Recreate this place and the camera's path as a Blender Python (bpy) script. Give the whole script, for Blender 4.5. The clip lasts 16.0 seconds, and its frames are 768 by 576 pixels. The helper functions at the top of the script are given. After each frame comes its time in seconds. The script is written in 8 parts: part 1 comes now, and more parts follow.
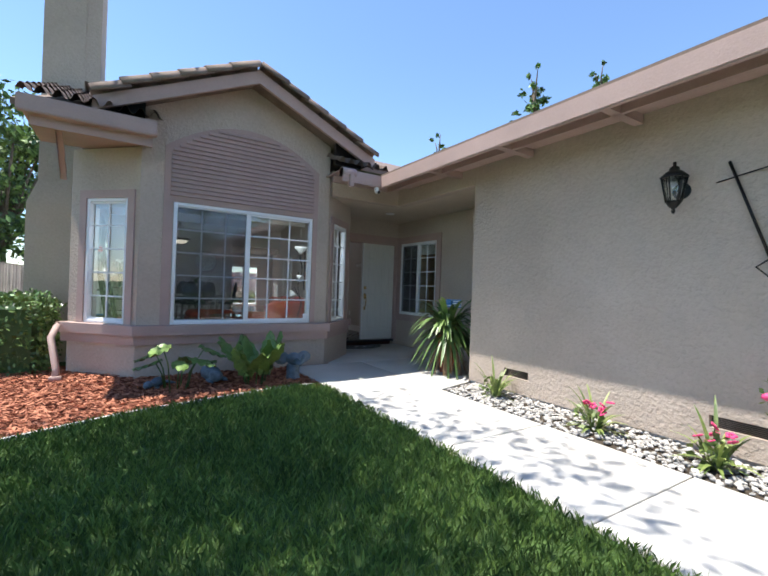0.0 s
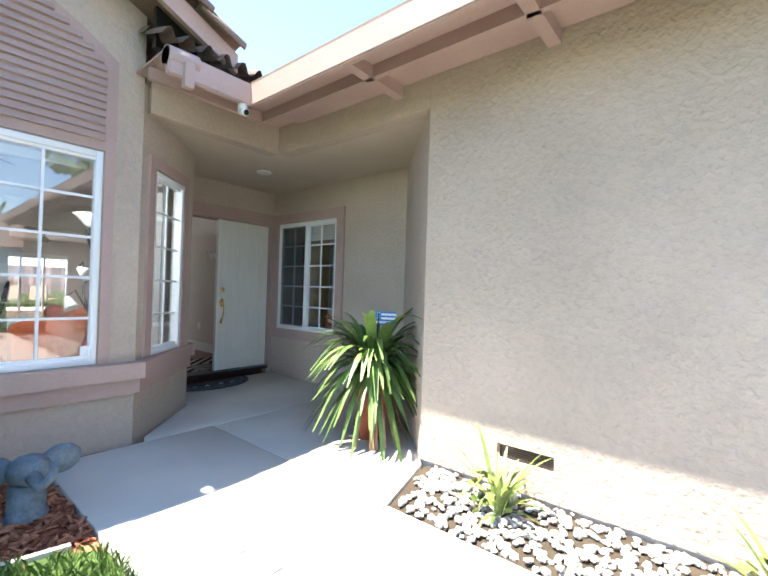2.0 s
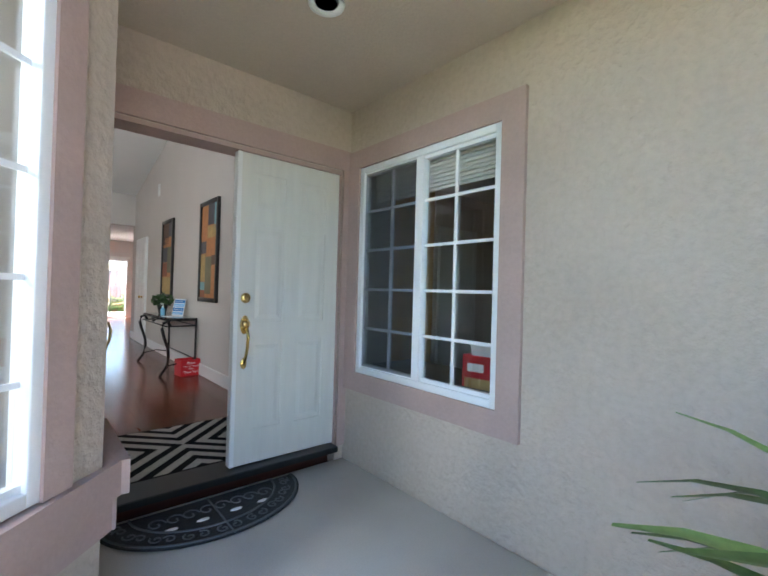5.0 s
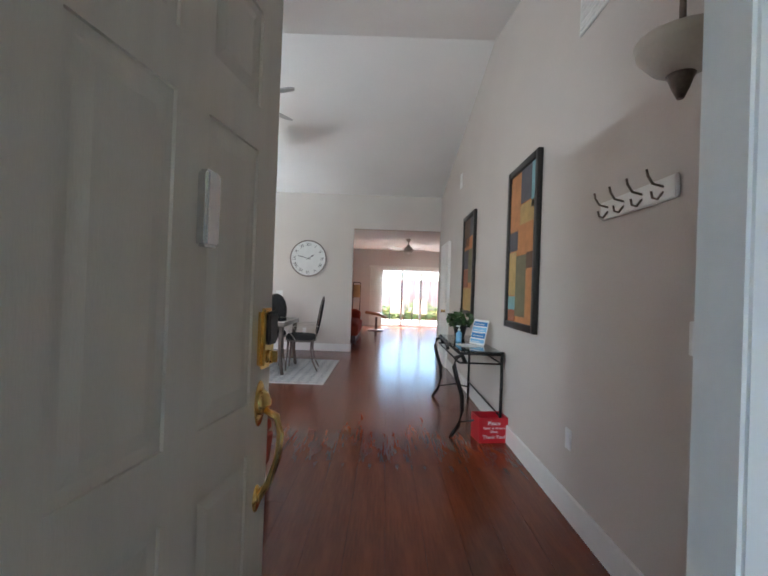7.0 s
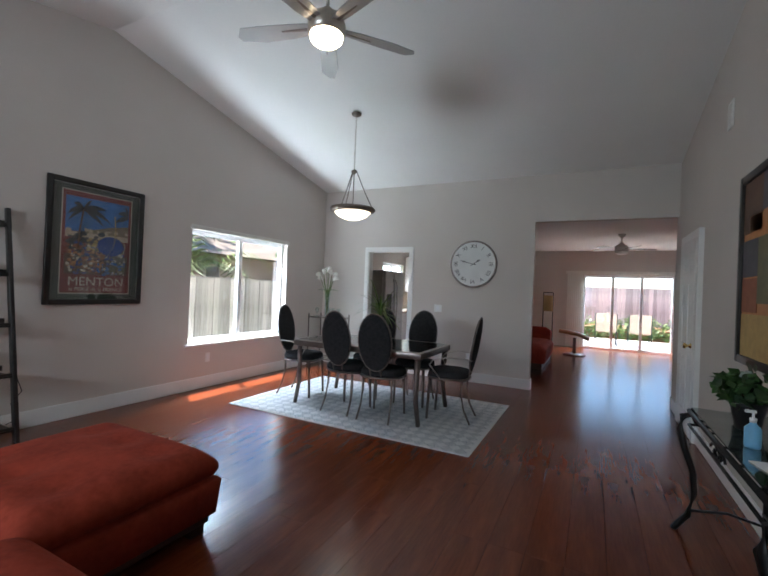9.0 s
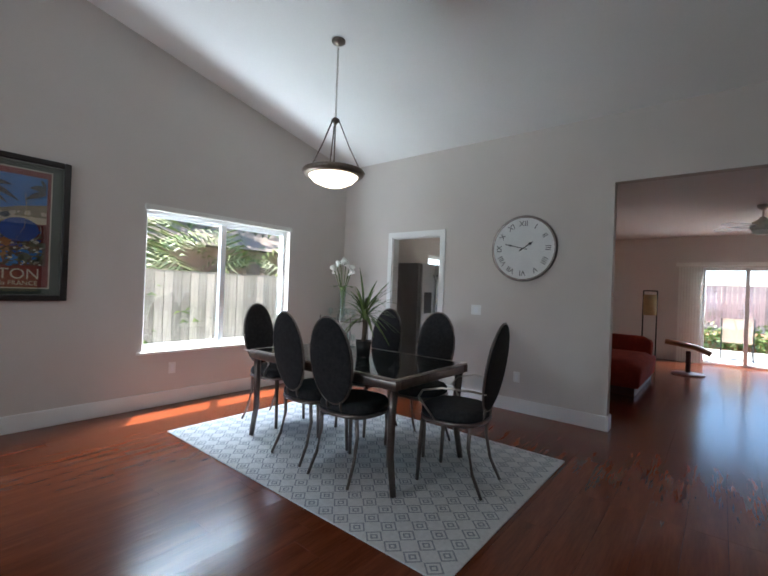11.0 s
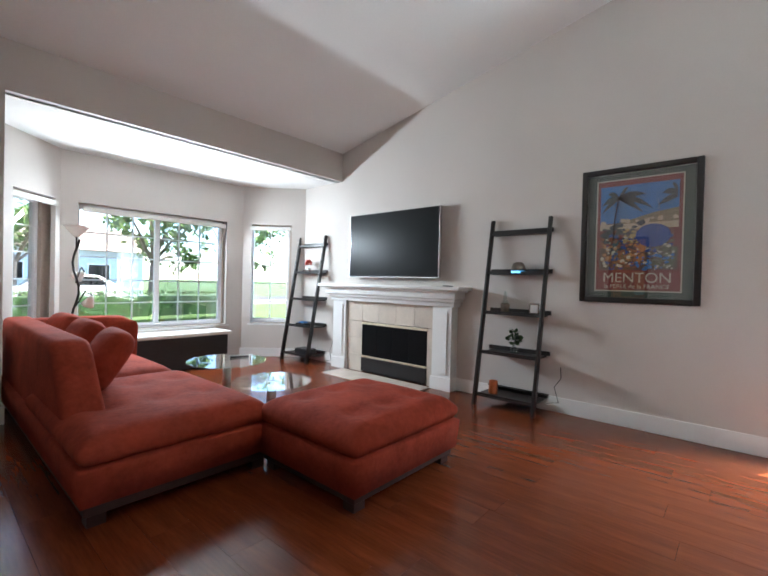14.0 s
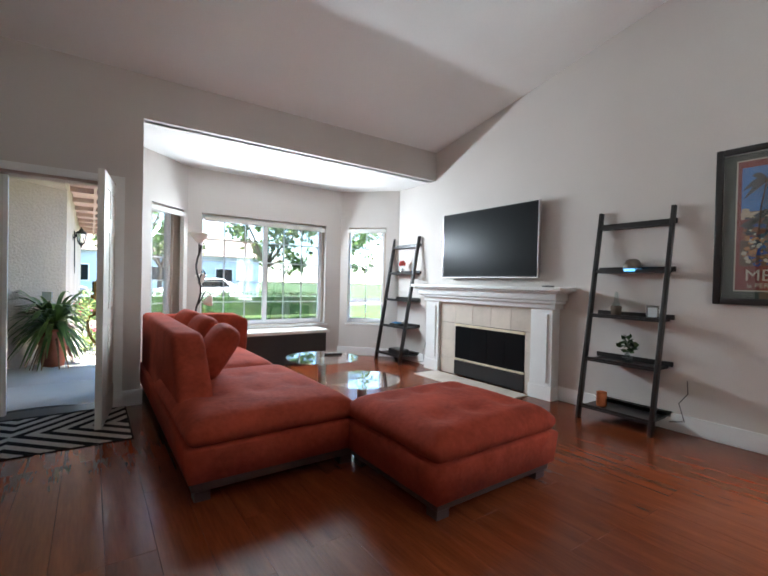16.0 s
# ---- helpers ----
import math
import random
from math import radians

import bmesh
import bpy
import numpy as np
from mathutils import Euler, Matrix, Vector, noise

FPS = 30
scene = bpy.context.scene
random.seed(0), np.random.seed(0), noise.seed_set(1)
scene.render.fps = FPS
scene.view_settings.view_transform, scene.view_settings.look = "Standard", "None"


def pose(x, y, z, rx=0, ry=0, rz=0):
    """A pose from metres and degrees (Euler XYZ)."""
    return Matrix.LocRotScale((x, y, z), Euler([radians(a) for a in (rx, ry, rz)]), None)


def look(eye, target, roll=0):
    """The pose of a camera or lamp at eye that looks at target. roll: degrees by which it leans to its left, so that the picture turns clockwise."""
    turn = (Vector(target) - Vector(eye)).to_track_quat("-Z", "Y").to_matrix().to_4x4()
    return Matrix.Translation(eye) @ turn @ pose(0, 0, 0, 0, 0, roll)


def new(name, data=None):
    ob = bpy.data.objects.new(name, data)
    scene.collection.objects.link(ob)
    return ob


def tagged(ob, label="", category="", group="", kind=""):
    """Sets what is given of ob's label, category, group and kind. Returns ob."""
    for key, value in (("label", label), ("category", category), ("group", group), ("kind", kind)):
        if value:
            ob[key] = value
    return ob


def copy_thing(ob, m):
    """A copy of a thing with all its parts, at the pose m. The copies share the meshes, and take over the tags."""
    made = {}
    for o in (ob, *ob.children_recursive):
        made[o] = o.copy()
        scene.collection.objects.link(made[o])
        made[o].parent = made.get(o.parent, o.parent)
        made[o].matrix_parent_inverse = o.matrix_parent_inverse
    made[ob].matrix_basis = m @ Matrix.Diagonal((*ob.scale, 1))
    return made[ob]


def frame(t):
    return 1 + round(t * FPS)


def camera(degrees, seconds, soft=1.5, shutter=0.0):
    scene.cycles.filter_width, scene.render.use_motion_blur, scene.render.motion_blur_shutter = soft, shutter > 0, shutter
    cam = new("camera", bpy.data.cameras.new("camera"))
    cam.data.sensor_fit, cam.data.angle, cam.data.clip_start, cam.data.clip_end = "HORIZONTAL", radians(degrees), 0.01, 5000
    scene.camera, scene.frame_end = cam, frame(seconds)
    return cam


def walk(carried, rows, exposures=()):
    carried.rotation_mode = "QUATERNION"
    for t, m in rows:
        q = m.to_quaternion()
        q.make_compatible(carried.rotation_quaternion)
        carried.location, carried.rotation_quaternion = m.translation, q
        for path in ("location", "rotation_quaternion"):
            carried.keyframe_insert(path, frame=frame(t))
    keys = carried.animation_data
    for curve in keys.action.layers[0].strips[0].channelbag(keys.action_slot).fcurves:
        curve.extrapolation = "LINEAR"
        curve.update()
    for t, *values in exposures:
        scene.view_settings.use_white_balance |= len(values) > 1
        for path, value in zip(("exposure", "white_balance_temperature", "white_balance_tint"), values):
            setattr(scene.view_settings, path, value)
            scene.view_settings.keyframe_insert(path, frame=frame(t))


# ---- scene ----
cam = camera(85.8, 16.0, soft=1.8)
PATH = [
    (0, (-4.248, -7.678, 1.1), (-3.186, -5.984, 1.105), 2.0),
    (0.5, (-4.01, -7.025, 1.108), (-2.904, -5.359, 1.117), 2.0),
    (1, (-3.648, -6.409, 1.11), (-2.456, -4.803, 1.121), 2.0),
    (1.5, (-3.206, -5.86, 1.139), (-1.778, -4.46, 1.153), 1.9),
    (2, (-2.848, -5.3, 1.155), (-1.307, -4.024, 1.172), 1.8),
    (2.5, (-2.541, -4.805, 1.188), (-0.969, -3.569, 1.207), 1.8),
    (3, (-2.265, -4.312, 1.217), (-0.692, -3.076, 1.238), 1.8),
    (3.2, (-2.158, -4.122, 1.227), (-0.585, -2.888, 1.253), 1.8),
    (5.3, (-0.84, -2.379, 1.173), (0.287, -0.727, 1.187), 1.5),
    (5.5, (-0.743, -2.176, 1.174), (0.151, -0.388, 1.185), 1.5),
    (6, (-0.534, -1.606, 1.222), (-0.122, 0.351, 1.231), 1.7),
    (6.5, (-0.358, -1.0, 1.238), (-0.217, 0.995, 1.249), 1.8),
    (7, (-0.299, -0.37, 1.247), (-0.306, 1.63, 1.261), 2.1),
    (7.5, (-0.23, 0.205, 1.259), (-0.368, 2.2, 1.277), 2.3),
    (8, (-0.196, 0.714, 1.314), (-0.446, 2.698, 1.33), 2.3),
    (8.5, (-0.169, 1.143, 1.384), (-0.615, 3.092, 1.396), 2.3),
    (9, (-0.169, 1.533, 1.38), (-1.075, 3.316, 1.39), 2.4),
    (9.2, (-0.165, 1.688, 1.362), (-1.165, 3.421, 1.373), 2.4),
    (11.3, (-0.133, 3.592, 1.323), (-1.494, 5.058, 1.322), 2.2),
    (11.5, (-0.178, 3.739, 1.315), (-1.625, 5.119, 1.31), 2.2),
    (12, (-0.292, 4.029, 1.302), (-1.995, 5.077, 1.294), 2.2),
    (12.5, (-0.336, 4.252, 1.317), (-2.299, 4.632, 1.291), 2.1),
    (13, (-0.401, 4.38, 1.284), (-2.351, 3.941, 1.248), 1.7),
    (13.5, (-0.463, 4.517, 1.257), (-2.169, 3.473, 1.23), 1.5),
    (14, (-0.479, 4.697, 1.24), (-1.986, 3.382, 1.216), 1.4),
    (14.5, (-0.459, 4.793, 1.193), (-1.846, 3.352, 1.169), 1.4),
    (15, (-0.436, 4.835, 1.14), (-1.755, 3.331, 1.118), 1.4),
    (15.5, (-0.47, 4.819, 1.171), (-1.746, 3.279, 1.148), 1.4),
    (16, (-0.585, 4.701, 1.219), (-1.74, 3.069, 1.195), 1.3),
]
walk(cam, [(t, look(eye, target, roll)) for t, eye, target, roll in PATH],
     exposures=[(0, 0.9, 6400, 10), (0.5, 1, 6400, 10), (1, 1.35, 6500, 10), (1.5, 1.85, 6700, 10), (2, 2.2, 6800, 10), (2.5, 2.5, 6800, 10), (3, 2.75, 6800, 10), (5.3, 3.2, 6600, 10), (6, 3.5, 6600, 10), (6.5, 3.2, 6600, 10), (7, 3.1, 6500, 10), (7.5, 2.6, 6400, 10), (8.5, 2.45, 6400, 10), (9, 2.15, 6300, 10), (11.5, 2.15, 6300, 10), (12.5, 1.55, 6300, 10), (13.2, 2.5, 6400, 10), (13.5, 2.85, 6500, 10), (14.5, 2.95, 6500, 10), (16, 2.9, 6500, 10)])

# ---- world and sun ----
SUN_DIR = Vector((0.30, -0.19, -1.0)).normalized()
world = bpy.data.worlds.new("world")
scene.world = world
world.use_nodes = True
wn = world.node_tree
sky = wn.nodes.new("ShaderNodeTexSky")
sky.sky_type = "NISHITA"
sky.sun_disc = False
sky.sun_elevation = math.asin(-SUN_DIR.z)
sky.sun_rotation = math.atan2(-SUN_DIR.x, -SUN_DIR.y)
sky.ozone_density = 4.5
sky.air_density = 1.0
sky.dust_density = 0.0
wn.links.new(sky.outputs[0], wn.nodes["Background"].inputs[0])
wn.nodes["Background"].inputs[1].default_value = 0.15
sun_data = bpy.data.lights.new("sun", "SUN")
sun_data.energy = 4.8
sun_data.angle = radians(0.53)
sun_data.color = (1.0, 0.95, 0.87)
sun = new("sun", sun_data)
sun.matrix_world = look((0, 0, 20), Vector((0, 0, 20)) + SUN_DIR)


def window_light(name, eye, target, w, h, watts):
    """Sky light that enters by a window opening."""
    d = bpy.data.lights.new(name, "AREA")
    d.shape, d.size, d.size_y, d.energy, d.color = "RECTANGLE", w, h, watts, (0.76, 0.89, 1.0)
    o = new(name, d)
    o.matrix_world = look(eye, target)
    return o


window_light("sky_light_dining", (-5.35, 5.99, 2.62), (-3.6, 5.99, 0.4), 1.7, 0.6, 78)
window_light("ground_light_dining", (-5.12, 5.99, 0.36), (-3.9, 5.99, 1.75), 1.7, 0.34, 26)
window_light("sky_light_bay", (-2.78, -1.415, 2.0), (-2.78, 0.6, 1.5), 1.84, 0.05, 20)
window_light("sky_light_kitchen", (-5.25, 10.9, 2.35), (-4.2, 10.9, 1.0), 1.1, 0.4, 90)
window_light("sky_light_slider", (0.6, 15.1, 2.5), (0.6, 13.2, 0.3), 2.0, 0.45, 110)


# ---- materials ----
def mat(name, col, rough=0.6, metal=0.0, var=0.12, scale=6.0, fine=60.0, bump=0.0, bscale=80.0, spec=0.5, island=False, rand=0.0, stretch=None, col2=None, coat=0.0):
    m = bpy.data.materials.new(name)
    m.use_nodes = True
    nt = m.node_tree
    b = nt.nodes["Principled BSDF"]
    L = nt.links.new
    b.inputs["Roughness"].default_value = rough
    b.inputs["Metallic"].default_value = metal
    b.inputs["Specular IOR Level"].default_value = spec
    b.inputs["Coat Weight"].default_value = coat
    tc = nt.nodes.new("ShaderNodeTexCoord")
    mp = nt.nodes.new("ShaderNodeMapping")
    L(tc.outputs["Object"], mp.inputs[0])
    if stretch:
        mp.inputs["Scale"].default_value = stretch
    n1 = nt.nodes.new("ShaderNodeTexNoise")
    n1.inputs["Scale"].default_value = scale
    n1.inputs["Detail"].default_value = 5
    L(mp.outputs[0], n1.inputs["Vector"])
    n2 = nt.nodes.new("ShaderNodeTexNoise")
    n2.inputs["Scale"].default_value = fine
    n2.inputs["Detail"].default_value = 3
    L(mp.outputs[0], n2.inputs["Vector"])
    add = nt.nodes.new("ShaderNodeMath")
    add.operation = "MULTIPLY_ADD"
    L(n1.outputs[0], add.inputs[0])
    add.inputs[1].default_value = 0.65
    mul = nt.nodes.new("ShaderNodeMath")
    mul.operation = "MULTIPLY"
    mul.inputs[1].default_value = 0.35
    L(n2.outputs[0], mul.inputs[0])
    L(mul.outputs[0], add.inputs[2])
    last = add.outputs[0]
    if rand:
        oi = nt.nodes.new("ShaderNodeNewGeometry" if island else "ShaderNodeObjectInfo")
        r = nt.nodes.new("ShaderNodeMath")
        r.operation = "MULTIPLY_ADD"
        L(oi.outputs["Random Per Island" if island else "Random"], r.inputs[0])
        r.inputs[1].default_value = rand
        sub = nt.nodes.new("ShaderNodeMath")
        sub.operation = "SUBTRACT"
        L(last, sub.inputs[0])
        sub.inputs[1].default_value = rand / 2
        L(sub.outputs[0], r.inputs[2])
        last = r.outputs[0]
    ramp = nt.nodes.new("ShaderNodeValToRGB")
    lo = tuple(max(0, c * (1 - var * 1.6)) for c in col)
    hi = col2 or tuple(min(1, c * (1 + var * 1.4)) for c in col)
    ramp.color_ramp.elements[0].position, ramp.color_ramp.elements[0].color = 0.28, (*lo, 1)
    ramp.color_ramp.elements[1].position, ramp.color_ramp.elements[1].color = 0.72, (*hi, 1)
    L(last, ramp.inputs[0])
    L(ramp.outputs[0], b.inputs["Base Color"])
    if bump:
        n3 = nt.nodes.new("ShaderNodeTexNoise")
        n3.inputs["Scale"].default_value = bscale
        n3.inputs["Detail"].default_value = 4
        L(mp.outputs[0], n3.inputs["Vector"])
        bp = nt.nodes.new("ShaderNodeBump")
        bp.inputs["Strength"].default_value = min(1, bump)
        bp.inputs["Distance"].default_value = 0.012
        L(n3.outputs[0], bp.inputs["Height"])
        L(bp.outputs[0], b.inputs["Normal"])
    return m


def glass_mat(name, tint=(1, 1, 1), rough=0.0, gloss=1.0):
    """Thin pane: clear see-through with a Fresnel gloss."""
    m = bpy.data.materials.new(name)
    m.use_nodes = True
    nt = m.node_tree
    out = nt.nodes["Material Output"]
    nt.nodes.remove(nt.nodes["Principled BSDF"])
    tr = nt.nodes.new("ShaderNodeBsdfTransparent")
    tr.inputs[0].default_value = (*tint, 1)
    gl = nt.nodes.new("ShaderNodeBsdfGlossy")
    gl.inputs["Roughness"].default_value = rough
    gl.inputs[0].default_value = (gloss, gloss, gloss, 1)
    lw = nt.nodes.new("ShaderNodeLayerWeight")
    lw.inputs[0].default_value = 0.5
    pw = nt.nodes.new("ShaderNodeMath")
    pw.operation = "POWER"
    pw.inputs[1].default_value = 3.5
    nt.links.new(lw.outputs["Facing"], pw.inputs[0])
    fr = nt.nodes.new("ShaderNodeMath")
    fr.operation = "MULTIPLY_ADD"
    fr.inputs[1].default_value = 0.85
    fr.inputs[2].default_value = 0.10 * gloss
    nt.links.new(pw.outputs[0], fr.inputs[0])
    mx = nt.nodes.new("ShaderNodeMixShader")
    nt.links.new(fr.outputs[0], mx.inputs[0])
    nt.links.new(tr.outputs[0], mx.inputs[1])
    nt.links.new(gl.outputs[0], mx.inputs[2])
    nt.links.new(mx.outputs[0], out.inputs[0])
    return m


def glow_mat(name, col, strength):
    m = bpy.data.materials.new(name)
    m.use_nodes = True
    b = m.node_tree.nodes["Principled BSDF"]
    b.inputs["Base Color"].default_value = (0.85, 0.83, 0.78, 1)
    b.inputs["Roughness"].default_value = 0.35
    b.inputs["Emission Color"].default_value = (*col, 1)
    b.inputs["Emission Strength"].default_value = strength
    return m


M_stucco = mat("stucco", (0.50, 0.415, 0.345), 0.92, var=0.10, scale=1.2, fine=30, bump=1.0, bscale=30, spec=0.2)
M_trim = mat("mauve_trim_paint", (0.45, 0.325, 0.29), 0.65, var=0.07, scale=2.5, bump=0.15, bscale=60, spec=0.3)
M_wallpaint = mat("greige_wall_paint", (0.615, 0.568, 0.528), 0.7, var=0.03, scale=1.2, fine=90, bump=0.12, bscale=130, spec=0.25)
M_ceiling = mat("white_ceiling_paint", (0.80, 0.79, 0.77), 0.85, var=0.025, scale=1.0, bump=0.1, bscale=120, spec=0.2)
M_soffit = mat("tan_soffit_stucco", (0.55, 0.47, 0.38), 0.9, var=0.06, scale=1.5, bump=0.4, bscale=60, spec=0.2)
M_white = mat("white_gloss_paint", (0.80, 0.80, 0.78), 0.38, var=0.03, scale=4)
M_vinyl = mat("white_vinyl", (0.82, 0.83, 0.84), 0.35, var=0.02, scale=5)
M_doorext = mat("cream_door_paint", (0.70, 0.68, 0.62), 0.42, var=0.04, scale=3, bump=0.08, bscale=40, stretch=(8, 8, 1))
M_brass = mat("polished_brass", (0.83, 0.58, 0.22), 0.18, 1.0, var=0.08, scale=20)
M_blackmetal = mat("black_wrought_iron", (0.022, 0.021, 0.02), 0.42, 0.6, var=0.25, scale=30, bump=0.1)
M_black = mat("black_stained_wood", (0.018, 0.015, 0.014), 0.38, var=0.3, scale=12, stretch=(1, 1, 8))
M_nickel = mat("brushed_nickel", (0.52, 0.48, 0.43), 0.32, 1.0, var=0.08, scale=40)
M_bronze = mat("dark_bronze", (0.20, 0.165, 0.14), 0.35, 0.9, var=0.15, scale=30)
M_gunmetal = mat("gunmetal_frame", (0.20, 0.17, 0.155), 0.3, 0.9, var=0.15, scale=20)
M_plank = mat("cherry_laminate", (0.165, 0.033, 0.010), 0.2, var=0.26, scale=1.6, fine=9, rand=0.09, stretch=(9, 0.8, 1), col2=(0.225, 0.052, 0.018), spec=0.5)
M_planksub = mat("dark_joint", (0.06, 0.015, 0.008), 0.5)
M_rust = mat("rust_microfibre", (0.31, 0.047, 0.025), 0.92, var=0.22, scale=5, fine=30, bump=0.3, bscale=26, spec=0.15)
M_darkwood = mat("dark_mahogany", (0.055, 0.018, 0.013), 0.5, var=0.2, scale=8)
M_fabric = mat("charcoal_fabric", (0.030, 0.030, 0.032), 0.9, var=0.2, scale=30, bump=0.3, bscale=300, spec=0.2)
M_rugwhite = mat("ivory_wool", (0.70, 0.71, 0.72), 0.95, var=0.08, scale=40, bump=0.5, bscale=220, spec=0.1)
M_ruggrey = mat("grey_wool", (0.34, 0.37, 0.41), 0.95, var=0.1, scale=40, bump=0.5, bscale=220, spec=0.1)
M_ebony = mat("black_mat_fibre", (0.012, 0.012, 0.013), 0.95, var=0.2, scale=40, bump=0.5, bscale=250, spec=0.1)
M_cream = mat("cream_mat_fibre", (0.52, 0.50, 0.46), 0.95, var=0.1, scale=40, bump=0.5, bscale=250, spec=0.1)
M_rubber = mat("black_rubber", (0.018, 0.02, 0.022), 0.6, var=0.2, scale=30, bump=0.3)
M_concrete = mat("concrete", (0.56, 0.54, 0.50), 0.9, var=0.09, scale=1.6, fine=120, bump=0.25, bscale=160, spec=0.2)
M_soil = mat("soil", (0.06, 0.045, 0.03), 0.95, var=0.3, scale=8)
M_turf = mat("turf_base", (0.06, 0.11, 0.025), 0.95, var=0.35, scale=5, fine=120, bump=0.5, bscale=90)
M_blade = mat("grass_blade", (0.085, 0.17, 0.035), 0.55, var=0.35, scale=0.9, fine=6, island=True, rand=0.4, col2=(0.20, 0.31, 0.07), spec=0.35)
M_mulch = mat("red_bark_chips", (0.32, 0.095, 0.05), 0.9, var=0.35, scale=8, island=True, rand=0.55, col2=(0.52, 0.22, 0.13), spec=0.2)
M_pebble = mat("river_pebble", (0.40, 0.39, 0.37), 0.75, var=0.2, scale=30, rand=0.5, col2=(0.62, 0.58, 0.53))
M_pebble_all = mat("river_pebbles_small", (0.38, 0.37, 0.35), 0.75, var=0.2, scale=30, rand=0.5, island=True, col2=(0.62, 0.58, 0.53))
M_leaf = mat("green_leaf", (0.075, 0.16, 0.03), 0.42, var=0.3, scale=6, island=True, rand=0.4, col2=(0.19, 0.30, 0.08))
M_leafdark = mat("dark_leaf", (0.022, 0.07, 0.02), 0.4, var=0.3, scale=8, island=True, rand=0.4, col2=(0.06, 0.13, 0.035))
M_leaflime = mat("lime_leaf", (0.13, 0.22, 0.05), 0.5, var=0.3, scale=8, island=True, rand=0.4, col2=(0.30, 0.36, 0.10))
M_dryleaf = mat("dry_leaf", (0.33, 0.20, 0.10), 0.8, var=0.3, scale=20, island=True, rand=0.4)
M_treeleaf = mat("tree_foliage", (0.07, 0.14, 0.03), 0.6, var=0.35, scale=1.0, island=True, rand=0.5, col2=(0.20, 0.32, 0.075))
M_bark = mat("bark", (0.16, 0.12, 0.09), 0.95, var=0.3, scale=8, bump=0.6, bscale=20, stretch=(3, 3, 0.7))
M_terracotta = mat("terracotta", (0.36, 0.10, 0.055), 0.6, var=0.12, scale=8, bump=0.1)
M_tile = mat("brown_roof_tile", (0.20, 0.145, 0.115), 0.85, var=0.22, scale=5, bump=0.3, bscale=50, rand=0.4)
M_tileall = mat("brown_roof_tiles", (0.20, 0.145, 0.115), 0.85, var=0.22, scale=5, bump=0.3, bscale=50, rand=0.4, island=True)
M_flower = mat("pink_petal", (0.75, 0.06, 0.20), 0.6, var=0.2, scale=20)
M_whitepetal = mat("white_petal", (0.85, 0.85, 0.80), 0.5, var=0.05)
M_fence = mat("grey_fence_wood", (0.48, 0.41, 0.39), 0.9, var=0.3, scale=3, fine=30, bump=0.3, bscale=25, stretch=(6, 6, 0.6), rand=0.35)
M_screen = mat("black_glass_screen", (0.006, 0.007, 0.008), 0.3, var=0.1, scale=4, spec=0.12)
M_plasticblack = mat("black_plastic", (0.015, 0.015, 0.016), 0.35, var=0.1)
M_silver = mat("silver_metal", (0.65, 0.66, 0.68), 0.25, 1.0, var=0.05)
M_marble = mat("cream_marble_tile", (0.62, 0.55, 0.47), 0.22, var=0.1, scale=4, rand=0.2)
M_red = mat("red_plastic", (0.52, 0.012, 0.022), 0.4, var=0.08)
M_blue = mat("blue_print", (0.03, 0.20, 0.48), 0.5, var=0.1)
M_lblue = mat("light_blue_print", (0.20, 0.48, 0.72), 0.5, var=0.1)
M_paper = mat("white_paper", (0.80, 0.80, 0.80), 0.7, var=0.03)
M_ink = mat("dark_ink", (0.02, 0.02, 0.025), 0.6)
M_clockface = mat("aged_clock_face", (0.70, 0.71, 0.70), 0.5, var=0.08, scale=5)
M_glass = glass_mat("window_glass", (0.95, 0.97, 0.97))
M_screenmesh = glass_mat("insect_screen", (0.75, 0.76, 0.78), 0.6, 0.3)
M_tabletop = glass_mat("table_glass", (0.35, 0.46, 0.46))
M_clearglass = glass_mat("clear_glass", (0.86, 0.93, 0.92))
M_fireglass = glass_mat("smoked_fire_glass", (0.18, 0.18, 0.17))
M_bulb = glow_mat("lit_frosted_glass", (1.0, 0.82, 0.55), 4.0)
M_bowl = glow_mat("lit_alabaster_bowl", (1.0, 0.86, 0.66), 0.7)
M_frosted = mat("frosted_glass_shade", (0.75, 0.72, 0.66), 0.4, var=0.06)
M_statue = mat("blue_grey_stone", (0.14, 0.19, 0.24), 0.7, var=0.3, scale=14, bump=0.5, bscale=40)
M_yellow = mat("ochre_paint", (0.55, 0.30, 0.08), 0.7, var=0.04)
M_stainless = mat("stainless_steel", (0.48, 0.49, 0.50), 0.3, 1.0, var=0.05)
M_sheer = mat("white_blind", (0.74, 0.73, 0.68), 0.8, var=0.04)
M_orange = mat("orange_candle", (0.55, 0.14, 0.04), 0.6, var=0.1)
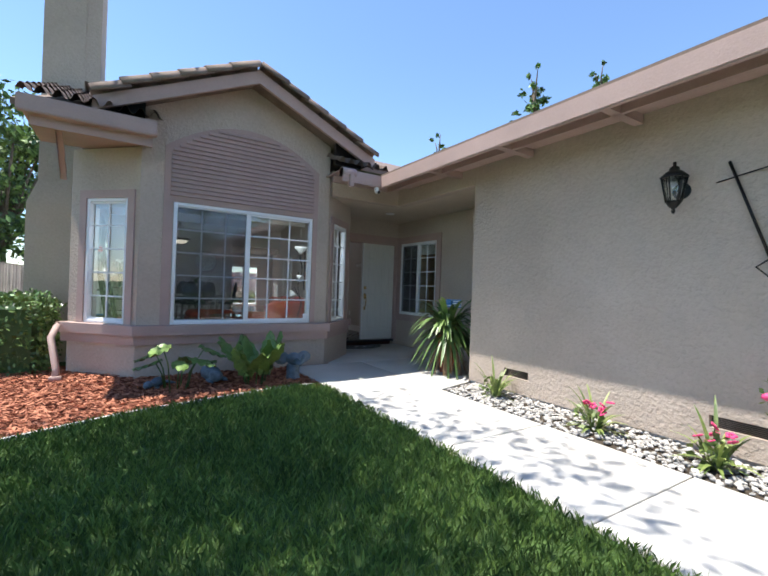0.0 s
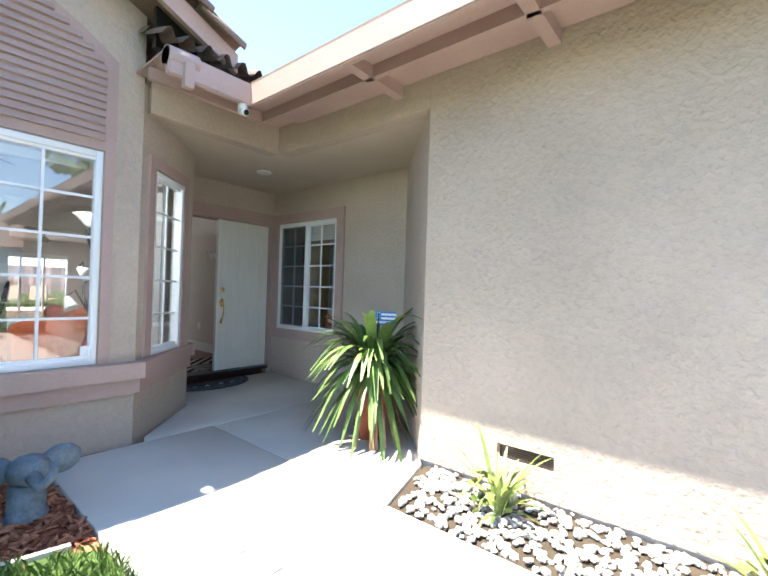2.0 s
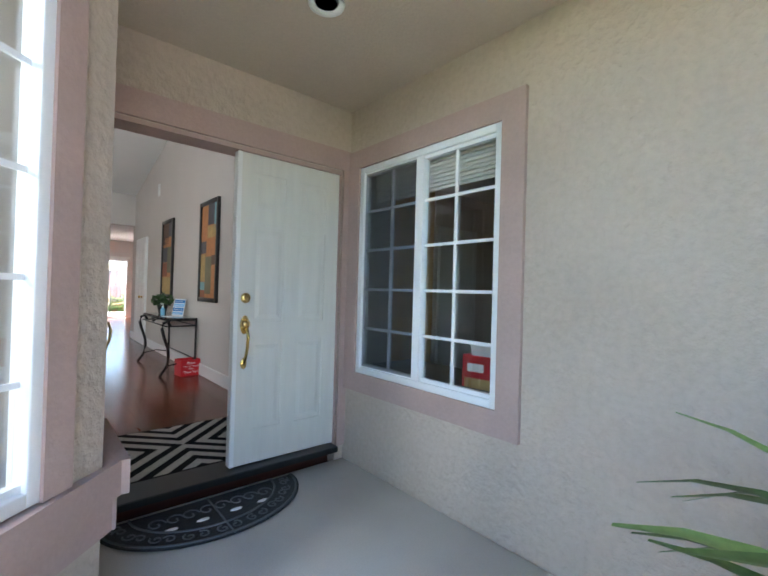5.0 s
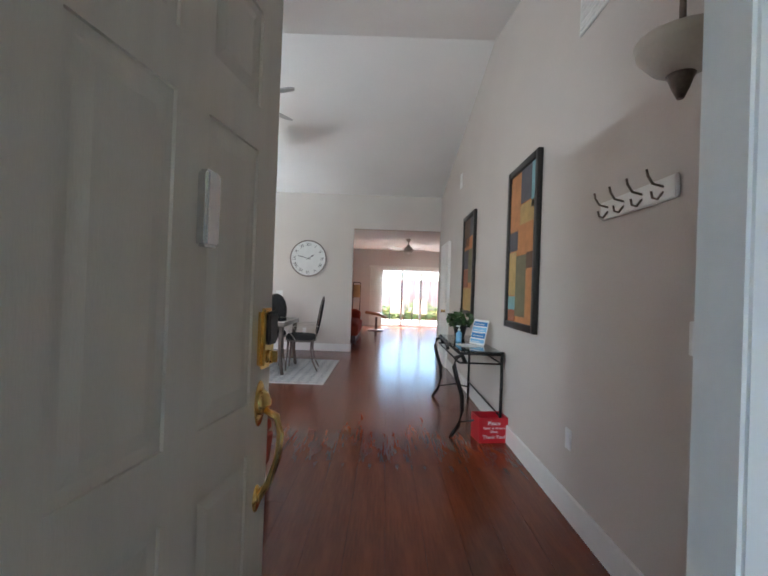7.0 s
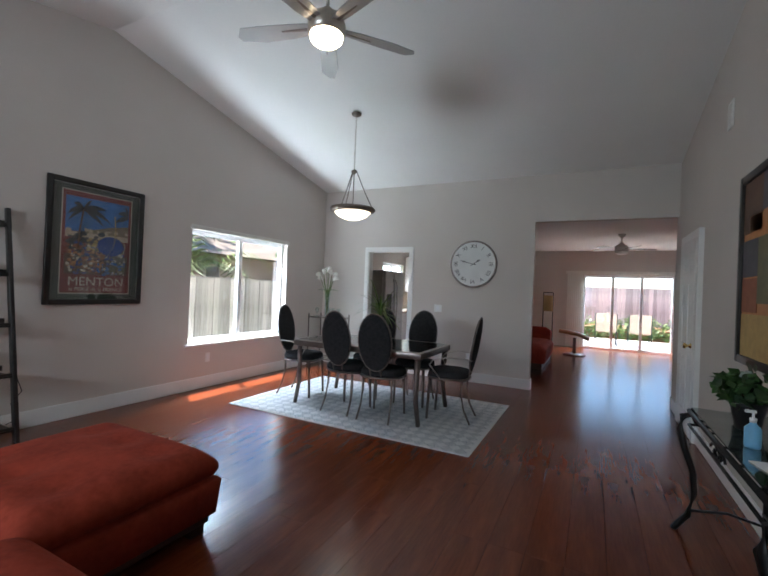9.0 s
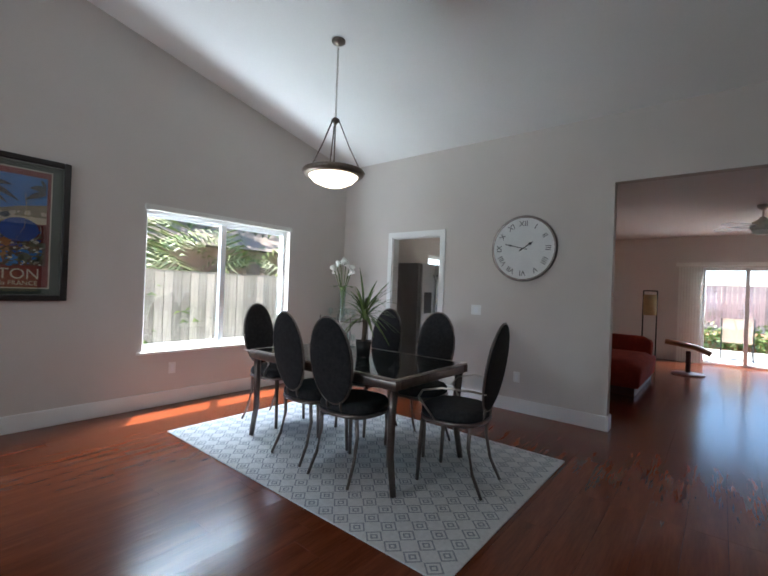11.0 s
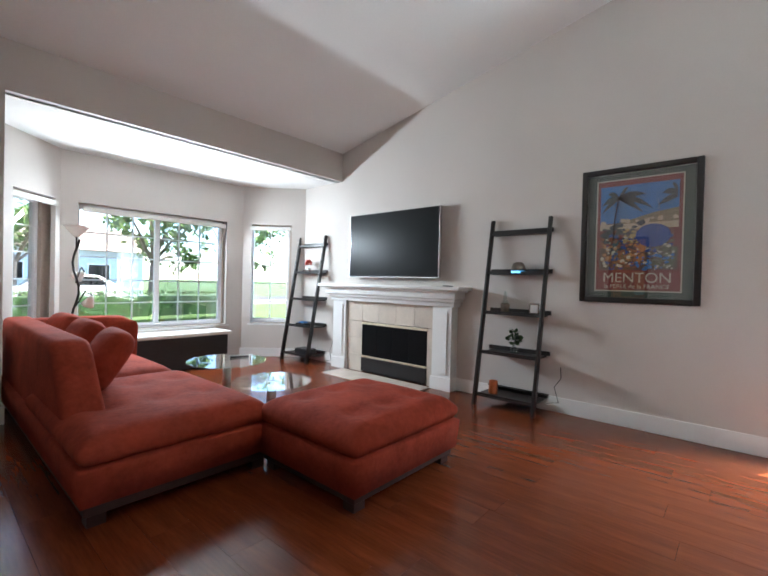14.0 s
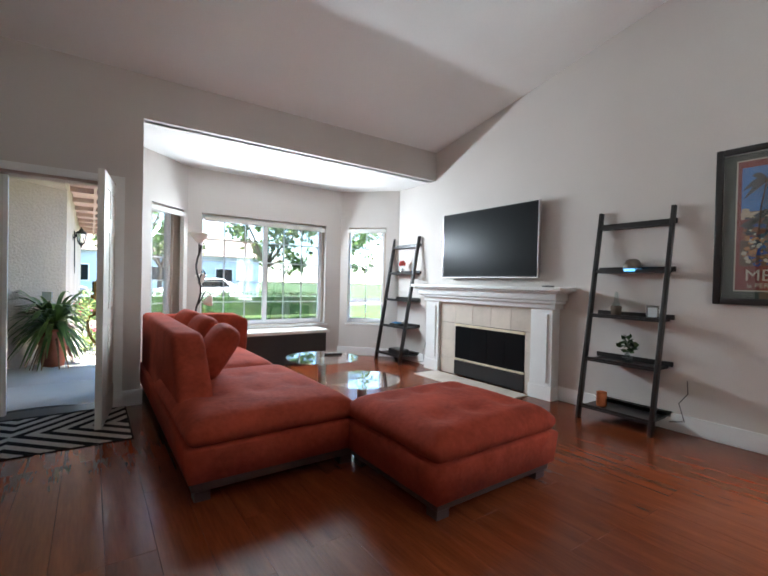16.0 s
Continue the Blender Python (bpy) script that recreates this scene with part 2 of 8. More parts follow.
M_art_cols = [mat("art_" + n, c, 0.6, var=0.14, scale=14, fine=90) for n, c in (("orange", (0.52, 0.22, 0.08)), ("ochre", (0.50, 0.34, 0.13)), ("slate", (0.09, 0.085, 0.10)), ("rust", (0.30, 0.10, 0.05)), ("olive", (0.17, 0.16, 0.09)), ("aqua", (0.22, 0.42, 0.45)), ("umber", (0.12, 0.065, 0.04)), ("sky", (0.05, 0.20, 0.52)), ("sand", (0.62, 0.48, 0.34)), ("mountain", (0.26, 0.20, 0.12)), ("deep", (0.02, 0.07, 0.30)), ("maroon", (0.24, 0.035, 0.03)), ("palm", (0.05, 0.055, 0.07)), ("cream", (0.66, 0.58, 0.46)))]
A_or, A_oc, A_sl, A_ru, A_ol, A_aq, A_um, A_sky, A_sand, A_mt, A_deep, A_mar, A_palm, A_cream = M_art_cols


# ---- builders ----
def bm_new():
    return bmesh.new()


def box(bm, x0, x1, y0, y1, z0, z1, bev=0.0):
    vs = [bm.verts.new((x, y, z)) for x in (x0, x1) for y in (y0, y1) for z in (z0, z1)]
    fs = [bm.faces.new([vs[i] for i in q]) for q in ((0, 1, 3, 2), (4, 6, 7, 5), (0, 4, 5, 1), (2, 3, 7, 6), (0, 2, 6, 4), (1, 5, 7, 3))]
    if bev:
        bmesh.ops.bevel(bm, geom=list({e for f in fs for e in f.edges}), offset=bev, segments=2, affect="EDGES")
    return bm


def prism(bm, pts, vec):
    """Extrude a polygon of 3D points along vec."""
    a = [bm.verts.new(p) for p in pts]
    b = [bm.verts.new(Vector(p) + Vector(vec)) for p in pts]
    n = len(pts)
    bm.faces.new(a[::-1])
    bm.faces.new(b)
    for i in range(n):
        bm.faces.new((a[i], a[(i + 1) % n], b[(i + 1) % n], b[i]))
    bmesh.ops.recalc_face_normals(bm, faces=bm.faces)
    return bm


def tube(bm, pts, r, n=8, r1=None, flat=1.0):
    """A round bar through points, tapering from r to r1."""
    pts = [Vector(p) for p in pts]
    rings = []
    for i, p in enumerate(pts):
        d = (pts[min(i + 1, len(pts) - 1)] - pts[max(i - 1, 0)]).normalized()
        up = Vector((0, 0, 1)) if abs(d.z) < 0.95 else Vector((1, 0, 0))
        s = d.cross(up).normalized()
        u = s.cross(d)
        rr = r if r1 is None else r + (r1 - r) * i / max(1, len(pts) - 1)
        rings.append([bm.verts.new(p + rr * (math.cos(a) * s + flat * math.sin(a) * u)) for a in (2 * math.pi * k / n for k in range(n))])
    for a, b in zip(rings, rings[1:]):
        for k in range(n):
            f = bm.faces.new((a[k], a[(k + 1) % n], b[(k + 1) % n], b[k]))
            f.smooth = True
    bm.faces.new(rings[0][::-1])
    bm.faces.new(rings[-1])
    return bm


def lathe(bm, prof, n=24, c=(0, 0, 0), axis="z"):
    rings = []
    for r, z in prof:
        ring = []
        for k in range(n):
            a = 2 * math.pi * k / n
            p = (r * math.cos(a), r * math.sin(a), z)
            if axis == "x":
                p = (z, p[0], p[1])
            elif axis == "y":
                p = (p[0], z, p[1])
            ring.append(bm.verts.new(Vector(c) + Vector(p)))
        rings.append(ring)
    for a, b in zip(rings, rings[1:]):
        for k in range(n):
            f = bm.faces.new((a[k], a[(k + 1) % n], b[(k + 1) % n], b[k]))
            f.smooth = True
    bm.faces.new(rings[0][::-1])
    bm.faces.new(rings[-1])
    bmesh.ops.recalc_face_normals(bm, faces=bm.faces)
    return bm


def ball(bm, c, rx, ry=None, rz=None, sub=2):
    r = bmesh.ops.create_icosphere(bm, subdivisions=sub, radius=1.0)
    for v in r["verts"]:
        v.co = Vector((v.co.x * rx, v.co.y * (ry or rx), v.co.z * (rz or rx))) + Vector(c)
        for f in v.link_faces:
            f.smooth = True
    return bm


def part(name, bm, material, parent=None, label=""):
    me = bpy.data.meshes.new(name)
    bm.to_mesh(me)
    bm.free()
    me.materials.append(material)
    ob = new(name, me)
    if parent is not None:
        ob.parent = parent
    if label:
        ob["label"] = label
    return ob


def pydata(name, verts, faces, material, parent=None):
    me = bpy.data.meshes.new(name)
    me.from_pydata(verts, [], faces)
    me.update()
    me.materials.append(material)
    ob = new(name, me)
    if parent is not None:
        ob.parent = parent
    return ob


def thing(name, label, category, m=None, group="", kind=""):
    ob = tagged(new(name), label, category, group, kind)
    ob.empty_display_size = 0.1
    if m is not None:
        ob.matrix_world = m
    return ob


def struct(name, bm, material, label, category):
    return tagged(part(name, bm, material), label, category, kind="structure")


def rounded(ob, width, seg=3):
    md = ob.modifiers.new("round", "BEVEL")
    md.width, md.segments, md.limit_method = width, seg, "ANGLE"
    for p in ob.data.polygons:
        p.use_smooth = True
    return ob


def slab(bm, p0, p1, w0, w1, z0, z1, holes=()):
    """A wall from p0 to p1 (plan), w0..w1 to its left, with holes (u0, u1, z0, z1)."""
    p0, p1 = Vector(p0), Vector(p1)
    L = (p1 - p0).length
    d = (p1 - p0) / L
    nrm = Vector((-d.y, d.x))
    us = sorted({0, L, *(u for h in holes for u in h[:2])})
    for a, b in zip(us, us[1:]):
        mid = (a + b) / 2
        cuts = sorted((h[2], h[3]) for h in holes if h[0] < mid < h[1])
        z = z0
        for c0, c1 in cuts + [(z1, z1)]:
            if c0 > z:
                q = [p0 + d * u + nrm * w for u, w in ((a, w0), (b, w0), (b, w1), (a, w1))]
                prism(bm, [(v.x, v.y, z) for v in q], (0, 0, c0 - z))
            z = c1
    return bm


def text_part(name, words, size, material, parent, m, depth=0.001):
    cu = bpy.data.curves.new(name, "FONT")
    cu.body, cu.size, cu.align_x, cu.align_y, cu.extrude = words, size, "CENTER", "CENTER", depth
    tmp = bpy.data.objects.new(name, cu)
    scene.collection.objects.link(tmp)
    bpy.context.view_layer.update()
    me = bpy.data.meshes.new_from_object(tmp)
    bpy.data.objects.remove(tmp)
    me.materials.clear()
    me.materials.append(material)
    ob = new(name, me)
    ob.parent = parent
    ob.matrix_local = m
    return ob


def face_m(x, y, z, yaw):
    """Frame of a thing on a wall: local x along the wall, z up, local -y towards the viewer."""
    return pose(x, y, z, 0, 0, yaw)


UPRIGHT = pose(0, 0, 0, 90, 0, 0)


# ---- structure: outer walls ----
BAY = [(-0.79, -0.05), (-0.79, -0.93), (-1.55, -1.65), (-4.12, -1.65), (-4.87, -0.90), (-4.87, 0.0)]
bm = bm_new()
slab(bm, (-0.79, -0.05), (0.865, -0.05), 0.0, 0.09, -0.14, 2.6, [(0.03, 1.58, -0.14, 2.085)])
struct("wall_entry_outer", bm, M_stucco, "beige stucco wall round the double entry door", "wall")
bm = bm_new()
slab(bm, (0.865, -0.05), (0.865, -2.52), 0.0, 0.09, -0.14, 2.9, [(0.15, 1.37, 0.575, 2.09)])
struct("wall_porch_side", bm, M_stucco, "beige stucco porch wall with a sliding window", "wall")
bm = bm_new()
prism(bm, [(0.865, -2.52, -0.2), (-0.253, -3.553, -0.2), (-0.12, -3.66, -0.2), (0.955, -2.60, -0.2)], (0, 0, 3.1))
struct("wall_porch_angle", bm, M_stucco, "angled beige stucco porch wall", "wall")
bm = bm_new()
slab(bm, (-0.253, -3.553), (-0.253, -14.0), 0.0, 0.15, -0.09, 2.95, [(0.605, 0.968, 0.09, 0.185), (2.72, 3.16, 0.09, 0.185)])
struct("wall_garage", bm, M_stucco, "long beige stucco garage wall, sunlit along its foot", "wall")
bm = bm_new()
box(bm, -0.235, -0.1, -14, -3.57, -0.4, -0.09)
struct("garage_footing", bm, M_concrete, "grey concrete footing under the garage wall", "footing")
bm = bm_new()
for (a, b), hs in zip(zip(BAY, BAY[1:]), ([], [(0.25, 0.85, 0.54, 2.14)], [(0.27, 2.19, 0.54, 2.14)], [(0.16, 0.80, 0.54, 2.14)], [])):
    slab(bm, a, b, -0.09, 0.0, -0.2, 2.78, hs)
struct("wall_bay_outer", bm, M_stucco, "beige stucco bay with three windows", "wall")
bm = bm_new()
prism(bm, [(-1.55, -1.65, 2.78), (-4.12, -1.65, 2.78), (-4.12, -1.65, 3.35), (-2.83, -1.65, 3.98), (-1.55, -1.65, 3.35)], (0, 0.09, 0))
struct("wall_gable", bm, M_stucco, "beige stucco gable above the bay", "wall")
bm = bm_new()
slab(bm, (-4.87, 0.0), (-4.87, 8.1), -0.07, 0.0, -0.2, 2.6, [(5.08, 6.90, 0.58, 2.07)])
slab(bm, (-4.87, 8.1), (-4.87, 14.7), -0.09, 0.0, -0.2, 2.95, [(2.2, 3.4, 1.05, 2.05)])
struct("wall_side_outer", bm, M_stucco, "beige stucco side wall of the house", "wall")

# louvred arch panel on the gable
bm = bm_new()
arch = []
for i in range(21):
    x = -3.86 + i * 2.12 / 20
    arch.append((x, -1.665, 2.85 + 0.42 * (1 - ((x + 2.80) / 1.06) ** 2)))
prism(bm, [(-3.86, -1.665, 0.54)] + [(-3.86, -1.665, 2.85)] + arch[1:-1] + [(-1.74, -1.665, 2.85), (-1.74, -1.665, 2.15), (-3.75, -1.665, 2.15), (-3.75, -1.665, 0.54)], (0, 0.02, 0))
box(bm, -1.81, -1.74, -1.665, -1.645, 0.54, 2.15)
panel = struct("trim_arch_panel", bm, M_trim, "mauve painted arched panel above the bay window", "trim")
for k in range(17):
    z = 2.22 + k * 0.058
    half = 0.98 if z < 2.80 else 0.98 * math.sqrt(max(0.02, 1 - (z - 2.78) / 0.45))
    bm = bm_new()
    prism(bm, [(-2.80 - half, -1.666, z), (-2.80 - half, -1.692, z + 0.004), (-2.80 - half, -1.668, z + 0.05)], (2 * half, 0, 0))
    part("louvre_slat", bm, M_trim, panel)

# bay sill bands
off = [(-0.70, -0.87), (-1.51, -1.76), (-4.16, -1.76), (-4.99, -0.93)]
inn = [(-0.78, -0.90), (-1.55, -1.64), (-4.12, -1.64), (-4.88, -0.89)]
for nm, z0, z1, k in (("trim_bay_sill", 0.41, 0.535, 1.0), ("trim_bay_band", 0.29, 0.41, 0.55)):
    bm = bm_new()
    for i in range(3):
        o = [Vector(inn[j]).lerp(Vector(off[j]), k) for j in (i, i + 1)]
        prism(bm, [(*inn[i], z0), (*inn[i + 1], z0), (*o[1], z0), (*o[0], z0)], (0, 0, z1 - z0))
    box(bm, -0.80, -0.79 + 0.09 * k, -0.90, -0.30, z0, z1)
    struct(nm, bm, M_trim, "mauve painted sill band round the bay", "trim")

# ---- inner skins ----
bm = bm_new()
slab(bm, (-0.975, 0.04), (0.90, 0.04), 0.0, 0.08, 0, 3.35, [(0.215, 1.765, 0.0, 2.085)])
box(bm, -0.975, -0.88, -0.92, 0.04, 0, 2.75)
box(bm, -4.72, -0.975, 0.0, 0.12, 2.74, 3.35)
struct("wall_entry_inner", bm, M_wallpaint, "greige painted wall round the entry and above the bay", "wall")
INB = [(-0.975, -0.86), (-1.62, -1.50), (-4.04, -1.50), (-4.80, -0.74)]
bm = bm_new()
for (a, b), hs in zip(zip(INB, INB[1:]), ([(0.21, 0.81, 0.54, 2.14)], [(0.20, 2.12, 0.54, 2.14)], [(0.16, 0.80, 0.54, 2.14)])):
    slab(bm, a, b, -0.055, 0.0, 0, 2.75, hs)
struct("wall_bay_inner", bm, M_wallpaint, "greige painted inside of the bay", "wall")
RIDGE_Y, RIDGE_Z = 4.04, 3.97


def vault_side(bm, x0, x1, z0):
    prism(bm, [(x0, 0.0, z0), (x0, 8.07, z0), (x0, 8.07, 3.25), (x0, RIDGE_Y, RIDGE_Z + 0.1), (x0, 0.0, 3.25)], (x1 - x0, 0, 0))


bm = bm_new()
slab(bm, (-4.72, -0.85), (-4.72, 8.07), 0.0, 0.08, 0, 2.6, [(5.93, 7.75, 0.58, 2.07)])
box(bm, -4.80, -4.72, -0.85, 0.0, 2.6, 2.75)
vault_side(bm, -4.80, -4.72, 2.6)
struct("wall_fireplace_side", bm, M_wallpaint, "greige painted side wall under a vaulted ceiling", "wall")
bm = bm_new()
slab(bm, (0.78, 0.12), (0.78, 8.1), -0.12, 0.0, 0, 2.6)
vault_side(bm, 0.78, 0.90, 2.6)
struct("wall_hall_side", bm, M_wallpaint, "greige painted hall wall under a vaulted ceiling", "wall")
bm = bm_new()
slab(bm, (-4.72, 7.957), (0.78, 7.957), 0.0, 0.12, 0, 3.3, [(0.965, 1.755, 0, 2.06), (3.745, 5.5, 0, 2.48)])
struct("wall_clock", bm, M_wallpaint, "greige painted end wall with two openings", "wall")
bm = bm_new()
prism(bm, [(-4.8, 0.0, 3.13), (-4.8, RIDGE_Y, RIDGE_Z), (-4.8, 7.96, 3.165), (-4.8, 7.96, 3.265), (-4.8, RIDGE_Y, RIDGE_Z + 0.1), (-4.8, 0.0, 3.23)], (5.68, 0, 0))
struct("ceiling_vault", bm, M_ceiling, "white vaulted ceiling", "ceiling")
bm = bm_new()
prism(bm, [(x, y, 2.74) for x, y in ((-0.95, 0.06), (-0.95, -0.9), (-1.6, -1.58), (-4.06, -1.58), (-4.78, -0.85), (-4.78, 0.06))], (0, 0, 0.06))
struct("ceiling_bay", bm, M_ceiling, "flat white ceiling of the bay", "ceiling")
bm = bm_new()
box(bm, -4.85, 0.9, 0.04, 14.7, -0.25, -0.014)
box(bm, 0.9, 4.9, -2.5, 14.7, -0.25, -0.014)
prism(bm, [(-0.95, 0.04, -0.25), (-0.95, -0.9, -0.25), (-1.6, -1.58, -0.25), (-4.06, -1.58, -0.25), (-4.78, -0.85, -0.25), (-4.78, 0.04, -0.25)], (0, 0, 0.236))
struct("floor_base", bm, M_planksub, "dark base under the laminate planks", "floor")

# family room and kitchen shells
bm = bm_new()
slab(bm, (-4.75, 14.5), (2.6, 14.5), 0.0, 0.15, 0, 2.75, [(4.32, 6.45, 0.0, 2.05)])
box(bm, 2.5, 2.6, 8.07, 14.5, 0, 2.75)
box(bm, -4.75, -2.35, 8.077, 8.10, 2.2, 2.75)
box(bm, -2.6, -2.5, 8.08, 10.9, 0, 2.75)
slab(bm, (-4.75, 8.1), (-4.75, 14.5), -0.07, 0.0, 0, 2.75, [(2.2, 3.4, 1.05, 2.05)])
box(bm, 0.78, 2.6, 8.07, 8.10, 0, 2.75)
struct("wall_family_room", bm, M_wallpaint, "greige painted family room walls", "wall")
bm = bm_new()
box(bm, -4.8, 2.6, 8.077, 14.65, 2.72, 2.8)
struct("ceiling_family", bm, M_ceiling, "flat white family room ceiling", "ceiling")
# office behind the porch window
bm = bm_new()
box(bm, 0.96, 4.6, -2.6, -2.5, 0, 2.5)
box(bm, 4.5, 4.6, -2.5, 0.9, 0, 2.5)
box(bm, 2.9, 4.5, 0.9, 1.0, 0, 2.5)
box(bm, 0.96, 2.2, 0.9, 1.0, 0, 2.5)
struct("wall_office", bm, M_wallpaint, "greige painted walls of the office", "wall")
bm = bm_new()
box(bm, 2.2, 2.9, 0.92, 0.98, 0, 2.5)
struct("wall_office_accent", bm, M_yellow, "ochre painted strip of office wall", "wall")
bm = bm_new()
box(bm, 0.9, 4.6, -2.6, 1.0, 2.5, 2.58)
struct("ceiling_office", bm, M_ceiling, "flat white office ceiling", "ceiling")
bm = bm_new()
box(bm, 2.95, 3.7, 0.85, 0.895, 0, 2.03)
struct("door_office", bm, M_white, "white interior office door", "door")

# porch soffit and beams
bm = bm_new()
prism(bm, [(x, y, 2.56) for x, y in ((-0.24, -1.60), (-1.50, -1.60), (-0.79, -0.93), (-0.79, -0.04), (0.87, -0.04), (0.87, -2.52), (-0.24, -3.55))], (0, 0, 0.05))
struct("ceiling_porch", bm, M_soffit, "tan stucco porch soffit", "soffit")
bm = bm_new()
box(bm, -1.50, -0.253, -1.66, -1.52, 2.555, 2.95)
box(bm, -0.253, -0.11, -3.55, -1.665, 2.555, 2.945)
struct("porch_beam", bm, M_stucco, "beige stucco beam over the porch edge", "beam")
bm = bm_new()
slab(bm, (-0.85, -0.052), (0.865, -0.052), -0.02, 0.0, 0, 2.24, [(0.10, 1.645, 0, 2.09)])
box(bm, -0.76, 0.80, -0.05, 0.12, 2.06, 2.085)
box(bm, -0.785, -0.757, -0.05, 0.12, -0.04, 2.085)
box(bm, 0.785, 0.80, -0.05, 0.12, -0.04, 2.085)
struct("door_1", bm, M_trim, "mauve painted frame of the double entry", "door frame")
bm = bm_new()
box(bm, -0.757, 0.785, -0.11, 0.13, -0.03, 0.012, 0.004)
struct("trim_threshold", bm, M_plasticblack, "dark metal door threshold", "threshold")
bm = bm_new()
for x0, x1, z1 in ((-0.83, -0.757, 2.15), (0.785, 0.779, 2.15)):
    if x0 < 0:
        box(bm, x0, x1, 0.12, 0.138, 0, z1)
box(bm, -0.757, 0.779, 0.12, 0.138, 2.085, 2.15)
struct("trim_entry_casing", bm, M_white, "white casing round the inside of the entry", "trim")

# eaves
bm = bm_new()
box(bm, -0.97, -0.91, -14, -2.2, 2.645, 2.83, 0.01)
box(bm, -0.64, -0.60, -14, -1.9, 2.70, 2.79)
box(bm, -0.91, -0.26, -14, -2.0, 2.79, 2.82)
struct("eave_garage", bm, M_trim, "mauve painted garage eave and fascia", "eave")
eave = bpy.data.objects["eave_garage"]
for k in range(9):
    bm = bm_new()
    box(bm, -0.91, -0.26, -3.3 - k * 1.2, -3.22 - k * 1.2, 2.70, 2.788)
    part("rafter_tail", bm, M_trim, eave)
bm = bm_new()
box(bm, -1.62, -0.915, -2.26, -2.20, 2.645, 2.83, 0.01)
box(bm, -1.62, -0.65, -1.94, -1.90, 2.70, 2.79)
box(bm, -1.62, -0.27, -2.2, -1.66, 2.822, 2.84)
struct("eave_entry", bm, M_trim, "mauve painted eave over the entry", "eave")
bm = bm_new()
box(bm, -5.25, -3.98, -2.12, -2.04, 2.80, 2.98, 0.012)
box(bm, -5.15, -4.02, -2.0, -1.95, 2.70, 2.80)
box(bm, -5.2, -4.02, -2.05, -1.0, 2.80, 2.83)
prism(bm, [(-4.95, -2.02, 2.80), (-4.95, -1.94, 2.80), (-4.95, -1.30, 2.30), (-4.95, -1.30, 2.40), ], (0.06, 0, 0))
struct("eave_bay_side", bm, M_trim, "mauve painted eave with a bracket beside the bay", "eave")

# gable rakes and tiles
GX, GZ, GY = -2.80, 3.97, -2.06
rake = []
for sx, xe in ((-1, -4.62), (1, -0.98)):
    bm = bm_new()
    ze = 3.13
    prism(bm, [(GX, GY, GZ), (xe, GY, ze), (xe, GY, ze - 0.16), (GX, GY, GZ - 0.17)], (0, 0.05, 0))
    struct("trim_rake_" + ("left" if sx < 0 else "right"), bm, M_trim, "mauve painted rake board of the gable", "trim")


def barrel(bm, length, r, rise, n=8, th=0.018):
    """A half-round roof tile along +x, tapered."""
    outer, inner = [], []
    for i in range(2):
        rr = r * (1 - 0.12 * i)
        outer.append([bm.verts.new((i * length, math.cos(math.pi * k / n) * rr, math.sin(math.pi * k / n) * rise)) for k in range(n + 1)])
        inner.append([bm.verts.new((i * length, math.cos(math.pi * k / n) * (rr - th), math.sin(math.pi * k / n) * (rise - th))) for k in range(n + 1)])
    for k in range(n):
        bm.faces.new((outer[0][k], outer[0][k + 1], outer[1][k + 1], outer[1][k])).smooth = True
        bm.faces.new((inner[0][k + 1], inner[0][k], inner[1][k], inner[1][k + 1])).smooth = True
        for i in (0, 1):
            bm.faces.new((outer[i][k], inner[i][k], inner[i][k + 1], outer[i][k + 1]))
    for i in (0, n):
        bm.faces.new((outer[0][i], outer[1][i], inner[1][i], inner[0][i]))
    bmesh.ops.recalc_face_normals(bm, faces=bm.faces)
    return bm


roof = thing("roof_bay", "gable roof of brown barrel tiles over the bay", "roof", kind="structure")
tile_me = bpy.data.meshes.new("roof_tile")
bm = barrel(bm_new(), 0.40, 0.13, 0.12)
bm.to_mesh(tile_me)
bm.free()
tile_me.materials.append(M_tile)
for sx, xe in ((-1, -4.62), (1, -0.98)):
    ze = 3.13
    a, b = Vector((xe, GY + 0.02, ze + 0.01)), Vector((GX, GY + 0.02, GZ + 0.01))
    d = (b - a).normalized()
    L = (b - a).length
    nrm = Vector((-d.z, 0, d.x)) * (1 if d.x > 0 else -1)
    for k in range(6):
        o = new("roof_tile", tile_me)
        o.parent = roof
        side = nrm.cross(d)
        m = Matrix((d, side, nrm)).transposed().to_4x4()
        m.translation = a + d * (k * (L - 0.06) / 6) + nrm * (0.02 if k else 0)
        o.matrix_world = m @ pose(0, 0, 0, 0, 2.5, 0)


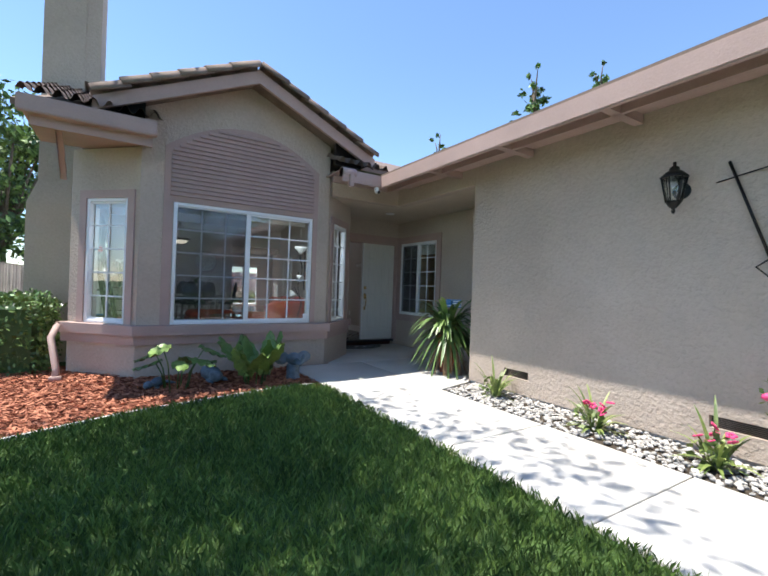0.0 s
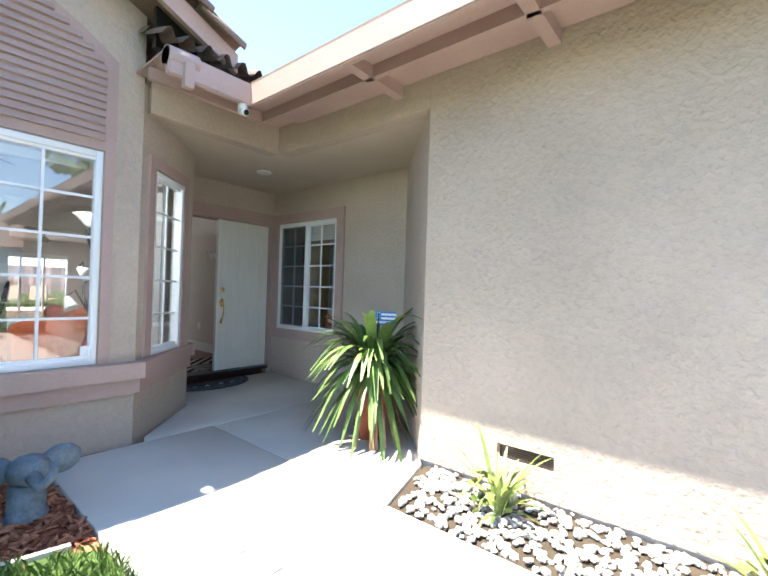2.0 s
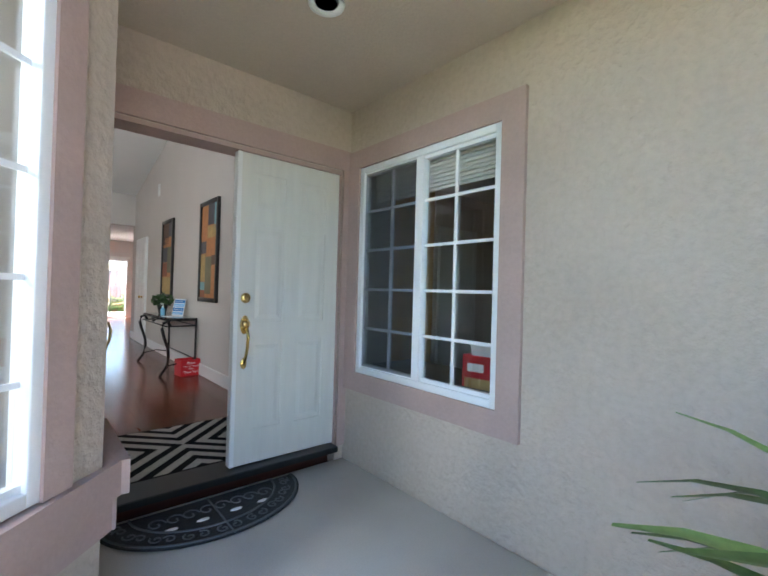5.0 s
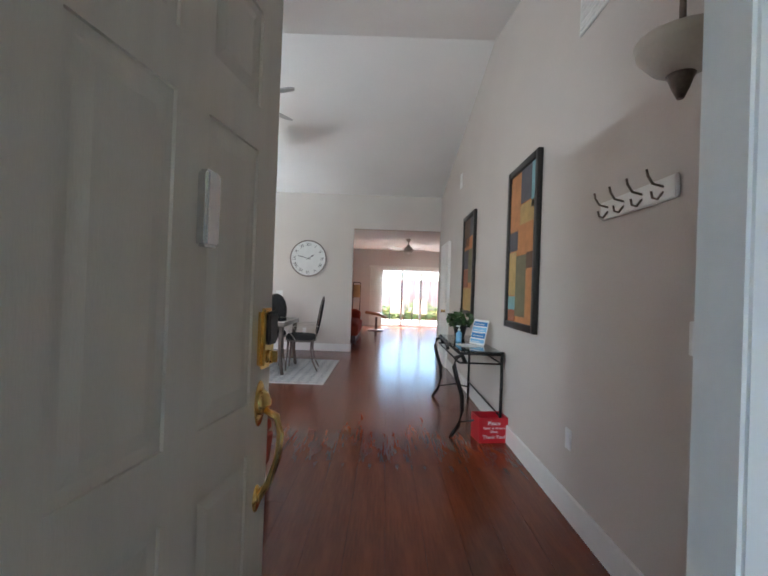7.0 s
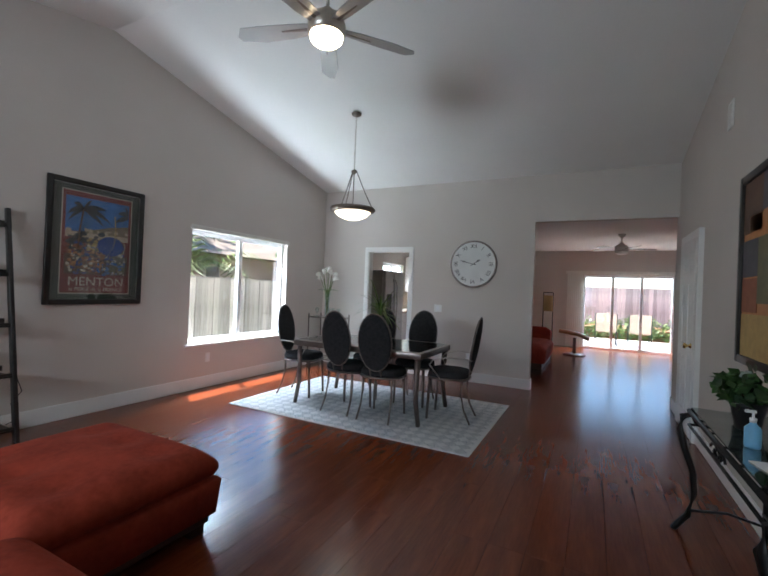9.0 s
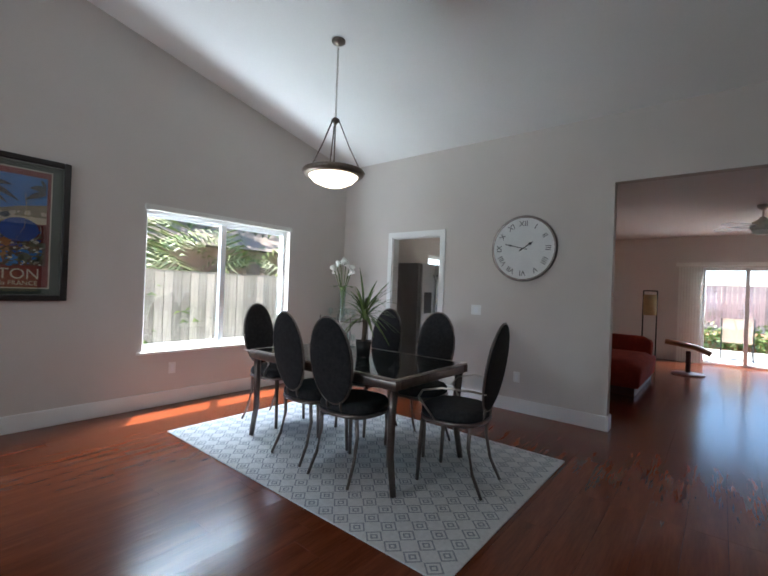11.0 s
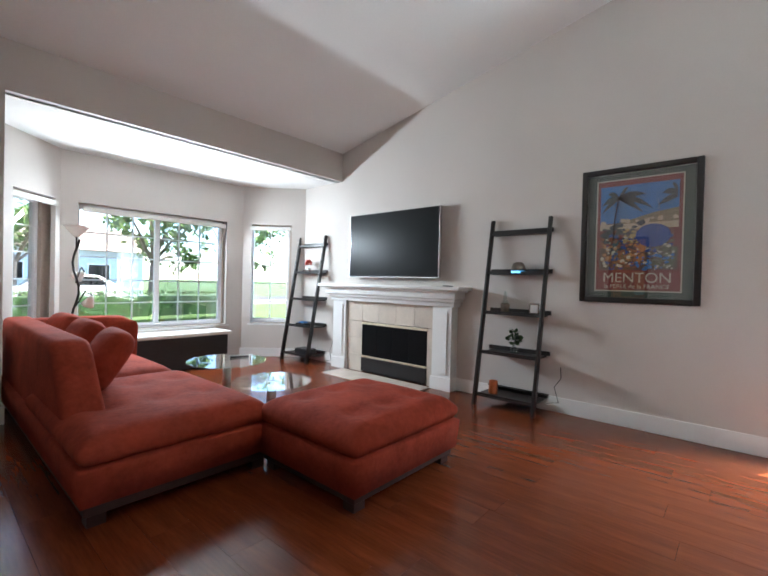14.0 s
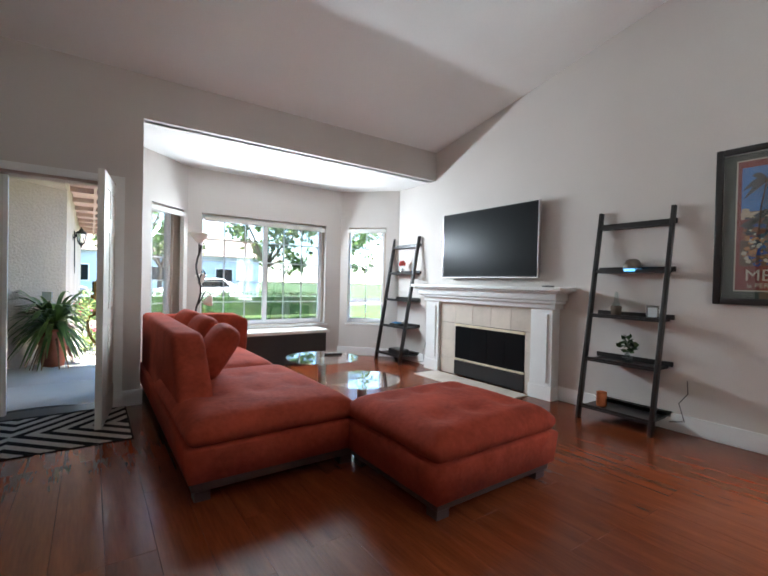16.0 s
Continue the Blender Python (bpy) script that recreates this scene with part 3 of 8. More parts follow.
def tile_field(name, origin, udir, vdir, nu, nv, pitch, course):
    """Corrugated courses of barrel tiles: u across, v up the slope."""
    o, u, v = Vector(origin), Vector(udir), Vector(vdir)
    n = u.cross(v).normalized()
    if n.z < 0:
        n = -n
    vs, fs = [], []
    seg = 8
    for j in range(nv):
        for i in range(nu):
            base = len(vs)
            for e in range(2):
                for k in range(seg + 1):
                    h = math.sin(math.pi * min(1, k / 5)) * 0.065 if k <= 5 else -math.sin(math.pi * (k - 5) / 3) * 0.015
                    p = o + u * ((i + k / seg) * pitch) + v * ((j + e * 1.08) * course) + n * (h + (0.03 if e == 0 else 0.0))
                    vs.append(p)
            for k in range(seg):
                fs.append((base + k, base + k + 1, base + seg + 2 + k, base + seg + 1 + k))
    return pydata(name, vs, fs, M_tileall)


SL = Vector((0, 0.93, 0.37)).normalized()
tagged(tile_field("roof_main_left", (-5.25, -2.12, 2.99), (1, 0, 0), SL, 9, 12, 0.15, 0.35), "brown barrel tile roof slope beside the chimney", "roof", kind="structure")
tagged(tile_field("roof_main_right", (-1.62, -2.12, 2.95), (1, 0, 0), SL, 6, 9, 0.15, 0.35), "brown barrel tile roof slope over the entry", "roof", kind="structure")
tagged(tile_field("roof_bay_left", (-4.62, -1.9, 3.14), (0, 1, 0), Vector((1.82, 0, 0.84)).normalized(), 13, 6, 0.15, 0.34), "brown barrel tiles on the gable", "roof", kind="structure")
tagged(tile_field("roof_bay_right", (-0.98, -1.9, 3.14), (0, 1, 0), Vector((-1.82, 0, 0.84)).normalized(), 13, 6, 0.15, 0.34), "brown barrel tiles on the gable", "roof", kind="structure")
bm = bm_new()
prism(bm, [(-5.3, -2.05, 2.93), (-5.3, 4.04, 5.30), (-5.3, 10.2, 2.94), (-5.3, 10.2, 2.84), (-5.3, 4.04, 5.2), (-5.3, -2.05, 2.86)], (1.3, 0, 0))
prism(bm, [(-4.0, 0.3, 3.86), (-4.0, 4.04, 5.30), (-4.0, 15, 2.94), (-4.0, 15, 2.84), (-4.0, 4.04, 5.2), (-4.0, 0.3, 3.78)], (2.4, 0, 0))
prism(bm, [(-1.6, -1.2, 3.28), (-1.6, 4.04, 5.30), (-1.6, 15, 2.94), (-1.6, 15, 2.84), (-1.6, 4.04, 5.2), (-1.6, -1.2, 3.2)], (6.6, 0, 0))
prism(bm, [(-0.95, -14.2, 2.86), (4.0, -14.2, 4.4), (4.6, -14.2, 4.3), (4.6, -14.2, 4.1), (-0.95, -14.2, 2.835)], (0, 14.0, 0))
prism(bm, [(-4.6, -2.03, 3.10), (-2.8, -2.03, 3.93), (-1.0, -2.03, 3.10), (-1.0, -2.03, 3.06), (-2.8, -2.03, 3.89), (-4.6, -2.03, 3.06)], (0, 2.0, 0))
struct("roof_deck", bm, M_tile, "brown roof deck of the house", "roof")
# black plates put in for the shade of the attic returns beside the gable
for nm, x0, x1 in (("vent_attic_left", -4.50, -4.10), ("vent_attic_right", -1.56, -1.12)):
    bm = bm_new()
    box(bm, x0, x1, -1.86, -1.80, 3.0, 3.35)
    struct(nm, bm, M_plasticblack, "black plate standing for the shaded attic recess beside the gable", "recess")

# chimney
bm = bm_new()
box(bm, -5.40, -4.881, 0.35, 1.7, 2.55, 6.6)
box(bm, -4.88, -4.68, 0.36, 1.69, 4.2, 6.59)
box(bm, -5.52, -4.881, 0.30, 1.9, -0.2, 2.2)
prism(bm, [(-5.52, 0.30, 2.2), (-4.881, 0.30, 2.2), (-4.881, 0.35, 2.55), (-5.40, 0.35, 2.55)], (0, 1.5, 0))
struct("chimney", bm, M_stucco, "tall beige stucco chimney", "chimney")

# ---- ground ----
bm = bm_new()
box(bm, -400, 400, -400, 500, -0.6, -0.19)
struct("ground", bm, M_turf, "flat ground with rough turf", "ground")
pav = thing("pavement", "pale concrete walk and porch slabs", "pavement", kind="structure")
for a, b, c, d in ((-2.13, -0.93, -3.78, -1.75), (-2.13, -0.93, -5.235, -3.79), (-2.13, -0.93, -6.43, -5.245), (-2.13, -0.93, -7.63, -6.44), (-2.13, -0.93, -8.83, -7.64), (-2.13, -0.93, -14, -8.84)):
    bm = bm_new()
    prism(bm, [(a, c, -0.3), (b, c, -0.3), (b, d, -0.3), (a, d, -0.3)], (0, 0, 0.2))
    rounded(part("slab", bm, M_concrete, pav), 0.008, 2)
bm = bm_new()
prism(bm, [(-0.925, -3.78, -0.3), (-0.30, -3.60, -0.3), (0.86, -2.55, -0.3), (0.86, -1.76, -0.3), (-0.925, -1.76, -0.3)], (0, 0, 0.2))
rounded(part("slab", bm, M_concrete, pav), 0.008, 2)
bm = bm_new()
prism(bm, [(-1.46, -1.75, -0.3), (0.86, -1.75, -0.3), (0.86, -0.06, -0.3), (-0.78, -0.06, -0.3), (-0.78, -0.95, -0.3), (-1.46, -1.64, -0.3)], (0, 0, 0.2))
rounded(part("slab", bm, M_concrete, pav), 0.008, 2)


# ---- windows ----
def window(name, m, w, h, cols, rows, sashes, label, screen=False):
    """Local x along, z up, +y outwards thickness; origin at the lower left corner."""
    win = thing(name, label, "window", m, kind="structure")
    f = 0.045
    bm = bm_new()
    box(bm, 0, f, -0.02, 0.05, 0, h)
    box(bm, w - f, w, -0.02, 0.05, 0, h)
    box(bm, f, w - f, -0.02, 0.05, 0, f)
    box(bm, f, w - f, -0.02, 0.05, h - f, h)
    rounded(part("window_frame", bm, M_vinyl, win), 0.005, 2)
    sw = (w - 2 * f) / sashes
    for s in range(sashes):
        x0 = f + s * sw
        g = 0.022
        bm = bm_new()
        if s:
            box(bm, x0 - 0.032, x0 + 0.032, -0.012, 0.04, f, h - f)
        box(bm, x0, x0 + sw, 0.0, 0.03, f, f + g)
        box(bm, x0, x0 + sw, 0.0, 0.03, h - f - g, h - f)
        part("sash", bm, M_vinyl, win)
        for c in range(1, cols):
            bm = bm_new()
            xc = x0 + sw * c / cols
            box(bm, xc - 0.009, xc + 0.009, 0.008, 0.02, f + g, h - f - g)
            part("muntin", bm, M_vinyl, win)
        for r in range(1, rows):
            bm = bm_new()
            zc = f + (h - 2 * f) * r / rows
            box(bm, x0 + 0.004, x0 + sw - 0.004, 0.009, 0.019, zc - 0.009, zc + 0.009)
            part("muntin", bm, M_vinyl, win)
        bm = bm_new()
        box(bm, x0 + 0.004, x0 + sw - 0.004, 0.022, 0.026, f, h - f)
        p = part("pane", bm, M_glass, win)
        p.visible_shadow = False
        if screen and s == 0:
            bm = bm_new()
            box(bm, x0 + 0.006, x0 + sw - 0.03, -0.004, -0.002, f + 0.01, h - f - 0.01)
            sc = part("insect_screen", bm, M_screenmesh, win)
            sc.visible_shadow = False
    return win


def trim_round(name, m, w, h, bw, mat_, dep=0.025, sill=True):
    bm = bm_new()
    box(bm, -bw, 0, -dep, 0, -bw if sill else 0, h + bw)
    box(bm, w, w + bw, -dep, 0, -bw if sill else 0, h + bw)
    box(bm, 0, w, -dep, 0, h, h + bw)
    if sill:
        box(bm, 0, w, -dep, 0, -bw, 0)
    o = struct(name, bm, mat_, "mauve painted window surround", "trim")
    o.matrix_world = m
    return o


ang_r = math.degrees(math.atan2(0.72, 0.76))
MB = face_m(-3.74, -1.64, 0.54, 0)
window("window_1", MB, 1.92, 1.60, 3, 5, 2, "large white vinyl sliding window of the bay with grilles", True)
dr = Vector((0.76, 0.72)).normalized()
p = Vector((-1.55, -1.65)) + dr * 0.197
MR = face_m(p.x, p.y + 0.01, 0.54, math.degrees(math.atan2(dr.y, dr.x)))
window("window_2", MR, 0.60, 1.60, 2, 5, 1, "narrow white vinyl bay window with grilles")
trim_round("trim_window_2", face_m(p.x, p.y, 0.54, math.degrees(math.atan2(dr.y, dr.x))), 0.60, 1.60, 0.10, M_trim, sill=False)
ML = face_m(-4.12 - 0.80 * 0.7071, -1.65 + 0.80 * 0.7071, 0.54, -45)
window("window_3", ML @ pose(0, 0.01, 0), 0.64, 1.60, 2, 5, 1, "narrow white vinyl bay window with grilles")
trim_round("trim_window_3", ML, 0.64, 1.60, 0.10, M_trim, sill=False)
MP = face_m(0.865, -0.20, 0.575, -90)
window("window_4", MP @ pose(0, 0.01, 0), 1.22, 1.515, 2, 5, 2, "white vinyl porch window with grilles and a raised blind", True)
trim_round("trim_window_4", MP, 1.22, 1.515, 0.135, M_trim)
bm = bm_new()
for k in range(9):
    box(bm, 0.05, 1.17, 0.10, 0.125, 1.47 - k * 0.026, 1.49 - k * 0.026)
o = tagged(part("window_blind", bm, M_sheer), "raised cream slatted blind in the porch window", "blind")
o.matrix_world = MP
MS = face_m(-4.80, 5.08, 0.58, 90)
window("window_5", MS @ pose(0, 0.03, 0), 1.82, 1.49, 1, 1, 2, "white vinyl sliding dining window", False)
bm = bm_new()
box(bm, -4.73, -4.69, 5.03, 6.95, 0.555, 0.582, 0.005)
box(bm, -4.80, -4.72, 5.08, 6.90, 0.56, 0.585)
struct("window_sill_dining", bm, M_white, "white painted dining window sill", "sill")
bm = bm_new()
box(bm, -4.735, -4.69, 5.06, 6.92, 2.055, 2.115, 0.008)
tagged(part("blind_headrail", bm, M_sheer), "white headrail of the raised dining blind", "blind")
for nm, pts in (("bay_centre", ((-3.72, -1.47, -1.86, -1.43)),),):
    bm = bm_new()
    box(bm, pts[0], pts[2], pts[1], pts[3], 2.03, 2.09, 0.008)
    tagged(part("blind_headrail", bm, M_sheer), "white headrail of the raised bay blind", "blind")
    bm = bm_new()
    box(bm, -3.80, -1.80, -1.52, -1.44, 0.50, 0.535, 0.006)
    struct("window_sill_bay", bm, M_white, "white painted bay window sill", "sill")
for sx, mm in ((0, pose(-4.37, -1.17, 0, 0, 0, -45)), (1, pose(-1.334, -1.231, 0, 0, 0, 43.5))):
    bm = bm_new()
    box(bm, -0.33, 0.33, 0.02, 0.07, 2.05, 2.11, 0.008)
    o = tagged(part("blind_headrail", bm, M_sheer), "white headrail of a raised side blind", "blind")
    o.matrix_world = mm
    bm = bm_new()
    box(bm, -0.35, 0.35, 0.0, 0.06, 0.505, 0.535, 0.005)
    o = struct("window_sill_side" + "_ab"[sx * 2 - 1], bm, M_white, "white painted bay side sill", "sill")
    o.matrix_world = mm
window("window_7", face_m(-4.76, 10.3, 1.05, 90), 1.2, 1.0, 1, 1, 2, "white vinyl window above the kitchen counter")
# slider
sl = window("window_6", face_m(-0.43, 14.55, 0.0, 0), 2.13, 2.05, 1, 1, 3, "white sliding glass door to the garden")

# ---- doors ----
def door_leaf(name, label, m, w, h, material, outside=-1):
    """Local x along the leaf from the hinge, z up, 45 mm thick about y = 0."""
    d = thing(name, label, "door", m)
    bm = bm_new()
    box(bm, 0, w, -0.016, 0.016, 0, h)
    st, mid = 0.115, 0.10
    pw = (w - 2 * st - mid) / 2
    rows = ((0.22, 0.80), (0.93, 1.57), (1.68, h - 0.12))
    for s in (-1, 1):
        y0, y1 = (0.016, 0.023) if s > 0 else (-0.023, -0.016)
        for x0, x1 in ((0, st), (st + pw, st + pw + mid), (w - st, w)):
            box(bm, x0, x1, y0, y1, 0, h)
        zs = [0] + [z for r in rows for z in r] + [h]
        for z0, z1 in zip(zs[0::2], zs[1::2]):
            for x0 in (st, st + pw + mid):
                box(bm, x0, x0 + pw, y0, y1, z0, z1)
    part("leaf", bm, material, d)
    for z0, z1 in rows:
        for x0 in (st, st + pw + mid):
            bm = bm_new()
            for s in (-1, 1):
                a, b = 0.016 * s, 0.0225 * s
                o, i = 0.022, 0.05
                lo = [bm.verts.new(v) for v in ((x0 + o, a, z0 + o), (x0 + pw - o, a, z0 + o), (x0 + pw - o, a, z1 - o), (x0 + o, a, z1 - o))]
                hi = [bm.verts.new(v) for v in ((x0 + i, b, z0 + i), (x0 + pw - i, b, z0 + i), (x0 + pw - i, b, z1 - i), (x0 + i, b, z1 - i))]
                bm.faces.new(hi)
                for k in range(4):
                    bm.faces.new((lo[k], lo[(k + 1) % 4], hi[(k + 1) % 4], hi[k]))
            bmesh.ops.recalc_face_normals(bm, faces=bm.faces)
            part("panel", bm, material, d)
    return d


def hinges(d, xs=0.0, s=1):
    for z in (0.22, 1.02, 1.80):
        bm = bm_new()
        tube(bm, [(xs, 0.028 * s, z - 0.05), (xs, 0.028 * s, z + 0.05)], 0.008, 8)
        box(bm, xs - 0.0035, xs - 0.0005, -0.020, 0.022, z - 0.05, z + 0.05)
        for zz in (-0.034, 0.0, 0.034):
            lathe(bm, [(0.001, 0), (0.005, 0.0005), (0.004, 0.002)], 10, (xs - 0.0035, -0.004 + 0.008 * (zz == 0), z + zz), "x")
        part("hinge", bm, M_brass, d, "polished brass hinge")


def handleset(d, x, s, keypad=False):
    """Thumb-latch pull, plate and deadbolt on face s (-1 or 1)."""
    y = 0.023 * s
    bm = bm_new()
    lathe(bm, [(0.028, 0), (0.034, 0.004 * s), (0.03, 0.012 * s), (0.018, 0.016 * s), (0.006, 0.018 * s)], 20, (x, y, 1.09), "y")
    part("deadbolt", bm, M_brass, d, "round brass deadbolt")
    bm = bm_new()
    lathe(bm, [(0.03, 0), (0.036, 0.005 * s), (0.024, 0.02 * s), (0.01, 0.03 * s)], 20, (x, y, 0.92), "y")
    ball(bm, (x, y, 0.915), 0.031, 0.008, 0.062, 3)
    part("latch_plate", bm, M_brass, d, "brass thumb latch plate")
    bm = bm_new()
    pts = [(x, y + 0.012 * s, 0.90), (x, y + 0.05 * s, 0.885), (x, y + 0.062 * s, 0.84), (x, y + 0.058 * s, 0.78), (x, y + 0.035 * s, 0.71), (x, y + 0.012 * s, 0.675), (x, y + 0.004 * s, 0.66)]
    tube(bm, pts, 0.009, 10, 0.011)
    ball(bm, (x, y, 0.662), 0.022, 0.009, 0.036, 3)
    part("pull", bm, M_brass, d, "curved brass pull")
    if keypad:
        bm = bm_new()
        box(bm, x - 0.036, x + 0.036, min(y, y + 0.022 * s), max(y, y + 0.022 * s), 1.01, 1.17, 0.010)
        lock = part("lock_body", bm, M_brass, d, "brass body of an electronic lock")
        bm = bm_new()
        a, b = sorted((y + 0.0225 * s, y + 0.033 * s))
        box(bm, x - 0.029, x + 0.029, a, b, 1.075, 1.162, 0.008)
        part("battery_cover", bm, M_plasticblack, lock, "black battery cover")
        bm = bm_new()
        lathe(bm, [(0.016, 0), (0.017, 0.005 * s), (0.012, 0.008 * s)], 18, (x, y + 0.0225 * s, 1.042), "y")
        a, b = sorted((y + 0.026 * s, y + 0.045 * s))
        box(bm, x - 0.004, x + 0.004, a, b, 1.027, 1.057, 0.002)
        part("thumb_turn", bm, M_brass, lock)


dr_fixed = door_leaf("entry_door", "closed cream six-panel entry door with brass handle set", pose(0.785, 0.0, 0.02, 0, 0, 180), 0.78, 2.04, M_doorext)
dr_fixed.matrix_world = pose(0.005, 0.0, 0.02)
handleset(dr_fixed, 0.07, -1)
bm = bm_new()
box(bm, -0.008, 0.022, -0.032, 0.03, 0, 2.04, 0.004)
part("astragal", bm, M_white, dr_fixed)
dr_open = door_leaf("entry_door", "open cream six-panel entry door with brass pull and keypad", pose(-0.752, 0.03, 0.02, 0, 0, 81.5), 0.77, 2.04, M_doorext)
handleset(dr_open, 0.715, -1, True)
hinges(dr_open, 0.0, -1)
bm = bm_new()
box(bm, 0.40, 0.45, -0.048, -0.023, 1.30, 1.45, 0.006)
part("door_viewer", bm, M_silver, dr_open, "silver and black door camera")
hd = door_leaf("hall_door", "closed white six-panel hall closet door", pose(0.755, 6.66, 0.01, 0, 0, 90), 0.72, 2.03, M_white)
bm = bm_new()
lathe(bm, [(0.025, 0.0), (0.028, 0.005), (0.012, 0.02), (0.012, 0.035), (0.028, 0.05), (0.026, 0.065), (0.01, 0.07)], 16, (0.06, 0.022, 0.93), "y")
part("knob", bm, M_brass, hd, "round brass knob")
bm = bm_new()
slab(bm, (0.78, 6.56), (0.78, 7.48), 0.0, 0.045, 0, 2.13, [(0.09, 0.83, 0, 2.045)])
struct("trim_hall_door", bm, M_white, "white casing of the hall closet door", "trim")
bm = bm_new()
slab(bm, (-3.825, 7.957), (-2.895, 7.957), -0.018, 0.0, 0, 2.127, [(0.07, 0.86, 0, 2.06)])
box(bm, -3.755, -3.74, 7.957, 8.08, 0, 2.06)
box(bm, -2.98, -2.965, 7.957, 8.08, 0, 2.06)
box(bm, -3.755, -2.965, 7.957, 8.08, 2.045, 2.06)
struct("trim_kitchen_door", bm, M_white, "white casing of the kitchen doorway", "trim")
# baseboards
bm = bm_new()
for a in ((-4.72, -4.70, -0.8, 0.0), (-4.72, -4.70, 2.16, 7.957), (-4.70, -3.825, 7.937, 7.957), (-2.895, -0.975, 7.937, 7.957), (0.762, 0.78, 0.14, 6.56), (0.762, 0.78, 7.48, 8.07), (-0.975, -0.83, 0.12, 0.138), (-0.995, -0.975, -0.85, 0.138), (-4.03, -1.64, -1.5, -1.482), (-0.975, -0.957, 7.937, 8.08)):
    box(bm, *a, 0, 0.15, 0.004)
for a, b in ((INB[0], INB[1]), (INB[2], INB[3])):
    slab(bm, a, b, -0.075, -0.056, 0, 0.135)
struct("baseboard", bm, M_white, "white painted baseboard", "baseboard")


# ---- entry and hall ----
def chevron_rug():
    """Black and cream diamond-chevron entry mat."""
    x0, x1, y0, y1 = -0.86, 0.66, 0.145, 1.085
    t = thing("entry_rug", "black and cream chevron mat inside the entry", "rug", pose(0, 0, 0.001))
    bm = bm_new()
    box(bm, x0, x1, y0, y1, 0, 0.006, 0.002)
    part("backing", bm, M_ebony, t)
    bm = bm_new()
    cx, cy = -0.10, (y0 + y1) / 2
    W, H, step = (x1 - x0) / 2 - 0.012, (y1 - y0) / 2 - 0.012, 0.083

    def cut(poly, a, b, c):
        """Keep the part of the polygon where a*x + b*y >= c."""
        out = []
        for p, q in zip(poly, poly[1:] + poly[:1]):
            dp, dq = a * p[0] + b * p[1] - c, a * q[0] + b * q[1] - c
            if dp >= 0:
                out.append(p)
            if dp * dq < 0:
                f = dp / (dp - dq)
                out.append((p[0] + f * (q[0] - p[0]), p[1] + f * (q[1] - p[1])))
        return out

    for qx in (-1, 1):
        for qy in (-1, 1):
            for k in range(-7, 10, 2):
                poly = cut(cut([(0, 0), (W, 0), (W, H), (0, H)], 1, -1, k * step), -1, 1, -(k + 1) * step)
                if len(poly) > 2:
                    bm.faces.new([bm.verts.new((cx + qx * px, cy + qy * py, 0.0075)) for px, py in poly])
    r = bmesh.ops.extrude_face_region(bm, geom=bm.faces[:])
    bmesh.ops.translate(bm, verts=[g for g in r["geom"] if isinstance(g, bmesh.types.BMVert)], vec=(0, 0, -0.002))
    bmesh.ops.recalc_face_normals(bm, faces=bm.faces)
    part("stripe_pattern", bm, M_cream, t)


chevron_rug()


def door_mat():
    t = thing("doormat", "black half-round rubber doormat with scroll relief", "doormat", pose(-0.16, -0.12, -0.094))
    R1, R2 = 0.56, 0.44
    bm = bm_new()
    prism(bm, [(R1 * math.cos(a), -R2 * math.sin(a), 0) for a in (math.pi * k / 32 for k in range(33))], (0, 0, 0.010))
    part("base", bm, M_rubber, t)
    bm = bm_new()
    for f in (0.97, 0.72):
        tube(bm, [(R1 * f * math.cos(a), -R2 * f * math.sin(a), 0.011) for a in (math.pi * k / 32 for k in range(33))], 0.007, 6)
    for k in range(9):
        a = math.pi * (k + 0.5) / 9
        for s in (-1, 1):
            c = (R1 * 0.84 * math.cos(a + s * 0.07), -R2 * 0.84 * math.sin(a + s * 0.07))
            tube(bm, [(c[0] + 0.035 * (1 - j / 14) * math.cos(s * j * 0.62 + a), c[1] + 0.035 * (1 - j / 14) * math.sin(s * j * 0.62 + a), 0.011) for j in range(12)], 0.005, 5)
    for k in range(4):
        for s in (-1, 1):
            c = ((k - 1.5) * 0.17, -0.13)
            tube(bm, [(c[0] + s * 0.045 + 0.05 * (1 - j / 14) * math.cos(s * j * 0.62), c[1] + 0.06 * (1 - j / 14) * math.sin(j * 0.62), 0.011) for j in range(12)], 0.005, 5)
    tube(bm, [(0, 0, 0.011), (0, -R2, 0.011)], 0.006, 6)
    part("scroll_relief", bm, mat("worn_rubber_relief", (0.10, 0.11, 0.12), 0.6), t)
    for x in (-0.25, -0.09, 0.09, 0.25):
        bm = bm_new()
        ball(bm, (x, -0.22, 0.010), 0.035, 0.016, 0.006, 2)
        part("worn_spot", bm, M_paper, t)


door_mat()


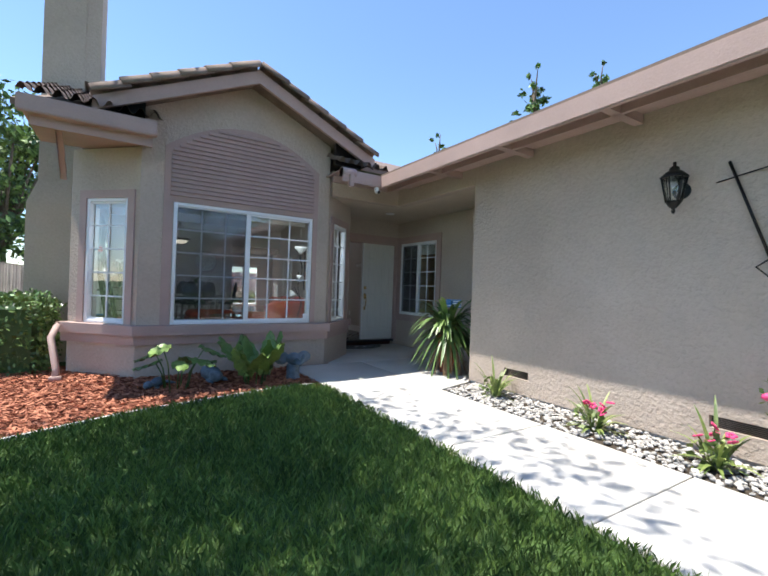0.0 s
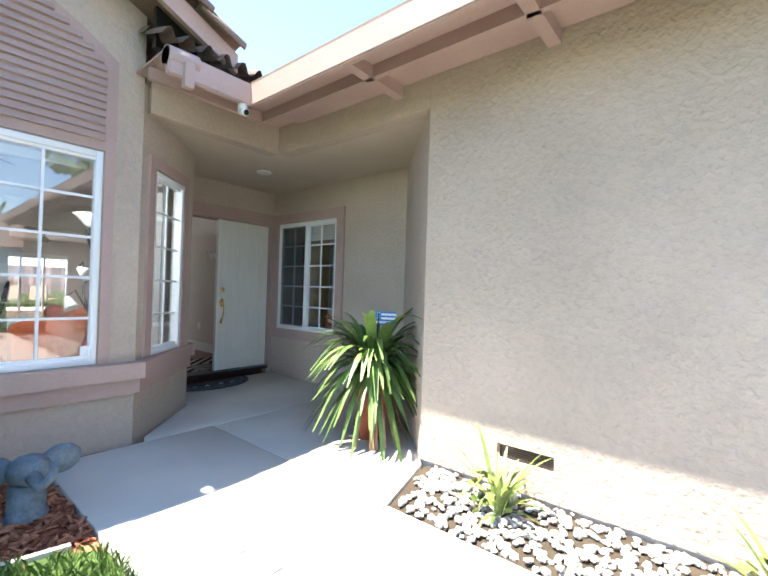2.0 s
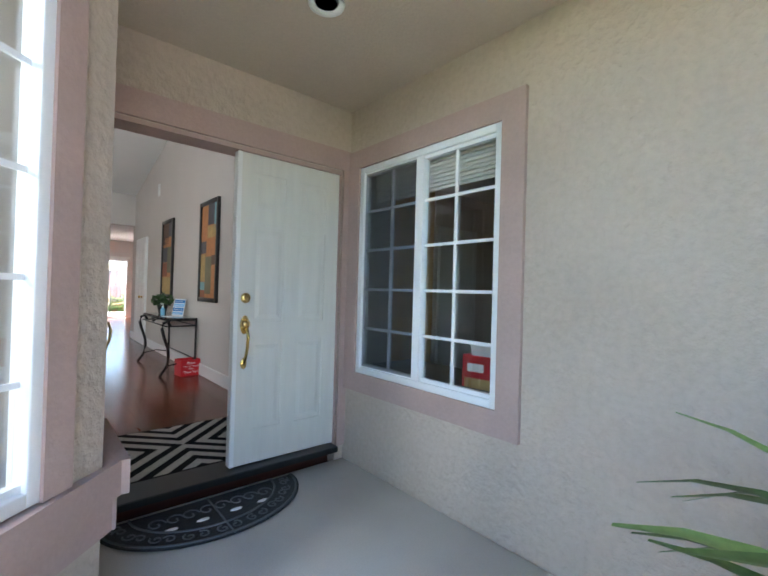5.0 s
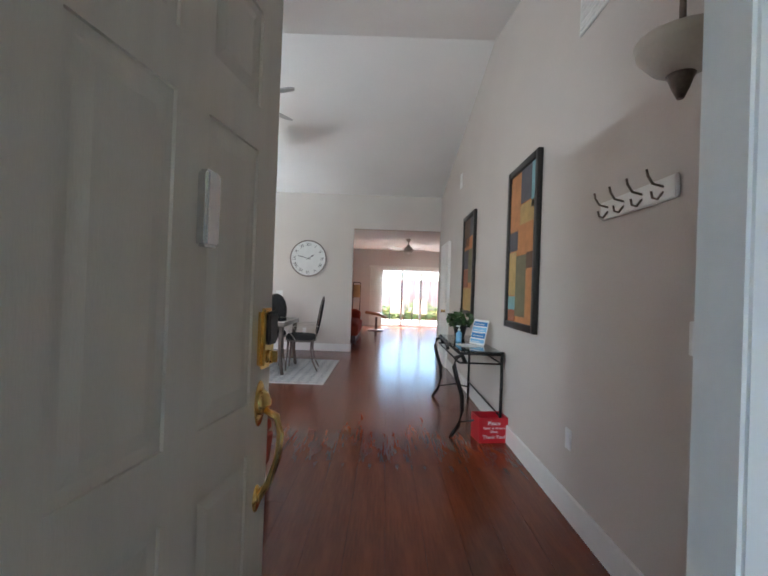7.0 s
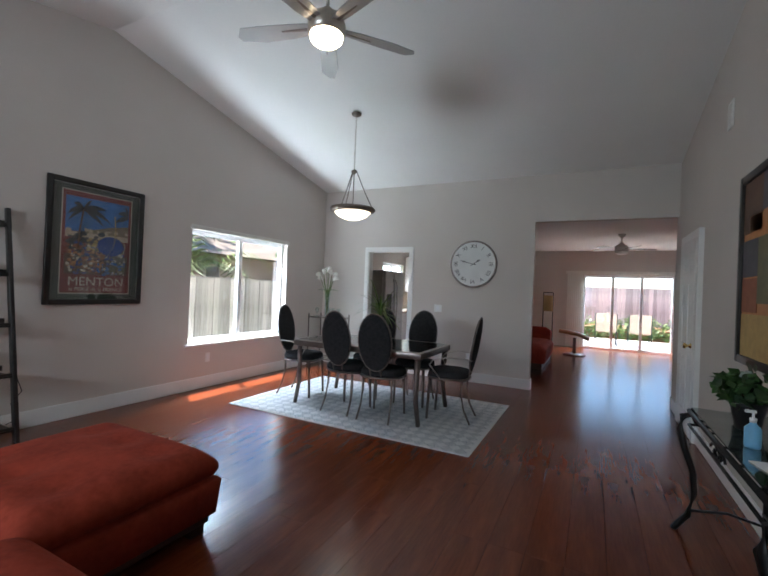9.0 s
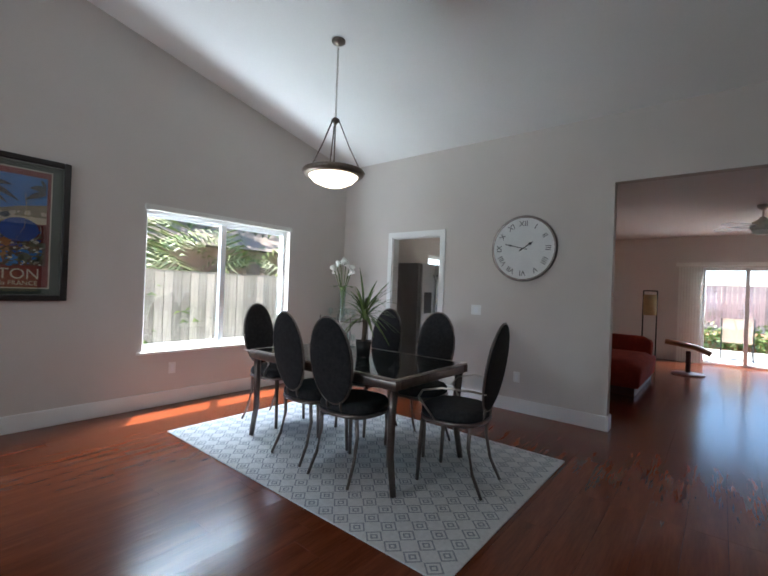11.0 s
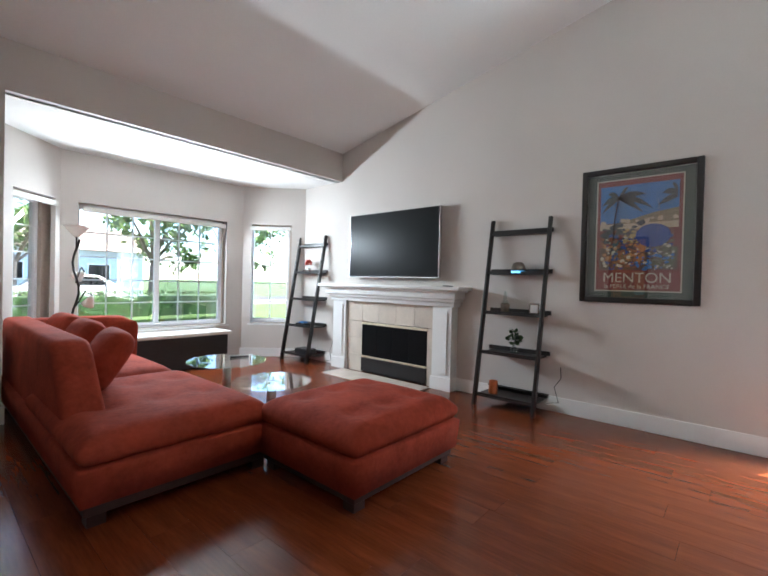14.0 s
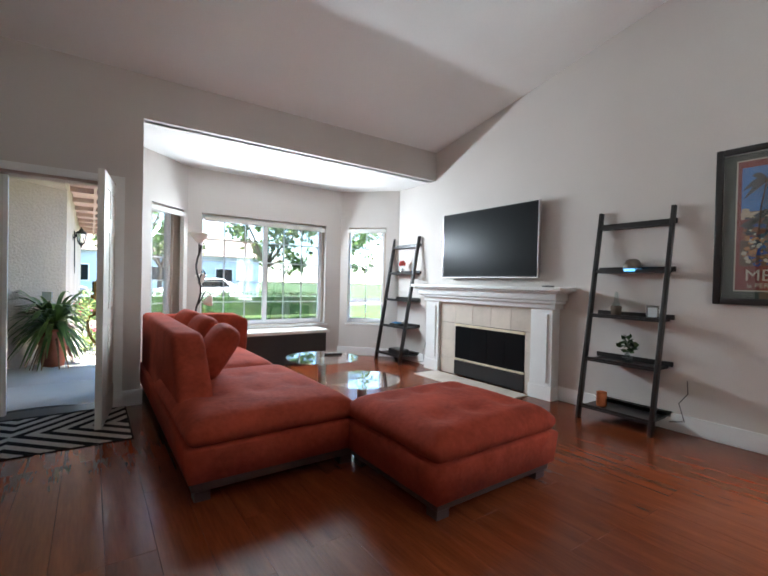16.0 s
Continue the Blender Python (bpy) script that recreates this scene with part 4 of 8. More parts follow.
def art_panel(y0, y1, z0, z1, blocks, label):
    t = thing("framed_art", label, "picture", face_m(0.78, (y0 + y1) / 2, z0, -90), group="hall pictures")
    w, h = y1 - y0, z1 - z0
    bm = bm_new()
    b = 0.055
    box(bm, -w / 2, -w / 2 + b, -0.04, -0.002, 0, h)
    box(bm, w / 2 - b, w / 2, -0.04, -0.002, 0, h)
    box(bm, -w / 2 + b, w / 2 - b, -0.04, -0.002, 0, b)
    box(bm, -w / 2 + b, w / 2 - b, -0.04, -0.002, h - b, h)
    rounded(part("frame", bm, M_black, t), 0.006, 2)
    iw, ih = w - 2 * b, h - 2 * b
    bm = bm_new()
    box(bm, -iw / 2, iw / 2, -0.018, -0.004, b, h - b)
    part("canvas", bm, A_or, t)
    for x0, x1, v0, v1, mm in blocks:
        bm = bm_new()
        box(bm, -iw / 2 + x0 * iw, -iw / 2 + x1 * iw, -0.0215, -0.018, b + v0 * ih, b + v1 * ih)
        part("colour_block", bm, mm, t)


BL = [(0.0, 0.42, 0.62, 0.97, A_or), (0.42, 0.82, 0.78, 1.0, A_sl), (0.82, 1.0, 0.72, 1.0, A_aq), (0.4, 1.0, 0.64, 0.77, A_oc), (0.0, 0.35, 0.48, 0.61, A_sl), (0.35, 1.0, 0.45, 0.64, A_or), (0.0, 0.3, 0.18, 0.47, A_oc), (0.3, 0.7, 0.04, 0.44, A_ol), (0.7, 1.0, 0.0, 0.34, A_or), (0.7, 1.0, 0.35, 0.45, A_um), (0.0, 0.3, 0.08, 0.17, A_aq), (0.0, 0.3, 0.0, 0.08, A_ru)]
art_panel(2.53, 3.24, 0.98, 2.30, BL, "tall black-framed abstract of orange, ochre and slate blocks")
BL2 = [(0.0, 0.6, 0.70, 1.0, A_um), (0.6, 1.0, 0.80, 1.0, A_sl), (0.2, 1.0, 0.66, 0.79, A_or), (0.0, 0.5, 0.45, 0.66, A_sl), (0.5, 1.0, 0.30, 0.66, A_ol), (0.0, 0.5, 0.25, 0.44, A_ru), (0.0, 1.0, 0.0, 0.24, A_oc)]
art_panel(4.62, 5.32, 0.98, 2.28, BL2, "tall black-framed abstract of umber, olive and ochre blocks")


def console():
    t = thing("console_table", "black wrought-iron console table with a glass top", "table", pose(0, 0, 0))
    x0, x1, y0, y1, H = 0.37, 0.74, 3.24, 4.62, 0.75
    bm = bm_new()
    box(bm, x0 + 0.01, x1, y0, y1, H - 0.008, H, 0.002)
    part("glass_top", bm, M_tabletop, t)
    for z, r in ((H - 0.022, 0.013), (H - 0.105, 0.008)):
        bm = bm_new()
        tube(bm, [(x0, y0, z), (x0, y1, z), (x1, y1, z), (x1, y0, z), (x0, y0, z)], r, 8)
        part("rail", bm, M_blackmetal, t)
    for k in range(1, 6):
        bm = bm_new()
        y = y0 + (y1 - y0) * k / 6
        tube(bm, [(x0, y, H - 0.022), (x1, y, H - 0.022)], 0.006, 6)
        part("slat", bm, M_blackmetal, t)
    for y in (y0, y1):
        bm = bm_new()
        pts = [(x0 + 0.05, y, H - 0.10), (x0 + 0.02, y, H - 0.04), (x0 - 0.03, y, H - 0.06), (x0 - 0.045, y, H - 0.14), (x0 - 0.02, y, H - 0.24), (x0 + 0.03, y, 0.36), (x0 + 0.04, y, 0.24), (x0 + 0.01, y, 0.10), (x0 - 0.04, y, 0.03), (x0 - 0.06, y, 0.0)]
        tube(bm, pts, 0.021, 8, 0.018, 1.0)
        part("leg", bm, M_blackmetal, t)
        bm = bm_new()
        tube(bm, [(x1, y, H), (x1, y, 0)], 0.014, 8)
        part("leg", bm, M_blackmetal, t)
        bm = bm_new()
        tube(bm, [(x0 + 0.02, y, 0.13), (x0 + 0.2, y, 0.16), (x1, y, 0.13)], 0.008, 6)
        part("stretcher", bm, M_blackmetal, t)
    bm = bm_new()
    tube(bm, [(x1 - 0.01, y0, 0.2), (x1 - 0.01, y1, 0.2)], 0.008, 6)
    part("stretcher", bm, M_blackmetal, t)
    bm = bm_new()
    for s in (-1, 1):
        tube(bm, [(x0, 3.97 + s * (0.03 + 0.10 * (1 - j / 16) * math.cos(j * 0.6)), H - 0.07 + 0.035 * (1 - j / 16) * math.sin(j * 0.6)) for j in range(14)], 0.006, 6)
    part("scroll", bm, M_blackmetal, t)


console()


def leaf_blade(bm, base, d, length, width, droop, up=1.0, fold=0.25, n=5):
    """A curved strap leaf of n quads from base towards d (plan direction)."""
    d = Vector((d[0], d[1], 0)).normalized()
    s = Vector((-d.y, d.x, 0))
    prev = None
    for i in range(n + 1):
        q = i / n
        p = Vector(base) + d * (length * q * (0.55 + 0.45 * q)) + Vector((0, 0, up * length * q - droop * length * q * q))
        w = width * (math.sin(math.pi * min(0.97, 0.12 + 0.86 * q)) ** 0.7)
        row = [bm.verts.new(p - s * w / 2 + Vector((0, 0, fold * w / 2))), bm.verts.new(p), bm.verts.new(p + s * w / 2 + Vector((0, 0, fold * w / 2)))]
        if prev:
            for k in range(2):
                f = bm.faces.new((prev[k], prev[k + 1], row[k + 1], row[k]))
                f.smooth = True
        prev = row


def small_leaf_cloud(bm, c, r, count, size, rng, flat=1.0):
    for _ in range(count):
        v = Vector((rng.gauss(0, 1), rng.gauss(0, 1), rng.gauss(0, 1))).normalized() * r * rng.random() ** 0.4
        p = Vector(c) + Vector((v.x, v.y, v.z * flat))
        a, b = rng.random() * 6.28, rng.uniform(-0.9, 0.9)
        u = Vector((math.cos(a) * math.cos(b), math.sin(a) * math.cos(b), math.sin(b)))
        w = u.cross(Vector((rng.gauss(0, 1), rng.gauss(0, 1), rng.gauss(0, 1)))).normalized()
        L, W = size * rng.uniform(0.7, 1.3), size * 0.32
        vs = [bm.verts.new(q) for q in (p - u * L / 2, p + w * W, p + u * L / 2, p - w * W)]
        bm.faces.new(vs)


rng = random.Random(3)
t = thing("potted_ivy", "leafy green plant in a dark pot on the console", "plant", pose(0.55, 4.26, 0.751))
bm = bm_new()
lathe(bm, [(0.05, 0), (0.075, 0.12), (0.08, 0.14), (0.07, 0.14), (0.06, 0.12)], 18)
part("pot", bm, M_plasticblack, t)
bm = bm_new()
small_leaf_cloud(bm, (0, 0, 0.21), 0.15, 170, 0.075, rng, 0.7)
part("foliage", bm, M_leafdark, t)
t = thing("sanitizer_bottle", "clear pump bottle with blue gel on the console", "bottle", pose(0.48, 3.92, 0.751))
bm = bm_new()
lathe(bm, [(0.028, 0), (0.031, 0.01), (0.031, 0.085), (0.014, 0.105), (0.012, 0.112)], 16)
part("bottle_body", bm, M_lblue, t)
bm = bm_new()
lathe(bm, [(0.013, 0.112), (0.014, 0.13), (0.005, 0.132), (0.005, 0.155)], 12)
box(bm, -0.03, 0.01, -0.008, 0.008, 0.153, 0.165, 0.002)
part("pump", bm, M_white, t)
t = thing("acrylic_sign", "printed blue notice in a slanted acrylic stand", "sign", face_m(0.62, 3.72, 0.752, -60))
t.matrix_world = t.matrix_world @ pose(0, 0, 0, -14, 0, 0) @ Matrix.Scale(0.86, 4)
bm = bm_new()
box(bm, -0.12, 0.12, -0.003, 0.003, 0, 0.29)
part("sheet", bm, M_paper, t)
for z0, z1, mm in ((0.215, 0.265, M_blue), (0.15, 0.205, M_lblue), (0.075, 0.14, M_blue), (0.02, 0.06, M_lblue)):
    bm = bm_new()
    box(bm, -0.11, 0.11, -0.0045, -0.003, z0, z1)
    part("print_band", bm, mm, t)
for k in range(7):
    bm = bm_new()
    box(bm, -0.09, 0.06 + 0.01 * (k % 3), -0.0055, -0.0045, 0.03 + k * 0.034, 0.036 + k * 0.034)
    part("print_line", bm, M_paper, t)
t = thing("leaflet", "white leaflet lying on the console glass", "paper", pose(0.50, 3.62, 0.752, 0, 0, 12))
bm = bm_new()
box(bm, -0.07, 0.07, -0.1, 0.1, 0, 0.003)
part("sheet", bm, M_paper, t)
t = thing("red_bin", "red open box with white lettering for shoe covers", "box", pose(0.645, 3.22, 0, 0, 0, 8))
bm = bm_new()
for x0, x1, y0, y1 in ((-0.13, 0.13, -0.10, -0.094), (-0.13, 0.13, 0.094, 0.10), (-0.13, -0.124, -0.094, 0.094), (0.124, 0.13, -0.094, 0.094)):
    box(bm, x0, x1, y0, y1, 0.006, 0.21)
box(bm, -0.13, 0.13, -0.10, 0.10, 0.0, 0.006)
part("box_body", bm, M_red, t)
bm = bm_new()
for k in range(6):
    ball(bm, (rng.uniform(-0.08, 0.08), rng.uniform(-0.05, 0.05), 0.14), 0.06, 0.05, 0.035, 1)
part("shoe_covers", bm, M_lblue, t, "crumpled blue shoe covers")
for z, wd, sz in ((0.165, "Please", 0.045), (0.125, "Cover or Remove", 0.026), (0.095, "Shoes", 0.028), (0.05, "Thank You!", 0.042)):
    text_part("lettering", wd, sz, M_paper, t, pose(0, -0.1015, z) @ UPRIGHT)
t = thing("coat_rack", "white board with four dark metal coat hooks", "coat hooks", face_m(0.78, 1.43, 1.68, -90))
bm = bm_new()
box(bm, -0.27, 0.27, -0.018, -0.001, -0.045, 0.045, 0.004)
part("board", bm, M_white, t)
for k in range(4):
    bm = bm_new()
    x = -0.2 + k * 0.133
    tube(bm, [(x, -0.018, 0.01), (x, -0.06, 0.02), (x, -0.08, 0.05), (x, -0.085, 0.075)], 0.005, 6)
    tube(bm, [(x, -0.018, -0.01), (x, -0.04, -0.04), (x, -0.06, -0.035), (x, -0.065, -0.01)], 0.005, 6)
    part("hook", bm, M_bronze, t)
t = thing("wall_lamp", "frosted glass bowl lamp with a bronze finial by the entry", "lamp", pose(0.53, 0.82, 1.90) @ Matrix.Scale(0.76, 4))
bm = bm_new()
lathe(bm, [(0.012, -0.09), (0.03, -0.05), (0.04, -0.02), (0.05, 0.0)], 16)
part("finial", bm, M_bronze, t)
bm = bm_new()
lathe(bm, [(0.05, 0.0), (0.10, 0.03), (0.15, 0.09), (0.16, 0.13), (0.15, 0.13), (0.09, 0.04)], 24)
part("shade", bm, M_frosted, t, "frosted glass bowl shade")
bm = bm_new()
tube(bm, [(0, 0, 0.0), (0, 0, 0.5), (0.15, 0, 0.52), (0.329, 0, 0.52)], 0.012, 8)
lathe(bm, [(0.06, 0.315), (0.06, 0.329)], 16, (0, 0, 0.52), "x")
part("arm", bm, M_bronze, t)


def wall_plate(m, w, h, label, cat):
    t = thing(cat.replace(" ", "_"), label, cat, m)
    bm = bm_new()
    box(bm, -w / 2, w / 2, -0.008, -0.001, -h / 2, h / 2, 0.003)
    part("plate", bm, M_white, t)
    bm = bm_new()
    box(bm, -w / 5, w / 5, -0.011, -0.008, -h / 3.2, h / 3.2, 0.001)
    part("rocker", bm, M_vinyl, t)
    return t


wall_plate(face_m(0.78, 2.0, 0.44, -90), 0.075, 0.12, "white wall outlet near the hall baseboard", "outlet")
wall_plate(face_m(0.78, 1.05, 1.12, -90), 0.075, 0.12, "white light switch on the hall wall", "light switch")
wall_plate(face_m(-2.43, 7.957, 1.12, 0), 0.13, 0.12, "white double light switch by the clock", "light switch")
wall_plate(face_m(-1.90, 7.957, 0.39, 0), 0.075, 0.12, "white wall outlet below the clock", "outlet")
wall_plate(face_m(-4.72, 5.39, 0.39, 90), 0.075, 0.12, "white wall outlet below the dining window", "outlet")
for y, z, w in ((5.77, 2.92, 0.14), (1.86, 2.86, 0.30)):
    t = thing("wall_vent", "small white wall register high on the hall wall", "vent", face_m(0.78, y, z, -90))
    bm = bm_new()
    box(bm, -w / 2, w / 2, -0.012, -0.001, -0.11, 0.11, 0.003)
    part("frame", bm, M_white, t)
    for k in range(7):
        bm = bm_new()
        box(bm, -w / 2 + 0.02, w / 2 - 0.02, -0.018, -0.012, -0.085 + k * 0.026, -0.078 + k * 0.026)
        part("slat", bm, M_white, t)


# ---- dining ----
def clock():
    t = thing("wall_clock", "large round wall clock with roman numerals", "clock", face_m(-1.87, 7.957, 1.845, 0))
    R = 0.37
    bm = bm_new()
    lathe(bm, [(R - 0.03, -0.03), (R - 0.012, -0.05), (R, -0.04), (R, -0.002), (R - 0.03, -0.002)], 48, (0, 0, 0), "y")
    part("rim", bm, M_gunmetal, t, "dark metal clock rim")
    bm = bm_new()
    lathe(bm, [(R - 0.02, -0.034), (R - 0.02, -0.031)], 48, (0, 0, 0), "y")
    part("face", bm, M_clockface, t)
    for i, s in enumerate(("XII", "I", "II", "III", "IIII", "V", "VI", "VII", "VIII", "IX", "X", "XI")):
        a = i * math.pi / 6
        text_part("numeral", s, 0.085, M_ink, t, pose(0.275 * math.sin(a), -0.036, 0.275 * math.cos(a)) @ pose(0, 0, 0, 0, math.degrees(a), 0) @ UPRIGHT)
    for ang, L, w in ((57, 0.13, 0.012), (284, 0.21, 0.009)):
        bm = bm_new()
        box(bm, -w / 2, w / 2, -0.040, -0.038, -0.05, L)
        ball(bm, (0, -0.039, L * 0.72), w * 1.6, 0.002, 0.02, 1)
        o = part("pointer", bm, M_ink, t)
        o.matrix_local = pose(0, 0, 0, 0, ang, 0)


clock()


def chair(arms, name="dining_chair"):
    """Seat faces local +y; origin on the floor below the seat centre."""
    t = thing(name, "dining chair with a tall oval charcoal back" + (" and curved metal arms" if arms else " and metal legs"), "chair", group="chairs round the dining table")
    bm = bm_new()
    pts = []
    for k in range(28):
        a = 2 * math.pi * k / 28
        c, s = math.cos(a), math.sin(a)
        pts.append((0.235 * math.copysign(abs(c) ** 0.75, c), 0.225 * math.copysign(abs(s) ** 0.75, s)))
    for z, f in ((0.455, 0.94), (0.47, 1.0), (0.50, 1.0), (0.525, 0.93), (0.535, 0.75), (0.54, 0.3)):
        ring = [bm.verts.new((x * f, y * f, z)) for x, y in pts]
        if z > 0.456:
            for k in range(28):
                bm.faces.new((prev[k], prev[(k + 1) % 28], ring[(k + 1) % 28], ring[k])).smooth = True
        else:
            bm.faces.new(ring[::-1])
        prev = ring
    bm.faces.new(prev)
    part("seat", bm, M_fabric, t, "round charcoal fabric seat")
    bm = bm_new()
    tube(bm, [(x * 0.98, y * 0.98, 0.448) for x, y in pts + pts[:1]], 0.014, 6)
    part("seat_frame", bm, M_gunmetal, t)
    # oval back, leaning
    bm = bm_new()
    r = bmesh.ops.create_uvsphere(bm, u_segments=28, v_segments=14, radius=1.0)
    for v in r["verts"]:
        x, y, z = v.co
        yy = math.copysign(abs(y) ** 0.6, y) * 0.028
        v.co = Vector((x * 0.185, yy, z * 0.30))
        for f in v.link_faces:
            f.smooth = True
    o = part("backrest", bm, M_fabric, t, "oval charcoal fabric back")
    o.matrix_local = pose(0, -0.275, 0.82, 9, 0, 0)
    bm = bm_new()
    tube(bm, [(0.188 * math.cos(a), 0, 0.303 * math.sin(a)) for a in (2 * math.pi * k / 36 for k in range(37))], 0.008, 6)
    o = part("back_frame", bm, M_gunmetal, t)
    o.matrix_local = pose(0, -0.275, 0.82, 9, 0, 0)
    for s in (-1, 1):
        bm = bm_new()
        tube(bm, [(s * 0.06, -0.20, 0.44), (s * 0.06, -0.225, 0.50), (s * 0.06, -0.235, 0.56)], 0.010, 6)
        part("back_support", bm, M_gunmetal, t)
    for sx in (-1, 1):
        bm = bm_new()
        tube(bm, [(sx * 0.17, 0.17, 0.44), (sx * 0.18, 0.185, 0.22), (sx * 0.185, 0.195, 0)], 0.018, 8, 0.013)
        part("leg", bm, M_gunmetal, t)
        bm = bm_new()
        tube(bm, [(sx * 0.16, -0.17, 0.44), (sx * 0.165, -0.165, 0.30), (sx * 0.17, -0.20, 0.14), (sx * 0.18, -0.27, 0)], 0.014, 8, 0.010)
        part("leg", bm, M_gunmetal, t)
        if arms:
            bm = bm_new()
            tube(bm, [(sx * 0.14, -0.26, 0.66), (sx * 0.24, -0.20, 0.69), (sx * 0.29, -0.02, 0.69), (sx * 0.285, 0.12, 0.655), (sx * 0.27, 0.16, 0.60), (sx * 0.25, 0.10, 0.52), (sx * 0.225, 0.05, 0.45)], 0.011, 8, None, 0.6)
            part("arm", bm, M_nickel, t, "curved metal arm")
    return t


side = chair(False)
side.matrix_world = pose(-2.18, 5.57, 0.012, 0, 0, 4)
copy_thing(side, pose(-2.64, 5.60, 0.012, 0, 0, -3))
copy_thing(side, pose(-2.12, 6.30, 0.012, 0, 0, 183))
copy_thing(side, pose(-2.72, 6.30, 0.012, 0, 0, 178))
arm = chair(True)
arm.matrix_world = pose(-1.56, 5.96, 0.012, 0, 0, 95)
copy_thing(arm, pose(-3.48, 5.85, 0.012, 0, 0, -82))


def dining_table():
    t = thing("dining_table", "dark metal dining table with a glass top", "table", pose(0, 0, 0.012))
    x0, x1, y0, y1, H = -3.30, -1.69, 5.41, 6.36, 0.738
    bm = bm_new()
    for a in ((x0, x1, y0, y0 + 0.06), (x0, x1, y1 - 0.06, y1), (x0, x0 + 0.06, y0 + 0.06, y1 - 0.06), (x1 - 0.06, x1, y0 + 0.06, y1 - 0.06)):
        box(bm, *a, H - 0.06, H)
    rounded(part("apron", bm, M_gunmetal, t), 0.005, 2)
    bm = bm_new()
    box(bm, x0 + 0.03, x1 - 0.03, y0 + 0.03, y1 - 0.03, H + 0.001, H + 0.011, 0.002)
    part("glass_top", bm, M_tabletop, t)
    bm = bm_new()
    for a in ((x0 + 0.004, x1 - 0.004, y0 + 0.004, y0 + 0.026), (x0 + 0.004, x1 - 0.004, y1 - 0.026, y1 - 0.004), (x0 + 0.004, x0 + 0.026, y0 + 0.026, y1 - 0.026), (x1 - 0.026, x1 - 0.004, y0 + 0.026, y1 - 0.026)):
        box(bm, *a, H + 0.001, H + 0.012)
    part("edge_strip", bm, M_nickel, t)
    for x, sx in ((x0 + 0.05, -1), (x1 - 0.05, 1)):
        for y, sy in ((y0 + 0.05, -1), (y1 - 0.05, 1)):
            bm = bm_new()
            tube(bm, [(x, y, H - 0.05), (x - sx * 0.012, y, 0.5), (x - sx * 0.012, y, 0.25), (x + sx * 0.03, y + sy * 0.01, 0.0)], 0.036, 4, 0.026)
            part("leg", bm, M_gunmetal, t)
    return t


dining_table()
rug = thing("dining_rug", "flat grey and ivory lattice rug under the dining table", "rug", pose(0, 0, 0.001))
bm = bm_new()
box(bm, -3.87, -1.06, 4.99, 6.86, 0, 0.009, 0.003)
part("rug_body", bm, M_rugwhite, rug)
vs, fs = [], []
P = 0.125
for i in range(22):
    for j in range(15):
        cx, cy = -3.80 + i * P + P / 2 - 0.04, 5.02 + j * P + P / 2 - 0.03
        for r0, r1 in ((0.060, 0.047), (0.028, 0.014)):
            b = len(vs)
            for r in (r0, r1):
                vs += [(cx + r, cy, 0.0105), (cx, cy + r, 0.0105), (cx - r, cy, 0.0105), (cx, cy - r, 0.0105)]
            fs += [(b + k, b + (k + 1) % 4, b + 4 + (k + 1) % 4, b + 4 + k) for k in range(4)]
tagged(pydata("lattice_pattern", vs, fs, M_ruggrey, rug), kind="stuff")

rng = random.Random(11)
t = thing("dracaena", "spiky green plant in a dark square pot on the table", "plant", pose(-2.44, 5.93, 0.762))
bm = bm_new()
prism(bm, [(-0.055, -0.055, 0), (0.055, -0.055, 0), (0.055, 0.055, 0), (-0.055, 0.055, 0)], (0, 0, 0.001))
lathe(bm, [(0.07, 0.0), (0.09, 0.13), (0.08, 0.13), (0.07, 0.11)], 4)
part("pot", bm, M_plasticblack, t)
bm = bm_new()
tube(bm, [(0, 0, 0.1), (0.01, 0, 0.22), (0, 0.01, 0.32)], 0.02, 8, 0.018)
part("stem", bm, M_bark, t)
bm = bm_new()
for k in range(60):
    a = rng.random() * 6.28
    L = rng.uniform(0.22, 0.36)
    leaf_blade(bm, (0, 0, rng.uniform(0.28, 0.34)), (math.cos(a), math.sin(a)), L, 0.018, rng.uniform(0.2, 1.2), rng.uniform(0.3, 1.6))
part("foliage", bm, M_leaf, t)

t = thing("bar_cart", "small glass and dark metal bar cart in the corner", "cart", pose(-4.30, 7.58, 0))
for x in (-0.30, 0.30):
    for y in (-0.18, 0.18):
        bm = bm_new()
        tube(bm, [(x, y, 0), (x, y, 0.92)], 0.011, 8)
        part("post", bm, M_gunmetal, t)
for z in (0.15, 0.50, 0.86):
    bm = bm_new()
    tube(bm, [(-0.3, -0.18, z), (0.3, -0.18, z), (0.3, 0.18, z), (-0.3, 0.18, z), (-0.3, -0.18, z)], 0.009, 6)
    part("rail", bm, M_gunmetal, t)
    bm = bm_new()
    box(bm, -0.29, 0.29, -0.17, 0.17, z - 0.004, z + 0.004)
    part("shelf", bm, M_clearglass, t)
for k in range(7):
    x, y, z = -0.22 + 0.072 * k, rng.uniform(-0.1, 0.1), (0.865, 0.505)[k % 2]
    g = thing("drinking_glass", "clear stemmed glass on the bar cart", "glass", pose(-4.30 + x, 7.58 + y, z), group="glasses on the bar cart")
    bm = bm_new()
    lathe(bm, [(0.03, 0), (0.028, 0.004), (0.005, 0.01), (0.005, 0.06), (0.03, 0.09), (0.034, 0.13), (0.03, 0.16)], 14)
    part("bowl", bm, M_clearglass, g)
